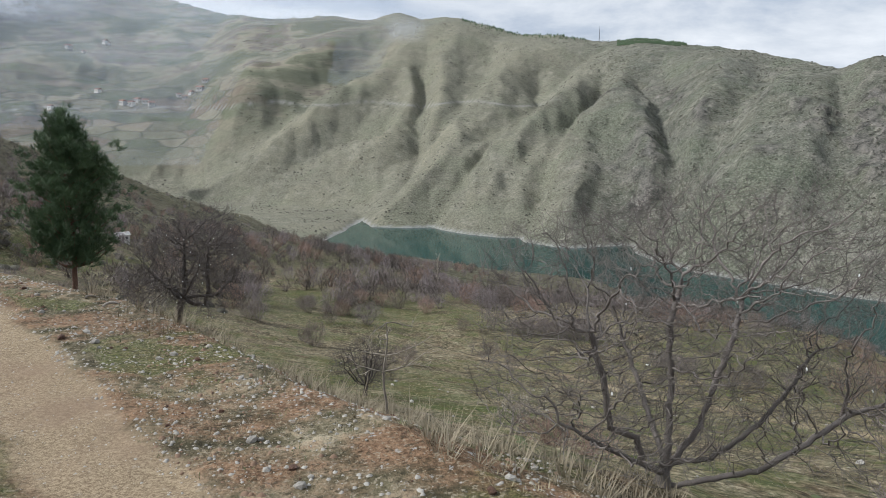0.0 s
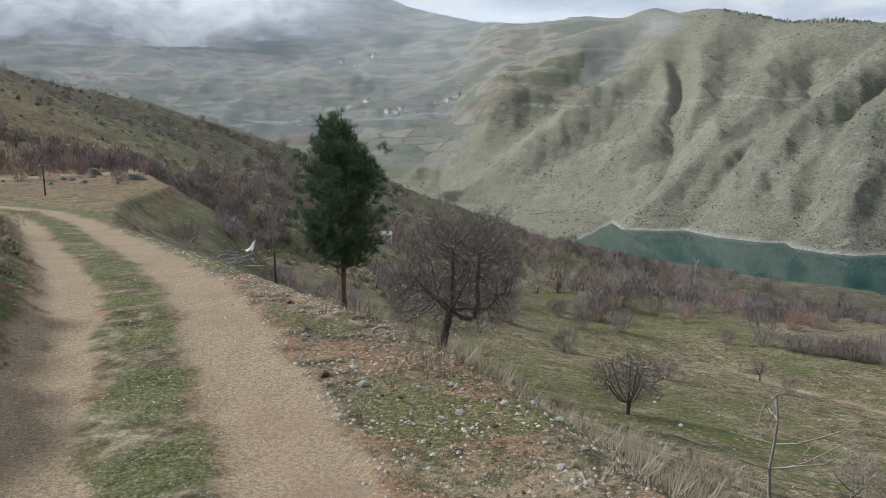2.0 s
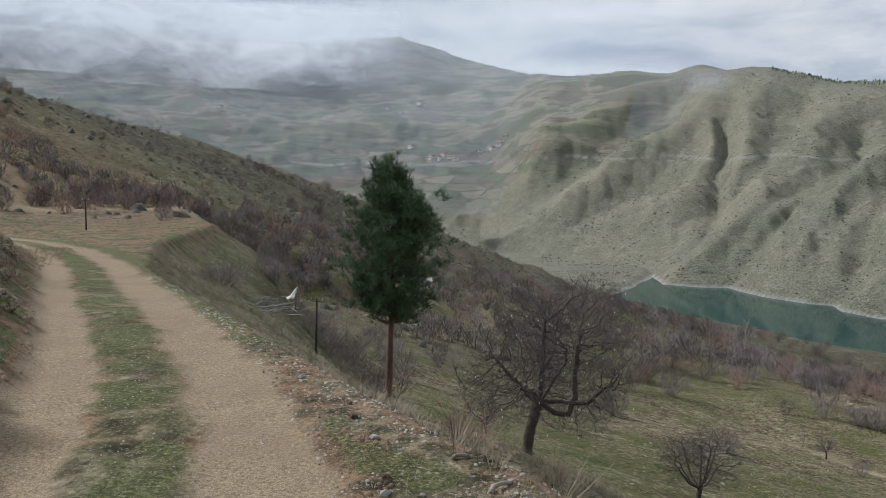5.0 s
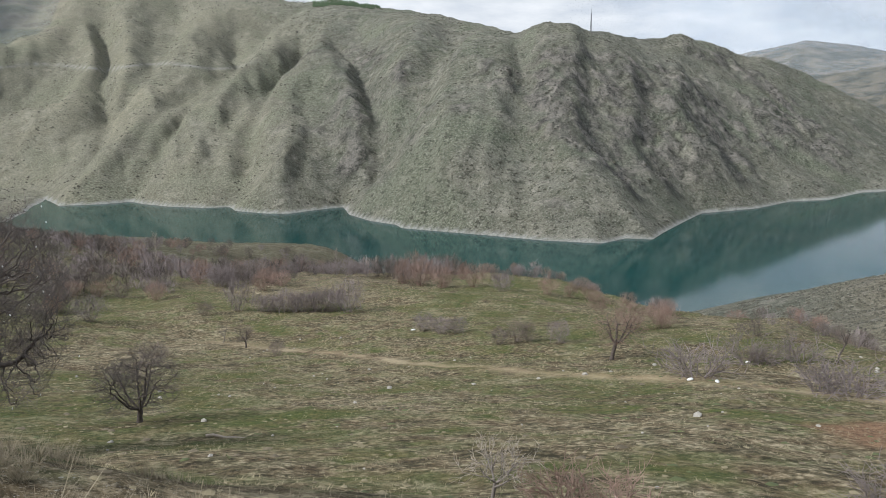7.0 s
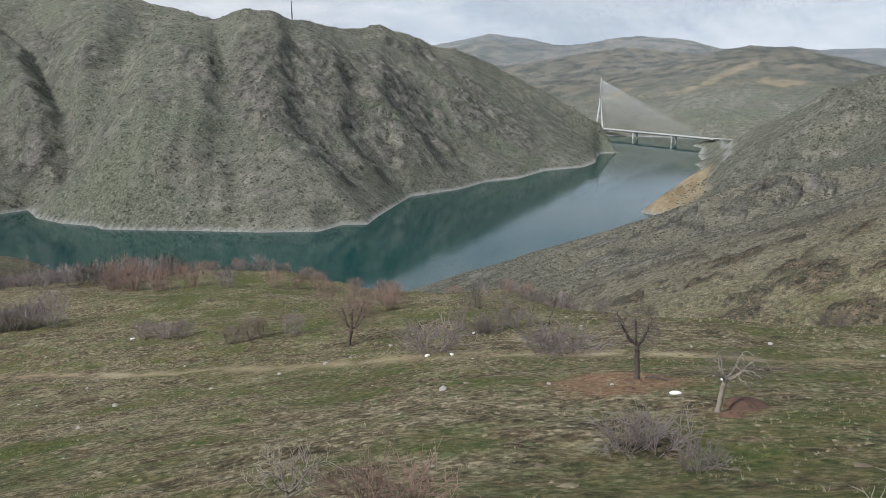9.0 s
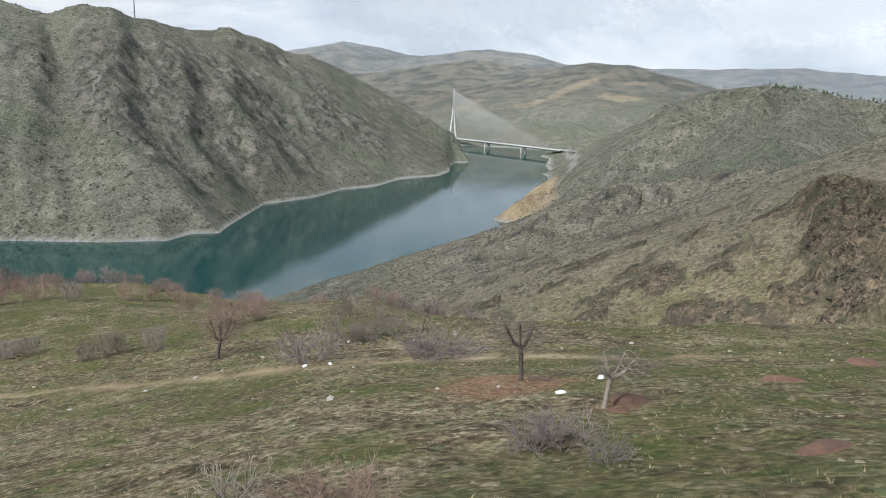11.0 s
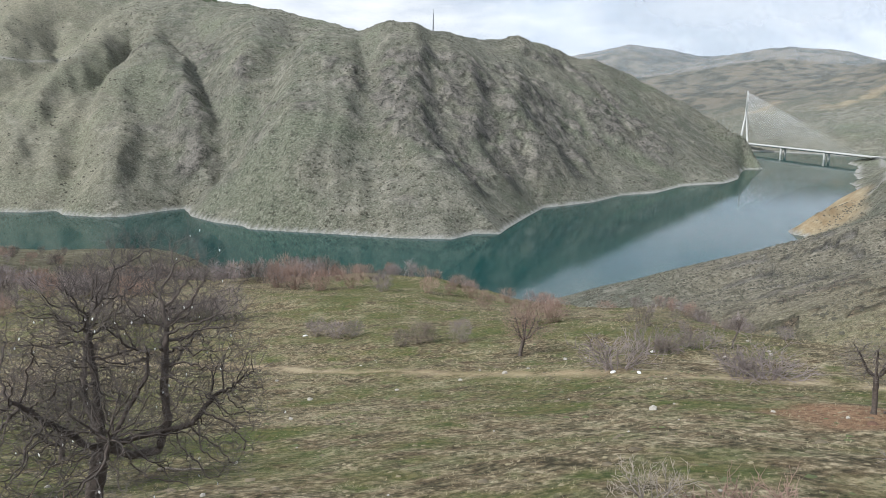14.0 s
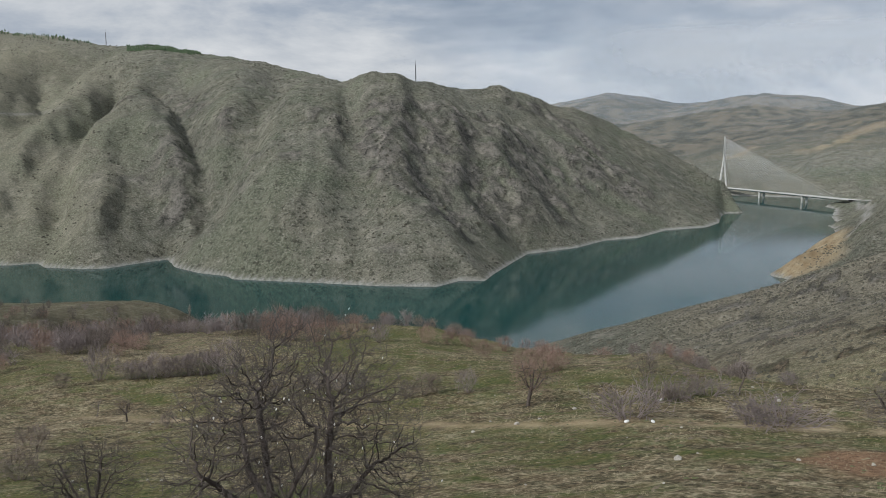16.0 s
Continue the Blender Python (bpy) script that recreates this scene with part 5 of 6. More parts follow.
def fuzz(x, y, z, tall, wide, count, seed, thin=1.0):
    """Leafless thicket bushes far off: rounded clumps of many thin twigs, in one mesh."""
    rng = np.random.RandomState(seed)
    n = len(x)
    h = tall[:, None]
    way = rng.normal(0, 1, (n, count, 3))
    way = way / np.linalg.norm(way, axis=2, keepdims=True)
    depth = rng.uniform(0.25, 1.0, (n, count)) ** 0.45 * (1 + 0.18 * np.sin(4 * way[:, :, 0] + 5 * way[:, :, 1] + rng.uniform(0, 6, (n, 1))))
    cx, cy, cz = way[:, :, 0] * depth * wide[:, None] * h * 0.62, way[:, :, 1] * depth * wide[:, None] * h * 0.62, (0.55 + 0.45 * way[:, :, 2] * depth) * h
    turn = way * 0.7 + rng.normal(0, 0.6, (n, count, 3)) + np.array([0, 0, 0.55])
    turn = turn / np.linalg.norm(turn, axis=2, keepdims=True) * (h * rng.uniform(0.10, 0.20, (n, count)))[:, :, None]
    stem = rng.uniform(0, 1, (n, count)) < 0.06
    bx, by, bz = np.where(stem, cx * 0.15, cx - turn[:, :, 0]), np.where(stem, cy * 0.15, cy - turn[:, :, 1]), np.where(stem, -0.1, cz - turn[:, :, 2])
    tx, ty, tz = cx + turn[:, :, 0], cy + turn[:, :, 1], cz + turn[:, :, 2]
    w = h * thin * rng.uniform(0.009, 0.020, (n, count))
    sa = rng.uniform(0, 6.28, (n, count))
    sx, sy = np.cos(sa) * w, np.sin(sa) * w
    X, Y, Z = x[:, None], y[:, None], z[:, None]
    co = np.stack([np.stack([X + bx - sx, Y + by - sy, Z + bz], -1), np.stack([X + bx + sx, Y + by + sy, Z + bz], -1), np.stack([X + tx, Y + ty, Z + tz], -1)], 2).reshape(-1, 3)
    return co, np.arange(n * count * 3).reshape(-1, 3)


def clump_mesh(seed, mat):
    """One rounded leafless bush a metre high, seen from some way off."""
    one = np.array([0.0])
    return fast_mesh("bare_shrub", *fuzz(one, one, one, one + 1.0, one + 0.85, 620, seed, 0.45), mat)


FAR_KINDS = {k: [clump_mesh(300 + 5 * i + len(k), m_) for i in range(4)] for k, m_ in (("brown", TWIG_BROWN), ("red", TWIG_RED), ("mauve", TWIG_MAUVE))}
SHRUB_WORDS = {"brown": "leafless dark brown shrub on dry grass", "red": "leafless reddish-brown shrub in a thicket", "mauve": "leafless mauve-grey shrub in dry grass", "straw": "dry straw-coloured bush on the verge"}
pick = random.Random(77)


def put_shrub(kind, x, y, z, size, wide=1.0, far=False):
    ob = new("bare_shrub", pick.choice((FAR_KINDS if far else SHRUB_KINDS)[kind]))
    ob.matrix_basis = pose(x, y, z, 0, 0, pick.uniform(0, 360)) @ Matrix.Diagonal((size * wide, size * wide, size, 1))
    return tagged(ob, SHRUB_WORDS[kind], "shrub", "thicket shrubs" if far else "meadow shrubs")


# x, y, height, breadth
MAUVE = [(6.7, 99, 4.2, .9), (17.9, 89.4, 4.0, 1), (24.9, 38.8, 2.5, 1.2), (27.6, 31.1, 2.0, 1.5), (10.4, 15.1, 1.1, 1.1), (9.9, 15.6, 1.0, 1.1), (8.9, 13.3, 0.8, 1.0),
         (28.2, 59.5, 2.1, 1), (31.9, 42.2, 2.2, 1.2), (21.4, 73.7, 1.8, 1.3), (22.2, 71.2, 1.7, 1.3), (23.3, 69.7, 1.6, 1.3), (41.4, 97.8, 2.6, 1.2), (34.5, 40.7, 1.9, 1.2), (26.9, 32.2, 1.8, 1.3)]
BROWN = [(23.8, 61.8, 1.5, 1.2), (25.3, 61.6, 1.9, 1), (26.4, 61.6, 1.7, .8), (2.7, 97.8, 1.8, 1), (6.5, 69.3, 1.4, 1), (32.1, 41.4, 1.7, 1), (-27.3, 37.2, 1.7, 1.3), (-26.1, 35.2, 1.2, 1.2),
         (-12.9, 75.4, 2.6, 1), (-3.2, 65.7, 1.9, 1.3), (-5.0, 55.0, 1.7, 1.4), (49.6, 25.8, 1.6, 1.2), (52, 20, 1.5, 1.2), (-30.5, 57, 2.6, 1), (-28, 49, 2.2, .9), (-24, 44.5, 2.0, .9), (-21.5, 42, 2.3, .9)]
RED = [(2.2, 14.7, 0.8, 1.2), (2.9, 14.5, 0.75, 1.2), (37, 62.1, 2.6, 1.2), (40.5, 62, 2.4, 1.2), (43, 66, 2.4, 1.3), (39.9, 103.9, 3.4, 1.1), (36, 106.1, 3.4, 1.1), (35.3, 113.3, 4.0, 1.1), (33.9, 117, 4.0, 1.1),
       (45.6, 92.7, 2.4, 1), (49.5, 93.4, 2.0, 1), (51.5, 91.5, 2.6, 1), (-22.5, 46, 2.2, 1), (55, 88, 2.2, 1.2), (58, 84, 2.2, 1.2), (44, 78, 2.2, 1.1), (-6.3, 14.9, 0.7, 1.0)]
for kind_name, rows_ in (("mauve", MAUVE), ("brown", BROWN), ("red", RED)):
    for (x_, y_, h_, b_), z_ in zip(rows_, grounds([r[:2] for r in rows_])):
        put_shrub(kind_name, x_, y_, z_, h_, b_, y_ > 50)
# a hedge along the meadow's far side
hedge = [(9.0 + i * 0.95, 97.0 - i * 0.52, pick.uniform(2.0, 3.0)) for i in range(10)]
for (x_, y_, h_), z_ in zip(hedge, grounds([h[:2] for h in hedge])):
    put_shrub("mauve", x_, y_, z_, h_, 1.1, True)
# dry weeds on the bank below the road
weeds = [(pick.uniform(3, 26), pick.uniform(3.0, 6.0)) for _ in range(12)]
weeds = [(UX * u + VX * (w + float(shoulder(u))), UY * u + VY * (w + float(shoulder(u)))) for u, w in weeds]
for (x_, y_), z_ in zip(weeds, grounds(weeds)):
    put_shrub("straw", x_, y_, z_, pick.uniform(0.2, 0.5), 1.0)


def scatter(count, u_range, v_range, clump, least, seed):
    """Places on the hillside in clumps."""
    rng = np.random.RandomState(seed)
    u, v = rng.uniform(*u_range, count * 14), rng.uniform(*v_range, count * 14)
    keep = fbm(u, v, clump, 3, seed) > least
    u, v = u[keep][:count], v[keep][:count]
    return UX * u + VX * v, UY * u + VY * v


def some_shrubs(count, u_range, v_range, clump, least, seed, sizes, shares):
    x, y = scatter(count, u_range, v_range, clump, least, seed)
    z = land(x, y)[0]
    for a, b, c in zip(x, y, z):
        if c > 2:
            put_shrub(pick.choices(("brown", "red", "mauve"), shares)[0], a, b, c, pick.uniform(*sizes), pick.uniform(0.9, 1.4), True)


some_shrubs(50, (78, 110), (40, 120), 22, -0.1, 3, (1.8, 3.6), (5, 3, 4))
some_shrubs(40, (5, 74), (104, 124), 16, -0.2, 6, (1.3, 2.6), (3, 5, 4))
some_shrubs(45, (66, 130), (-50, 20), 30, -0.1, 7, (1.2, 2.6), (6, 2, 2))
some_shrubs(34, (140, 215), (-75, -15), 12, -0.3, 17, (1.5, 3.2), (6, 1, 3))
some_shrubs(18, (56, 80), (6, 40), 18, -0.1, 8, (1.2, 2.4), (5, 1, 3))
some_shrubs(20, (-30, 10), (60, 90), 16, -0.1, 9, (0.9, 1.9), (4, 3, 4))


# ---------------------------------------------------------------- low scrub, tussocks and straw: nobody could count these
def lumps(x, y, z, size, seed, flat=0.75):
    """Small uneven leafy lumps, all in one mesh."""
    rng = np.random.RandomState(seed)
    n = len(x)
    form = np.array([(1, 0, -0.15), (0.3, 0.95, -0.15), (-0.8, 0.6, -0.15), (-0.8, -0.6, -0.15), (0.3, -0.95, -0.15), (0.45, 0.35, 0.75), (-0.5, 0.2, 0.8), (0.05, -0.5, 0.85)])
    tri = np.array([(0, 1, 5), (1, 2, 6), (1, 6, 5), (2, 3, 6), (3, 4, 7), (3, 7, 6), (4, 0, 7), (0, 5, 7), (5, 6, 7)])
    a = rng.uniform(0, 6.28, n)
    ca, sa = np.cos(a)[:, None], np.sin(a)[:, None]
    f = form[None] * (1 + rng.uniform(-0.35, 0.35, (n, 8, 3)))
    px = f[:, :, 0] * ca - f[:, :, 1] * sa
    py = f[:, :, 0] * sa + f[:, :, 1] * ca
    co = np.stack([x[:, None] + px * size[:, None], y[:, None] + py * size[:, None], z[:, None] + f[:, :, 2] * size[:, None] * flat], -1).reshape(-1, 3)
    faces = (tri[None] + 8 * np.arange(n)[:, None, None]).reshape(-1, 3)
    return co, faces


def polar(count, az, r, seed):
    rng = np.random.RandomState(seed)
    a, d = np.radians(rng.uniform(*az, count)), np.sqrt(rng.uniform(r[0] ** 2, r[1] ** 2, count))
    return d * np.sin(a), d * np.cos(a), rng


def scrub(name, label, count, az, r, sizes, seed, mat, clump=60, least=-0.1, flat=0.75):
    x, y, rng = polar(count, az, r, seed)
    keep = fbm(x, y, clump, 3, seed) > least
    x, y = x[keep], y[keep]
    z = land(x, y)[0]
    keep = z > 5
    x, y, z = x[keep], y[keep], z[keep]
    size = rng.uniform(*sizes, len(x)) * rng.uniform(0.5, 1.0, len(x))
    co, faces = lumps(x, y, z, size, seed, flat)
    tagged(new(name, fast_mesh(name, co, faces, mat)), label, "scrub", kind="stuff")


scrub("mountain_scrub", "dark low scrub dotted over bare mountain slopes", 26000, (-14, 56), (700, 2300), (0.7, 2.8), 501, SCRUB, 75, -0.02)
scrub("valley_scrub", "dark scrub and hedges on far valley slopes", 5000, (-60, -10), (1500, 3600), (1.5, 5.0), 502, SCRUB, 160, 0.05)
scrub("hillside_scrub", "low grey scrub on a dry rocky slope", 11000, (42, 89), (105, 420), (0.2, 0.95), 503, SCRUB, 22, -0.15)
scrub("hill_scrub", "dark scrub on a rounded dry hill", 7000, (58, 89), (480, 1000), (0.5, 1.8), 504, SCRUB, 60, -0.2)
scrub("upland_scrub", "brown scrub on the hill above the road", 5000, (-62, -14), (90, 620), (0.35, 1.3), 505, SCRUB, 40, -0.1)


def thicket(name, label, mat, zones, seed, per):
    parts_co, parts_f, base_i = [], [], 0
    for k, (count, u_range, v_range, clump, least, sizes) in enumerate(zones):
        x, y = scatter(count, u_range, v_range, clump, least, seed + k)
        z = land(x, y)[0]
        rng = np.random.RandomState(seed + k)
        az, r = np.degrees(np.arctan2(x, y)), np.hypot(x, y)
        keep = (z > 3) & ~((az > -62) & (az < -36) & (r > 133) & (r < 215) & (rng.uniform(0, 1, len(x)) < 0.88))
        x, y, z = x[keep], y[keep], z[keep]
        co, f = fuzz(x, y, z, rng.uniform(*sizes, len(x)), rng.uniform(0.6, 1.0, len(x)), per, seed + k)
        parts_co.append(co)
        parts_f.append(f + base_i)
        base_i += len(co)
    tagged(new(name, fast_mesh(name, np.concatenate(parts_co), np.concatenate(parts_f), mat)), label, "thicket", kind="stuff")


SPREAD = [((88, 200), (22, 165), 26, 0.02, (1.6, 4.2)), ((160, 340), (30, 260), 34, 0.0, (2.0, 4.6)), ((66, 110), (100, 150), 18, -0.1, (2.0, 4.0)), ((0, 76), (110, 140), 14, -0.05, (1.3, 3.0)),
          ((100, 300), (-90, 24), 30, 0.05, (0.6, 2.4)), ((300, 620), (-20, 260), 46, 0.05, (2.0, 4.5)), ((-36, 16), (62, 100), 14, 0.05, (0.7, 1.8)), ((112, 150), (-24, 22), 20, -0.35, (1.2, 3.2))]
HILL_SPREAD = [((95, 260), (-95, 40), 9, -0.08, (0.8, 2.2)), ((200, 520), (-150, 60), 16, -0.1, (1.2, 2.8)), ((90, 330), (20, 200), 10, -0.12, (1.2, 3.0))]
for name_, label_, mat_, counts_, seed_ in (("dark_bushes", "dark leafless bushes dotted over the hillside", THICKET_BROWN, (260, 260, 200), 141), ("pink_bushes", "pinkish leafless bushes dotted over the hillside", TWIG_RED, (90, 70, 130), 152)):
    thicket(name_, label_, mat_, [(c_, *zone_) for c_, zone_ in zip(counts_, HILL_SPREAD)], seed_, 110)
for name_, label_, mat_, counts_, seed_ in (("brown_thicket", "leafless brown thicket over the hillside", THICKET_BROWN, (300, 230, 50, 60, 150, 150, 60, 120), 41),
                                            ("red_thicket", "leafless reddish thicket over the hillside", TWIG_RED, (130, 80, 60, 60, 45, 40, 30, 60), 52),
                                            ("mauve_thicket", "leafless mauve-grey thicket over the hillside", TWIG_MAUVE, (190, 130, 80, 80, 60, 60, 40, 120), 63)):
    thicket(name_, label_, mat_, [(c_, *zone_) for c_, zone_ in zip(counts_, SPREAD)], seed_, 190)


def conifers(name, label, count, az, r, sizes, seed, least):
    """A far wood of small dark conifers."""
    x, y, rng = polar(count, az, r, seed)
    z = land(x, y)[0]
    keep = (z - 150) / np.hypot(x, y) > np.interp(np.degrees(np.arctan2(x, y)), *zip(*least))
    x, y, z = x[keep], y[keep], z[keep]
    n, k = len(x), 6
    h = rng.uniform(*sizes, n)
    a = np.arange(k) * 2 * math.pi / k
    rings = []
    for t, w in ((0.0, 0.05), (0.12, 0.24), (0.5, 0.20), (0.8, 0.10), (1.0, 0.01)):
        ww = w * rng.uniform(0.75, 1.25, (n, k))
        rings.append(np.stack([x[:, None] + h[:, None] * ww * np.cos(a), y[:, None] + h[:, None] * ww * np.sin(a), (z + h * t)[:, None] + 0 * ww], -1))
    co = np.stack(rings, 1).reshape(-1, 3)
    one = np.array([(i * k + j, i * k + (j + 1) % k, (i + 1) * k + (j + 1) % k, (i + 1) * k + j) for i in range(4) for j in range(k)])
    faces = (one[None] + 5 * k * np.arange(n)[:, None, None]).reshape(-1, 4)
    tagged(new(name, fast_mesh(name, co, faces, NEEDLES)), label, "wood", kind="stuff")


conifers("far_pinewood", "dark pinewood on the far mountain crest", 2600, (12.2, 16.9), (1820, 2040), (3, 5), 511, [(12, 0.0985), (14.4, 0.1005), (16.9, 0.0935)])
conifers("crest_pines", "scattered small pines along a mountain crest", 1200, (1.2, 10.2), (2050, 2420), (4, 7), 512, [(1, 0.131), (2.5, 0.122), (5.4, 0.1105), (8.6, 0.107), (10.2, 0.104)])
conifers("hilltop_pines", "row of young pines along a rounded hilltop", 900, (73.5, 86), (830, 920), (2.5, 4.5), 513, [(73, 0.012), (76, 0.0095), (80, 0.0005), (86, -0.011)])


def blades(x, y, z, tall, count, lean, width, seed):
    """Tufts of thin blades, each a narrow triangle, in one mesh."""
    rng = np.random.RandomState(seed)
    n = len(x)
    a = rng.uniform(0, 6.28, (n, count))
    out = rng.uniform(0.02, 0.18, (n, count)) * tall[:, None]
    bx, by = x[:, None] + np.cos(a) * out, y[:, None] + np.sin(a) * out
    h = tall[:, None] * rng.uniform(0.55, 1.15, (n, count))
    l = h * rng.uniform(0.1, lean, (n, count))
    tx, ty = bx + np.cos(a) * l, by + np.sin(a) * l
    w = width * rng.uniform(0.6, 1.4, (n, count))
    sx, sy = -np.sin(a) * w, np.cos(a) * w
    zz = z[:, None] - 0.03 + 0 * a
    co = np.stack([np.stack([bx - sx, by - sy, zz], -1), np.stack([bx + sx, by + sy, zz], -1), np.stack([tx, ty, zz + h], -1)], 2).reshape(-1, 3)
    return co, np.arange(n * count * 3).reshape(-1, 3)


def tufts(name, label, count, u_range, w_range, tall, per, width, seed, mat, clump, least, lean=0.6, from_road=True):
    rng = np.random.RandomState(seed)
    u, w = rng.uniform(*u_range, count), rng.uniform(*w_range, count)
    v = w + (shoulder(u) if from_road else 0)
    keep = fbm(u, v, clump, 3, seed) > least
    u, v = u[keep], v[keep]
    x, y = UX * u + VX * v, UY * u + VY * v
    z = land(x, y)[0]
    t = rng.uniform(*tall, len(x))
    co, faces = blades(x, y, z, t, per, lean, width, seed)
    tagged(new(name, fast_mesh(name, co, faces, mat)), label, "grass", kind="stuff")


GREEN_GRASS = plain("green_grass", (0.045, 0.062, 0.02), (0.13, 0.14, 0.052), 3, 0.8)
TUFT_BROWN = plain("brown_tuft", (0.10, 0.08, 0.05), (0.24, 0.195, 0.13), 2, 0.95)
TUFT_STRAW = plain("straw_tuft", (0.15, 0.125, 0.072), (0.30, 0.255, 0.16), 2.5, 0.95)
CLOD = plain("soil_clod", (0.13, 0.08, 0.05), (0.32, 0.21, 0.14), 12, 0.95)
PALE_GRASS = plain("pale_tussock", (0.22, 0.185, 0.11), (0.40, 0.345, 0.22), 1.5, 0.9)
tufts("dry_grass", "tall dry straw grass on the bank below the road", 11000, (-3, 44), (2.2, 7.5), (0.05, 0.30), 12, 0.004, 601, STRAW, 1.6, 0.03, 1.5)
tufts("verge_grass", "short green grass and weeds on the verge", 8000, (-4, 40), (1.2, 3.2), (0.015, 0.06), 10, 0.006, 602, GREEN_GRASS, 1.2, 0.06, 1.2)
tufts("verge_straw", "short dead grass on the stony verge", 5000, (-4, 40), (1.3, 3.4), (0.02, 0.09), 8, 0.0035, 603, PALE_GRASS, 1.0, -0.05, 1.4)
tufts("strip_grass", "short grass strip between the wheel tracks", 6000, (-4, 34), (-0.52, 0.47), (0.012, 0.045), 9, 0.005, 604, GREEN_GRASS, 1.0, 0.0, 1.2)
tufts("strip_straw", "short dead grass in the strip between the wheel tracks", 4500, (-4, 34), (-0.5, 0.45), (0.012, 0.045), 8, 0.004, 611, TUFT_STRAW, 0.8, -0.1, 1.4)
tufts("bank_grass", "dry grass on the cut bank", 7000, (-6, 40), (-9, -1.5), (0.04, 0.24), 10, 0.005, 605, PALE_GRASS, 1.5, -0.1, 1.2)
tufts("bank_turf", "green turf and moss on the cut bank", 4200, (-6, 44), (-7, -1.15), (0.02, 0.07), 9, 0.008, 608, GREEN_GRASS, 2.2, 0.02, 1.2)
tufts("meadow_tussocks", "pale dry tussocks all over the meadow", 26000, (-36, 70), (6, 48), (0.04, 0.12), 9, 0.006, 606, PALE_GRASS, 9.0, -0.02, 1.6)
tufts("far_tussocks", "pale dry tussocks at the meadow's far side", 11000, (-20, 90), (46, 118), (0.08, 0.22), 8, 0.018, 607, PALE_GRASS, 14.0, -0.02, 1.6)


tufts("meadow_green", "short green grass between the tussocks", 9000, (-30, 60), (5, 40), (0.03, 0.09), 8, 0.009, 609, GREEN_GRASS, 5.0, 0.02, 1.6)


def mounds(name, label, count, u_range, v_range, sizes, seed, mat, clump, least, flat):
    rng = np.random.RandomState(seed)
    u, v = rng.uniform(*u_range, count), rng.uniform(*v_range, count)
    keep = (fbm(u / 2.5, v, clump, 4, seed) > least) & (v - shoulder(u) > 5)
    u, v = u[keep], v[keep]
    x, y = UX * u + VX * v, UY * u + VY * v
    size = sizes[0] + (sizes[1] - sizes[0]) * rng.random_sample(len(x)) ** 2
    co, faces = lumps(x, y, land(x, y)[0], size, seed, flat)
    tagged(new(name, fast_mesh(name, co, faces, mat)), label, "grass", kind="stuff")


mounds("turf_mounds", "dark green turf mounds in the meadow", 9000, (-36, 80), (5, 112), (0.04, 0.20), 622, GREEN_GRASS, 4.0, 0.10, 0.22)
mounds("pale_mounds", "pale dead grass tussocks in the meadow", 20000, (-36, 80), (5, 100), (0.03, 0.12), 624, TUFT_STRAW, 3.5, 0.0, 0.2)
mounds("brown_mounds", "matted brown dead grass in the meadow", 9000, (-36, 80), (5, 112), (0.04, 0.22), 623, TUFT_BROWN, 3.0, 0.05, 0.22)


def rubble(name, label, count, u_range, w_range, sizes, seed, mat, clump, least, word):
    rng = np.random.RandomState(seed)
    u, w = rng.uniform(*u_range, count), rng.uniform(*w_range, count)
    v = w + shoulder(u)
    keep = fbm(u, v, clump, 4, seed) > least
    u, v = u[keep], v[keep]
    x, y = UX * u + VX * v, UY * u + VY * v
    size = sizes[0] + (sizes[1] - sizes[0]) * rng.random_sample(len(x)) ** 3
    co, faces = lumps(x, y, land(x, y)[0], size, seed, 0.7)
    tagged(new(name, fast_mesh(name, co, faces, mat)), label, word, kind="stuff")


rubble("verge_gravel", "pale gravel and chippings strewn over the verge", 12000, (-2, 26), (1.2, 3.6), (0.005, 0.024), 641, STONE, 0.9, -0.1, "gravel")
rubble("verge_clods", "reddish clods of soil on the verge", 8000, (-2, 30), (1.25, 3.4), (0.008, 0.030), 642, CLOD, 1.2, 0.0, "soil")
rubble("road_gravel", "loose grit lying on the wheel tracks", 4500, (-2, 22), (-1.3, 1.4), (0.004, 0.012), 643, STONE, 0.8, -0.2, "gravel")
rubble("bank_clods", "crumbled soil and stones at the foot of the cut bank", 7000, (0, 40), (-4.0, -1.1), (0.010, 0.05), 644, CLOD, 1.2, -0.1, "soil")


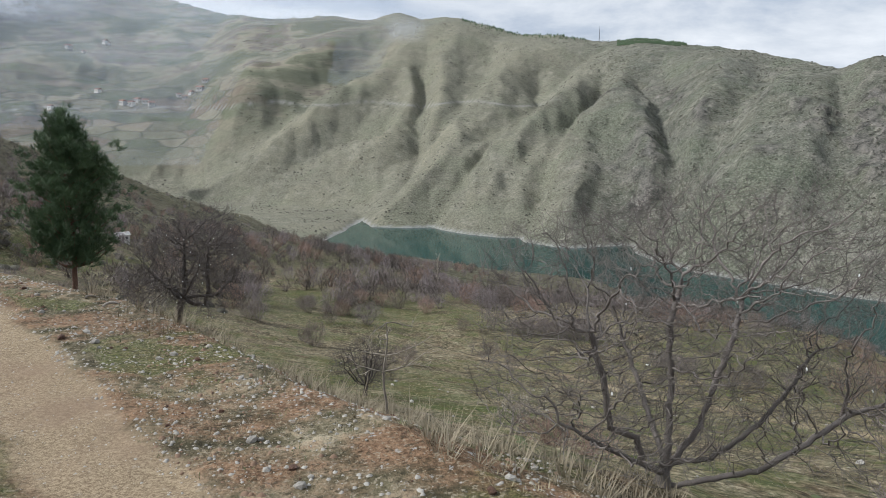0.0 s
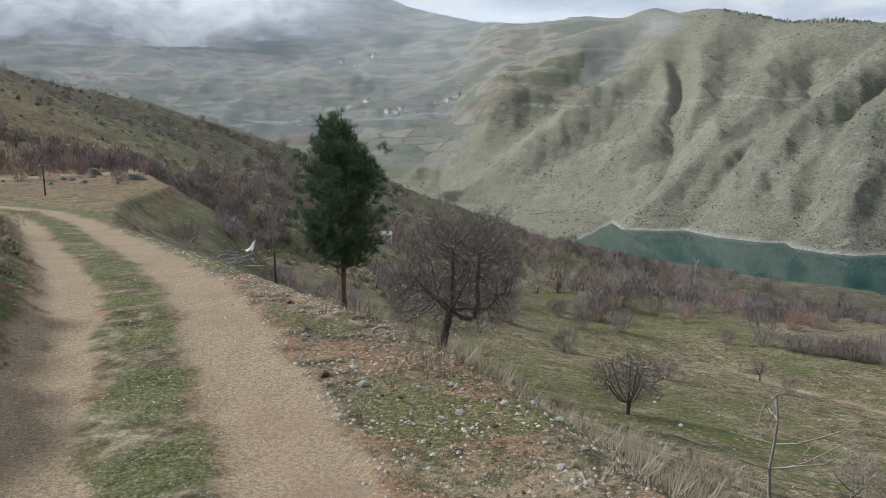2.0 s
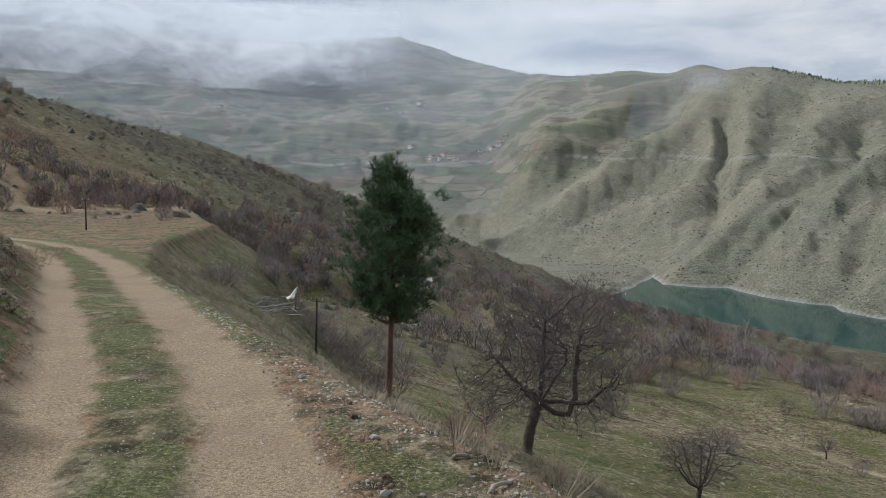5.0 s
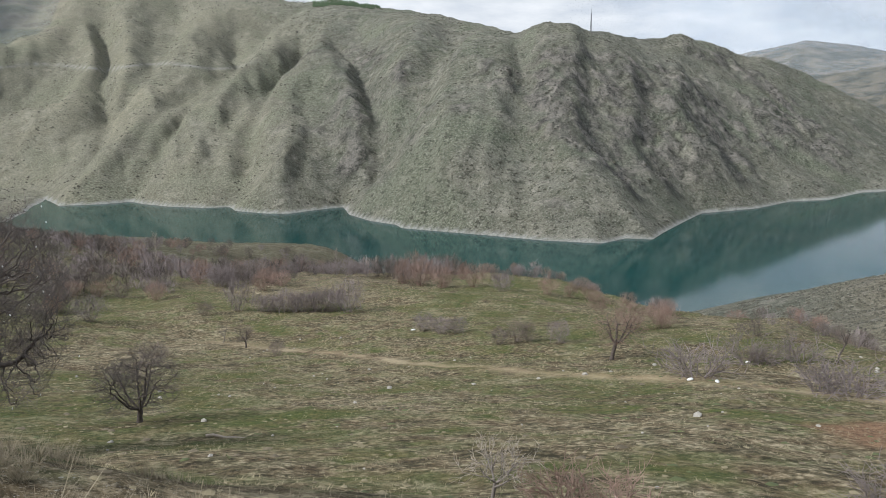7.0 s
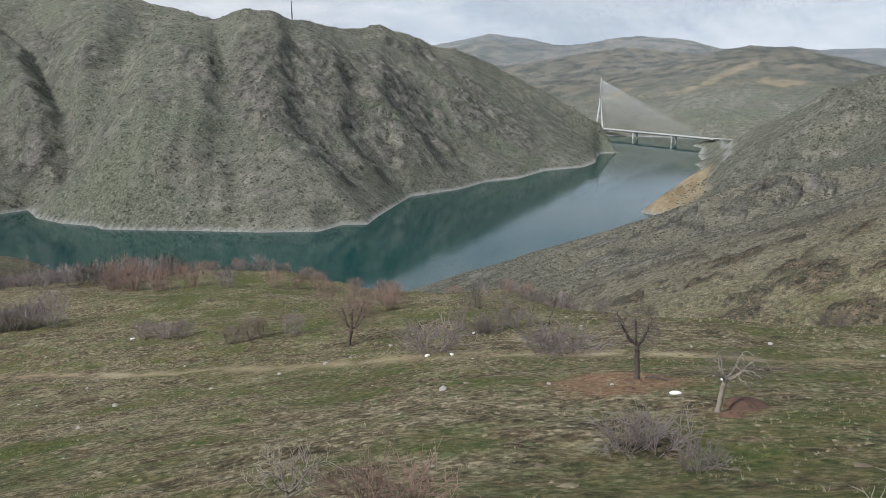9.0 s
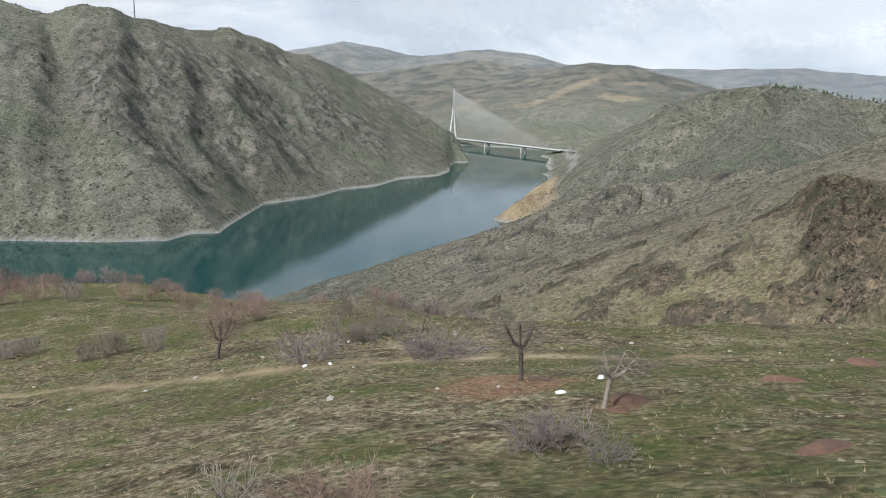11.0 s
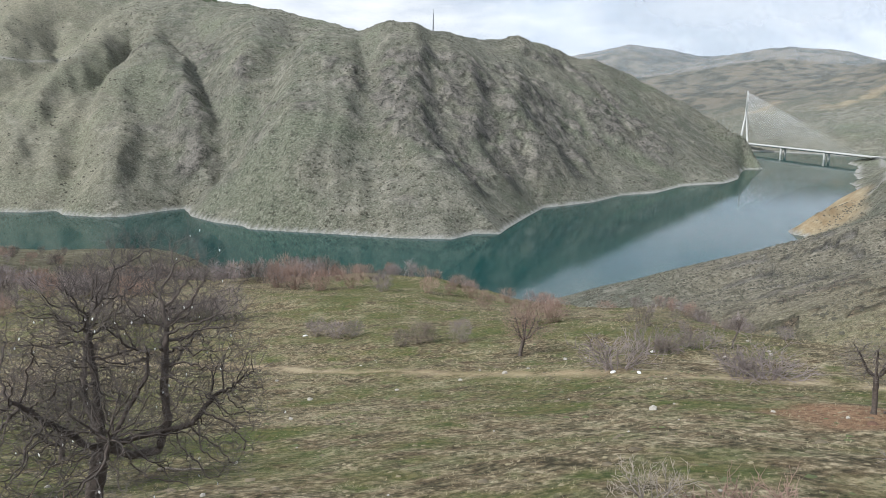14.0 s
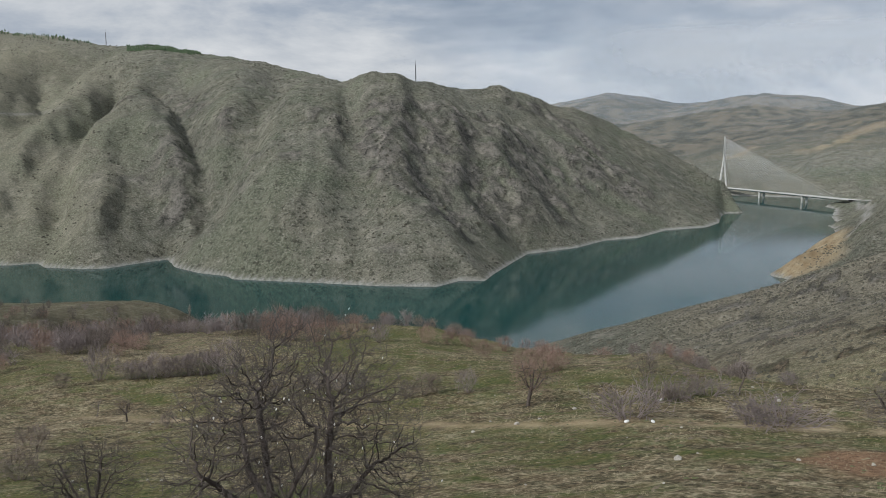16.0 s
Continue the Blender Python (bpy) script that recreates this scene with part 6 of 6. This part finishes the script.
# ---------------------------------------------------------------- cloud bank on the far mountain, haze sheets over the valleys
def vapour(name, low, high, most, tone, share=0.2):
    """Thin bright vapour, torn by two sizes of noise."""
    m = bpy.data.materials.new(name)
    m.use_nodes = True
    n = Nodes(m.node_tree)
    flat = n.add("ShaderNodeCombineXYZ", X=n.attr("across"), Y=n.math("MULTIPLY", n.attr("aloft"), 1.0)).outputs[0]
    puff = n.noise(flat, 0.0022, 8, 0.62, 0.6)
    wisp = n.noise(flat, 0.009, 6, 0.62, 0.4)
    thick = n.math("ADD", n.math("ADD", n.math("MULTIPLY", puff, 0.75), n.math("MULTIPLY", wisp, 0.25)), n.attr("body"))
    cover = n.math("MULTIPLY", n.span(thick, low, high, 0.0, most), n.attr("rim"))
    white = n.add("ShaderNodeBsdfDiffuse", Color=rgb(*tone))
    glow = n.add("ShaderNodeBsdfTranslucent", Color=rgb(*tone))
    clear = n.add("ShaderNodeBsdfTransparent")
    lit = n.add("ShaderNodeMixShader", i0=share, i1=white.outputs[0], i2=glow.outputs[0])
    both = n.add("ShaderNodeMixShader", i0=cover, i1=clear.outputs[0], i2=lit.outputs[0])
    n.add("ShaderNodeOutputMaterial", Surface=both.outputs[0])
    return m


def vapour_layer(r, az, z, mat, rise, seed, parent, lean=1.2, foot=0.0):
    """A bowed layer that leans back; rise: where along its height the vapour thickens."""
    k, h = 60, 16
    i, j = np.meshgrid(np.arange(k + 1), np.arange(h + 1), indexing="ij")
    s, t = i / k, j / h
    a = np.radians(az[0] + (az[1] - az[0]) * s)
    d = r + lean * (z[1] - z[0]) * t + fbm(s * 9, t * 3, 1.0, 3, seed) * 40 * min(1.0, radians(az[1] - az[0]) * r / 2000) ** 2
    co = np.stack([d * np.sin(a), d * np.cos(a), z[0] + (z[1] - z[0]) * t], -1).reshape(-1, 3)
    q = (np.arange(k)[:, None] * (h + 1) + np.arange(h)[None, :]).ravel()
    mesh = fast_mesh("layer", co, np.stack([q, q + h + 1, q + h + 2, q + 1], 1), mat)
    rim = smooth(np.minimum(s, 1 - s) / 0.12, 0, 1) * smooth((1 - t) / 0.2, 0, 1)
    if foot:
        rim = smooth(s / 0.4, 0, 1) * smooth((1 - s) / 0.4, 0, 1) * smooth(t / foot, 0, 1) * smooth((1 - t) / foot, 0, 1)
    for name, value in (("rim", rim), ("body", rise[2] * smooth(t, rise[0], rise[1]) + 0 * s), ("across", a * r + 700 * seed), ("aloft", z[0] + (z[1] - z[0]) * t)):
        layer = mesh.attributes.new(name, "FLOAT", "POINT")
        layer.data.foreach_set("value", value.ravel().astype(np.float32))
    mesh.polygons.foreach_set("use_smooth", np.ones(len(mesh.polygons), bool))
    return part("layer", mesh, parent)


CLOUD = vapour("cloud", 0.48, 0.80, 0.92, (0.93, 0.94, 0.96), 0.2)
# see-through bluish tints that imitate the haze of distance
HAZE = vapour("mist", 0.05, 0.62, 0.10, (0.80, 0.88, 1.0))
HAZE_THIN = vapour("thin_haze", 0.05, 0.62, 0.032, (0.80, 0.88, 0.98))
bank = new("cloud_bank")
for k_, (r_, edge_) in enumerate(((2900, -22.0), (3050, -27.0))):
    vapour_layer(r_, (-82, edge_), (450 + 40 * k_, 1120), CLOUD, (0.0, 0.62, 0.30), 31 + k_, bank, 2.4)
tagged(bank, "low pale cloud bank resting on the mountain top", "cloud")
wisp_ = new("cloud_wisp")
vapour_layer(1750, (-4.8, -0.8), (318, 402), vapour("wisp", 0.40, 0.72, 0.6, (0.93, 0.94, 0.96)), (0.0, 0.3, 0.05), 41, wisp_, 0.4, 0.45)
tagged(wisp_, "small torn wisp of cloud under a summit", "cloud")
# bowed sheets added in front of far slopes to pale them like haze
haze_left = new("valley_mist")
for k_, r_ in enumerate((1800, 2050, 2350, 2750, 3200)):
    vapour_layer(r_, (-95, 4 - 3 * k_), (60, 1300), HAZE, (0.0, 0.5, 0.06), 51 + k_, haze_left)
tagged(haze_left, "thin bluish sheets added as distance haze over the far valley", "mist", kind="stuff")
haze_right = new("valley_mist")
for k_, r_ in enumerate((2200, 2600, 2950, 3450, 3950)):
    vapour_layer(r_, (30, 125), (-5, 700), HAZE if k_ > 2 else HAZE_THIN, (0.0, 0.5, 0.06), 61 + k_, haze_right, 0.35)
bank_right = new("cloud_bank")
vapour_layer(3700, (40, 125), (310, 760), vapour("grey_cloud", 0.52, 0.74, 0.7, (0.40, 0.42, 0.45), 0.2), (0.0, 0.5, 0.24), 71, bank_right, 1.6)
tagged(bank_right, "low pale cloud resting on the far hilltops", "cloud")
tagged(haze_right, "thin bluish sheets added as distance haze before far hills beyond the bridge", "mist", kind="stuff")


# ---------------------------------------------------------------- stones
def stone_mesh(seed, mat, flat=0.65):
    rng = random.Random(seed)
    bm = bmesh.new()
    bmesh.ops.create_icosphere(bm, subdivisions=1, radius=1)
    for v in bm.verts:
        v.co *= rng.uniform(0.72, 1.18)
        v.co.z *= flat
    mesh = bpy.data.meshes.new("stone")
    bm.to_mesh(mesh)
    bm.free()
    mesh.materials.append(mat)
    return mesh


PEBBLES = [stone_mesh(900 + i, STONE) for i in range(5)] + [stone_mesh(910 + i, EARTH) for i in range(2)]


def outcrop_mesh(seed):
    """A broken block of bank rock with ledges and cracks."""
    rng = random.Random(seed)
    bm = bmesh.new()
    bmesh.ops.create_icosphere(bm, subdivisions=2, radius=1)
    off = Vector((seed * 3.1, seed * 1.7, 0))
    for v in bm.verts:
        c = v.co.copy()
        step = round((c.z + 0.25 * noise.noise(c * 1.5 + off)) * 3) / 3
        k = 1 + 0.28 * noise.noise(c * 1.3 + off) + 0.16 * noise.noise(c * 3.7 + off) + 0.08 * noise.noise(c * 8 + off)
        v.co = Vector((c.x * k, c.y * k, (0.55 * c.z + 0.45 * step) * k * 0.8))
    mesh = bpy.data.meshes.new("stone")
    bm.to_mesh(mesh)
    bm.free()
    mesh.materials.append(ROCK_MOSSY)
    return mesh


def mossy_rock():
    m, n, s = material("mossy_rock")
    at = n.add("ShaderNodeTexCoord").outputs["Object"]
    lie = n.add("ShaderNodeNewGeometry")
    grain = n.noise(at, 5.0, 8, 0.7, 0.4)
    col = n.ramp(grain, [(0.40, (0.060, 0.046, 0.032)), (0.48, (0.24, 0.19, 0.125)), (0.58, (0.50, 0.42, 0.30))])
    up = n.add("ShaderNodeSeparateXYZ", Vector=lie.outputs["Normal"]).outputs[2]
    moss = n.span(n.math("ADD", n.math("MULTIPLY", up, 0.22), n.noise(at, 2.2, 5, 0.65)), 0.62, 0.74)
    col = n.mix(moss, col, n.mix(n.span(grain, 0.4, 0.6), rgb(0.085, 0.090, 0.022), rgb(0.24, 0.225, 0.07)))
    n.put(s.inputs["Base Color"], col)
    s.inputs["Roughness"].default_value = 0.95
    bump(n, s, grain, 0.9, 0.08)
    return m


ROCK_MOSSY = mossy_rock()
rocks = [outcrop_mesh(920 + i) for i in range(5)]


def strew(name, count, u_range, w_range, sizes, forms, seed, clump, least):
    rng = np.random.RandomState(seed)
    u, w = rng.uniform(*u_range, count * 5), rng.uniform(*w_range, count * 5)
    v = w + shoulder(u)
    keep = fbm(u, v, clump, 3, seed) > least
    u, v = u[keep][:count], v[keep][:count]
    x, y = UX * u + VX * v, UY * u + VY * v
    z = land(x, y)[0]
    for a, b, c in zip(x, y, z):
        ob = new(name, forms[rng.randint(len(forms))])
        s = sizes[0] + (sizes[1] - sizes[0]) * rng.random_sample() ** 2.5
        ob.parent = land_ob
        ob.matrix_basis = pose(a, b, c + s * 0.15, *rng.uniform(-20, 20, 2), rng.uniform(0, 360)) @ Matrix.Diagonal((s, s * rng.uniform(0.6, 1), s, 1))


strew("stone", 295, (-1, 18), (1.4, 3.4), (0.012, 0.06), PEBBLES, 31, 1.4, -0.1)
strew("meadow_stone", 120, (-30, 60), (10, 60), (0.06, 0.22), PEBBLES[:5], 32, 8, 0.0)
strew("bank_rock", 200, (2, 30), (-3.4, -1.5), (0.05, 0.26), rocks, 33, 1.6, -0.1)
strew("bank_rock", 95, (4.5, 14), (-3.1, -1.7), (0.14, 0.42), rocks, 34, 1.2, -0.15)


# ---------------------------------------------------------------- things by the road and in the meadow
def box(bm, sx, sy, sz, m=None):
    out = bmesh.ops.create_cube(bm, size=1)["verts"]
    bmesh.ops.scale(bm, vec=(sx, sy, sz), verts=out)
    if m is not None:
        bmesh.ops.transform(bm, matrix=m, verts=out)
    return out


def solid(name, bm, mat, parent=None, label="", bevel=0.0):
    if bevel:
        bmesh.ops.bevel(bm, geom=list(bm.edges), offset=bevel, segments=1, affect="EDGES")
    mesh = bpy.data.meshes.new(name)
    bm.to_mesh(mesh)
    bm.free()
    mesh.materials.append(mat)
    ob = new(name, mesh)
    if parent is not None:
        ob.parent = parent
    return tagged(ob, label) if label else ob


def rod(name, mat, parent, a, b, r, sides=8, tip=None):
    return part(name, mesh_of(name, *tubes([[(Vector(a), r), (Vector(b), r if tip is None else tip)]], sides), mat), parent)


def utility_pole(height, lean, steel=False):
    base = new("utility_pole")
    top = (lean[0], lean[1], height)
    rod("post", STEEL if steel else BARK_DARK, base, (0, 0, -0.4), top, 0.06, 8, 0.045)
    rod("crossbar", STEEL if steel else BARK_DARK, base, (top[0] - 0.35, top[1], height - 0.12), (top[0] + 0.35, top[1], height - 0.12), 0.03, 6)
    for s in (-0.3, 0.3):
        rod("insulator", WHITEWASH, base, (top[0] + s, top[1], height - 0.1), (top[0] + s, top[1], height + 0.03), 0.028, 6)
    return base


tagged(place(utility_pole(2.8, (0.05, 0.0)), -21.6, 36.6), "thin dark wooden pole beside the scrap pile", "pole", "roadside poles")
tagged(place(utility_pole(2.2, (0.0, 0.0)), -46.2, 46.6), "short dark pole by the road's bend", "pole", "roadside poles")


def scrap_pile():
    rng = random.Random(3)
    base = new("scrap_pile")
    for i in range(80):
        bm = bmesh.new()
        l = rng.uniform(0.3, 1.1)
        m = pose(rng.gauss(0, 1.15), rng.gauss(0, 0.7), 0.06 + 0.6 * rng.random() ** 1.5, rng.uniform(-10, 10), rng.uniform(-14, 14), rng.gauss(20, 45))
        box(bm, l, rng.uniform(0.03, 0.08), rng.uniform(0.02, 0.05), m)
        solid("plank", bm, TIMBER, base)
    # a torn sheet hung over a stake
    rod("stake", TIMBER, base, (1.5, 0.1, -0.1), (1.62, 0.1, 1.25), 0.035)
    verts, faces, n = [], [], 7
    for i in range(n):
        for j in range(n):
            s, t = i / (n - 1), j / (n - 1)
            verts.append(Vector((1.62 - 0.40 * t * (0.5 + s) + 0.05 * math.sin(9 * s), 0.1 + (s - 0.5) * 0.45 * t, 1.22 - 0.55 * t - 0.06 * math.sin(7 * s + 3 * t))))
    for i in range(n - 1):
        for j in range(n - 1):
            a = i * n + j
            faces.append((a, a + 1, a + n + 1, a + n))
    sheet = part("sheet", mesh_of("sheet", verts, faces, WHITEWASH), base, "torn whitish plastic sheet")
    thick = sheet.modifiers.new("thickness", "SOLIDIFY")
    thick.thickness = 0.01
    return base


tagged(place(scrap_pile(), -24.2, 36.2, 30, 0.95), "heap of weathered planks and a torn white sheet", "scrap")


def crooked_log(name, x, y, length, radius, turn, label, mat=BARK_DARK):
    line = [(Vector((length * (i / 6 - 0.5), 0.04 * length * math.sin(i * 1.7), radius * 0.7 + 0.02 * math.sin(i))), radius * (1 - 0.08 * i)) for i in range(7)]
    ob = new(name, mesh_of(name, *tubes([line], 8), mat))
    tagged(place(ob, x, y, turn), label, "log")


crooked_log("log", 20.9, 20.9, 1.9, 0.045, -60, "dark dead branch lying on bare soil")
crooked_log("log", -4.1, 9.45, 0.42, 0.018, 75, "pale weathered stick of wood on the verge", BARK_PALE)
crooked_log("log", -4.5, 9.8, 0.25, 0.016, 40, "pale broken stick on the verge", BARK_PALE)
crooked_log("log", -1.0, 33.0, 1.6, 0.06, -30, "bleached log in the meadow", BARK_PALE)


def sack(x, y, turn, size, label):
    bm = bmesh.new()
    bmesh.ops.create_uvsphere(bm, u_segments=14, v_segments=9, radius=1)
    for v in bm.verts:
        k = 1 + 0.14 * noise.noise(v.co * 2.3 + Vector((x, y, 0)))
        v.co = Vector((v.co.x * 0.5 * k, v.co.y * 0.27 * k, max(v.co.z, -0.6) * 0.17 * k + 0.1))
    ob = solid("sack", bm, SACK)
    ob.data.polygons.foreach_set("use_smooth", np.ones(len(ob.data.polygons), bool))
    tagged(place(ob, x, y, turn, size), label, "sack", "white sacks")


sack(22.0, 19.4, 20, 0.5, "white plastic sack lying under the trees")
sack(18.1, 19.1, -40, 0.42, "crumpled white sack lying on the grass")
sack(24.0, 38.2, 10, 0.45, "white rag caught in a shrub")
sack(24.8, 37.0, 60, 0.4, "small white rag lying on the grass")
sack(20.6, 74.6, 0, 0.5, "pale boulder-like bag at the hedge")
sack(32.2, 42.6, 0, 0.4, "white rag hanging low in a shrub")


def earth_heap(x, y, wide, high, seed, label):
    rng, n, k = random.Random(seed), 18, 6
    verts, faces = [Vector((0, 0, high))], []
    for i in range(1, k + 1):
        for j in range(n):
            a = 2 * math.pi * j / n
            r = wide * i / k * (1 + 0.25 * noise.noise(Vector((math.cos(a) * 1.7, math.sin(a) * 1.7, seed))))
            verts.append(Vector((r * math.cos(a), r * 0.62 * math.sin(a), high * (1 - (i / k) ** 1.4) * (1 + 0.3 * rng.uniform(-1, 1)) - (0.08 if i == k else 0))))
    for j in range(n):
        faces.append((0, 1 + j, 1 + (j + 1) % n))
        for i in range(k - 1):
            a, b = 1 + i * n + j, 1 + i * n + (j + 1) % n
            faces.append((a, a + n, b + n, b))
    ob = new("dug_soil", mesh_of("dug_soil", verts, faces, EARTH))
    tagged(place(ob, x, y, seed * 40), label, "earth", "dug earth")


earth_heap(16.9, 16.0, 1.0, 0.14, 1, "dark freshly dug soil round a tree")
earth_heap(15.4, 15.7, 0.45, 0.12, 2, "small heap of dark dug soil")
earth_heap(25.8, 13.5, 1.1, 0.12, 3, "reddish dug soil in the meadow")
earth_heap(11.0, 9.6, 0.8, 0.10, 4, "reddish dug soil in the meadow")
earth_heap(35.9, 12.1, 1.3, 0.14, 5, "reddish dug soil in the meadow")
earth_heap(18.4, 21.0, 0.28, 0.10, 6, "clod of dark soil on bare ground")


# ---------------------------------------------------------------- sheds and the far village
def house(wide, deep, high, roof_mat, wall_mat, door=True):
    base = new("house")
    bm = bmesh.new()
    box(bm, wide, deep, high + 2, Matrix.Translation((0, 0, high / 2 - 1)))
    wall = solid("wall", bm, wall_mat, base)
    bm = bmesh.new()
    over = 0.06 * wide
    x, y, r = wide / 2 + over, deep / 2 + over, high + 0.28 * deep
    rows = [(-x, -y, high), (x, -y, high), (x, y, high), (-x, y, high), (-x, 0, r), (x, 0, r)]
    lift = 0.04 * deep
    low = [bm.verts.new(p) for p in rows]
    hi = [bm.verts.new((p[0], p[1], p[2] + lift)) for p in rows]
    for a, b, c, d in ((0, 1, 5, 4), (3, 2, 5, 4)):
        bm.faces.new([hi[i] for i in (a, b, c, d)])
        bm.faces.new([low[i] for i in (d, c, b, a)])
    for a, b in ((0, 1), (1, 5), (5, 2), (2, 3), (3, 4), (4, 0)):
        bm.faces.new((low[a], low[b], hi[b], hi[a]))
    bm.faces.new((low[0], low[4], low[3]))
    bm.faces.new((low[1], low[2], low[5]))
    solid("roof", bm, roof_mat, base)
    for k in range(2):
        bm = bmesh.new()
        box(bm, wide * 0.13, 0.1, high * 0.36, Matrix.Translation((wide * (0.28 if k else -0.28), -deep / 2 - 0.02, high * 0.58)))
        solid("window", bm, DARK_WINDOW, base)
    if door:
        bm = bmesh.new()
        box(bm, wide * 0.12, 0.1, high * 0.72, Matrix.Translation((0, -deep / 2 - 0.02, high * 0.36)))
        solid("door", bm, TIMBER, base)
    return base


shed = house(3.0, 2.2, 1.3, ROOF_GREY, WHITEWASH)
tagged(place(shed, -70.5, 168.0, 35), "small shed with a pale sheet roof among thickets", "shed")
model = house(11, 8, 5.5, ROOF_RED, WHITEWASH)
tagged(model, "small pale house in a far terraced village", "house", "village houses")
rng_v = random.Random(12)
yards = []
for az_, d_ in [(-18.2, 2330), (-18.6, 2345), (-17.8, 2326), (-17.2, 2310), (-20.4, 2262), (-20.8, 2275), (-21.3, 2300), (-21.7, 2280), (-22.2, 2290), (-23.7, 2371), (-16.8, 2320), (-24.4, 2779), (-23.1, 2932), (-22.9, 2950), (-25.3, 2790), (-27.0, 3448), (-26.6, 2260), (-37.2, 2734)]:
    yards.append((d_ * math.sin(radians(az_)), d_ * math.cos(radians(az_))))
for i, ((x_, y_), z_) in enumerate(zip(yards, grounds(yards))):
    m_ = pose(x_, y_, z_, 0, 0, rng_v.uniform(-40, 60)) @ Matrix.Scale(rng_v.uniform(0.9, 1.4), 4)
    if i == 0:
        model.matrix_basis = m_
    else:
        copy_thing(model, m_)


def ruin():
    base = new("ruined_hut")
    rng = random.Random(8)
    for x, y, sx, sy in ((0, -1.6, 5, 0.5), (0, 1.6, 5, 0.5), (-2.3, 0, 0.5, 2.7), (2.3, 0, 0.5, 2.7)):
        bm = bmesh.new()
        box(bm, sx, sy, 1.8, Matrix.Translation((x, y, 0.1)))
        bmesh.ops.subdivide_edges(bm, edges=list(bm.edges), cuts=3, use_grid_fill=True)
        for v in bm.verts:
            v.co += Vector((rng.gauss(0, 0.06), rng.gauss(0, 0.06), rng.gauss(0, 0.12) if v.co.z > 0.5 else 0))
        solid("wall", bm, STONE, base)
    return base


tagged(place(ruin(), -43, 280, 20), "roofless ruined stone hut among thickets", "ruin")


# ---------------------------------------------------------------- masts on the crests
def mast(height):
    base = new("radio_mast")
    for k in range(3):
        a = 2.094 * k
        rod("leg", STEEL, base, (1.2 * math.cos(a), 1.2 * math.sin(a), -4), (0.3 * math.cos(a), 0.3 * math.sin(a), height), 0.28, 5)
    for i in range(9):
        t = i / 9
        r = 1.2 - 0.9 * t
        pts = [Vector((r * math.cos(2.094 * k), r * math.sin(2.094 * k), t * height)) for k in range(3)]
        part("brace", mesh_of("brace", *tubes([[(pts[k], 0.14), (pts[(k + 1) % 3] + Vector((0, 0, height / 9)), 0.14)] for k in range(3)], 3), STEEL), base)
    rod("aerial", STEEL, base, (0, 0, height), (0, 0, height + 6), 0.18, 5)
    return base


for az_, d_, h_ in ((10.95, 2052, 30), (31.65, 1266, 28)):
    tagged(place(mast(h_), d_ * math.sin(radians(az_)), d_ * math.cos(radians(az_))), "thin steel lattice mast on a mountain crest", "mast", "masts")


# ---------------------------------------------------------------- the cable-stayed bridge
def bridge():
    base = new("cable_stayed_bridge")
    tower, near_end, deck_z = Vector((1715, 1262, 0)), Vector((1593, 868, 0)), 17.0
    run = (near_end - tower)
    length = run.length
    way = run.normalized()
    side = Vector((-way.y, way.x, 0))
    m = Matrix(((way.x, side.x, 0, tower.x), (way.y, side.y, 0, tower.y), (0, 0, 1, 0), (0, 0, 0, 1)))
    base.matrix_basis = m
    # deck with bevelled edges and parapets, along +x
    bm = bmesh.new()
    prof = [(-11, 0.9), (-11, -0.4), (-5, -3.0), (5, -3.0), (11, -0.4), (11, 0.9), (10.6, 0.9), (10.6, 0), (-10.6, 0), (-10.6, 0.9)]
    xs = [-260, -130, 0, 110, 220, 330, length + 10]
    rows = [[bm.verts.new((x, y, deck_z + z)) for y, z in prof] for x in xs]
    for a, b in zip(rows, rows[1:]):
        for i in range(len(prof)):
            j = (i + 1) % len(prof)
            bm.faces.new((a[i], b[i], b[j], a[j]))
    bmesh.ops.recalc_face_normals(bm, faces=bm.faces)
    solid("deck", bm, CONCRETE, base)
    # tower: two legs that join below the stays
    for s in (-1, 1):
        line = [(Vector((0, s * 12, -20)), 3.0), (Vector((0, s * 11, deck_z)), 2.7), (Vector((0, s * 2.0, 80)), 2.1), (Vector((0, 0.8 * s, 100)), 2.0)]
        part("leg", mesh_of("leg", *tubes([line], 8), CONCRETE), base)
    part("mast", mesh_of("mast", *tubes([[(Vector((0, 0, 94)), 2.9), (Vector((0, 0, 147)), 1.9)]], 8), CONCRETE), base)
    rod("crossbeam", CONCRETE, base, (0, -14, deck_z - 4), (0, 14, deck_z - 4), 2.6, 8)
    for i in range(20):
        t = (i + 1) / 20
        x = 24 + t * (length - 60)
        top = 100 + 44 * t
        for s in (-1, 1):
            rod("stay", CABLE, base, (x, s * 10.2, deck_z + 0.5), (0, s * 0.8, top), 0.13, 4)
    for x in (0.36 * length, 0.70 * length):
        for s in (-1, 1):
            rod("pier", CONCRETE, base, (x, s * 6, -20), (x, s * 6, deck_z - 2.5), 2.6, 10)
        rod("pier_cap", CONCRETE, base, (x, -9, deck_z - 3.4), (x, 9, deck_z - 3.4), 1.6, 8)
    return tagged(base, "pale cable-stayed bridge with one tall tower over the lake", "bridge")


bridge()
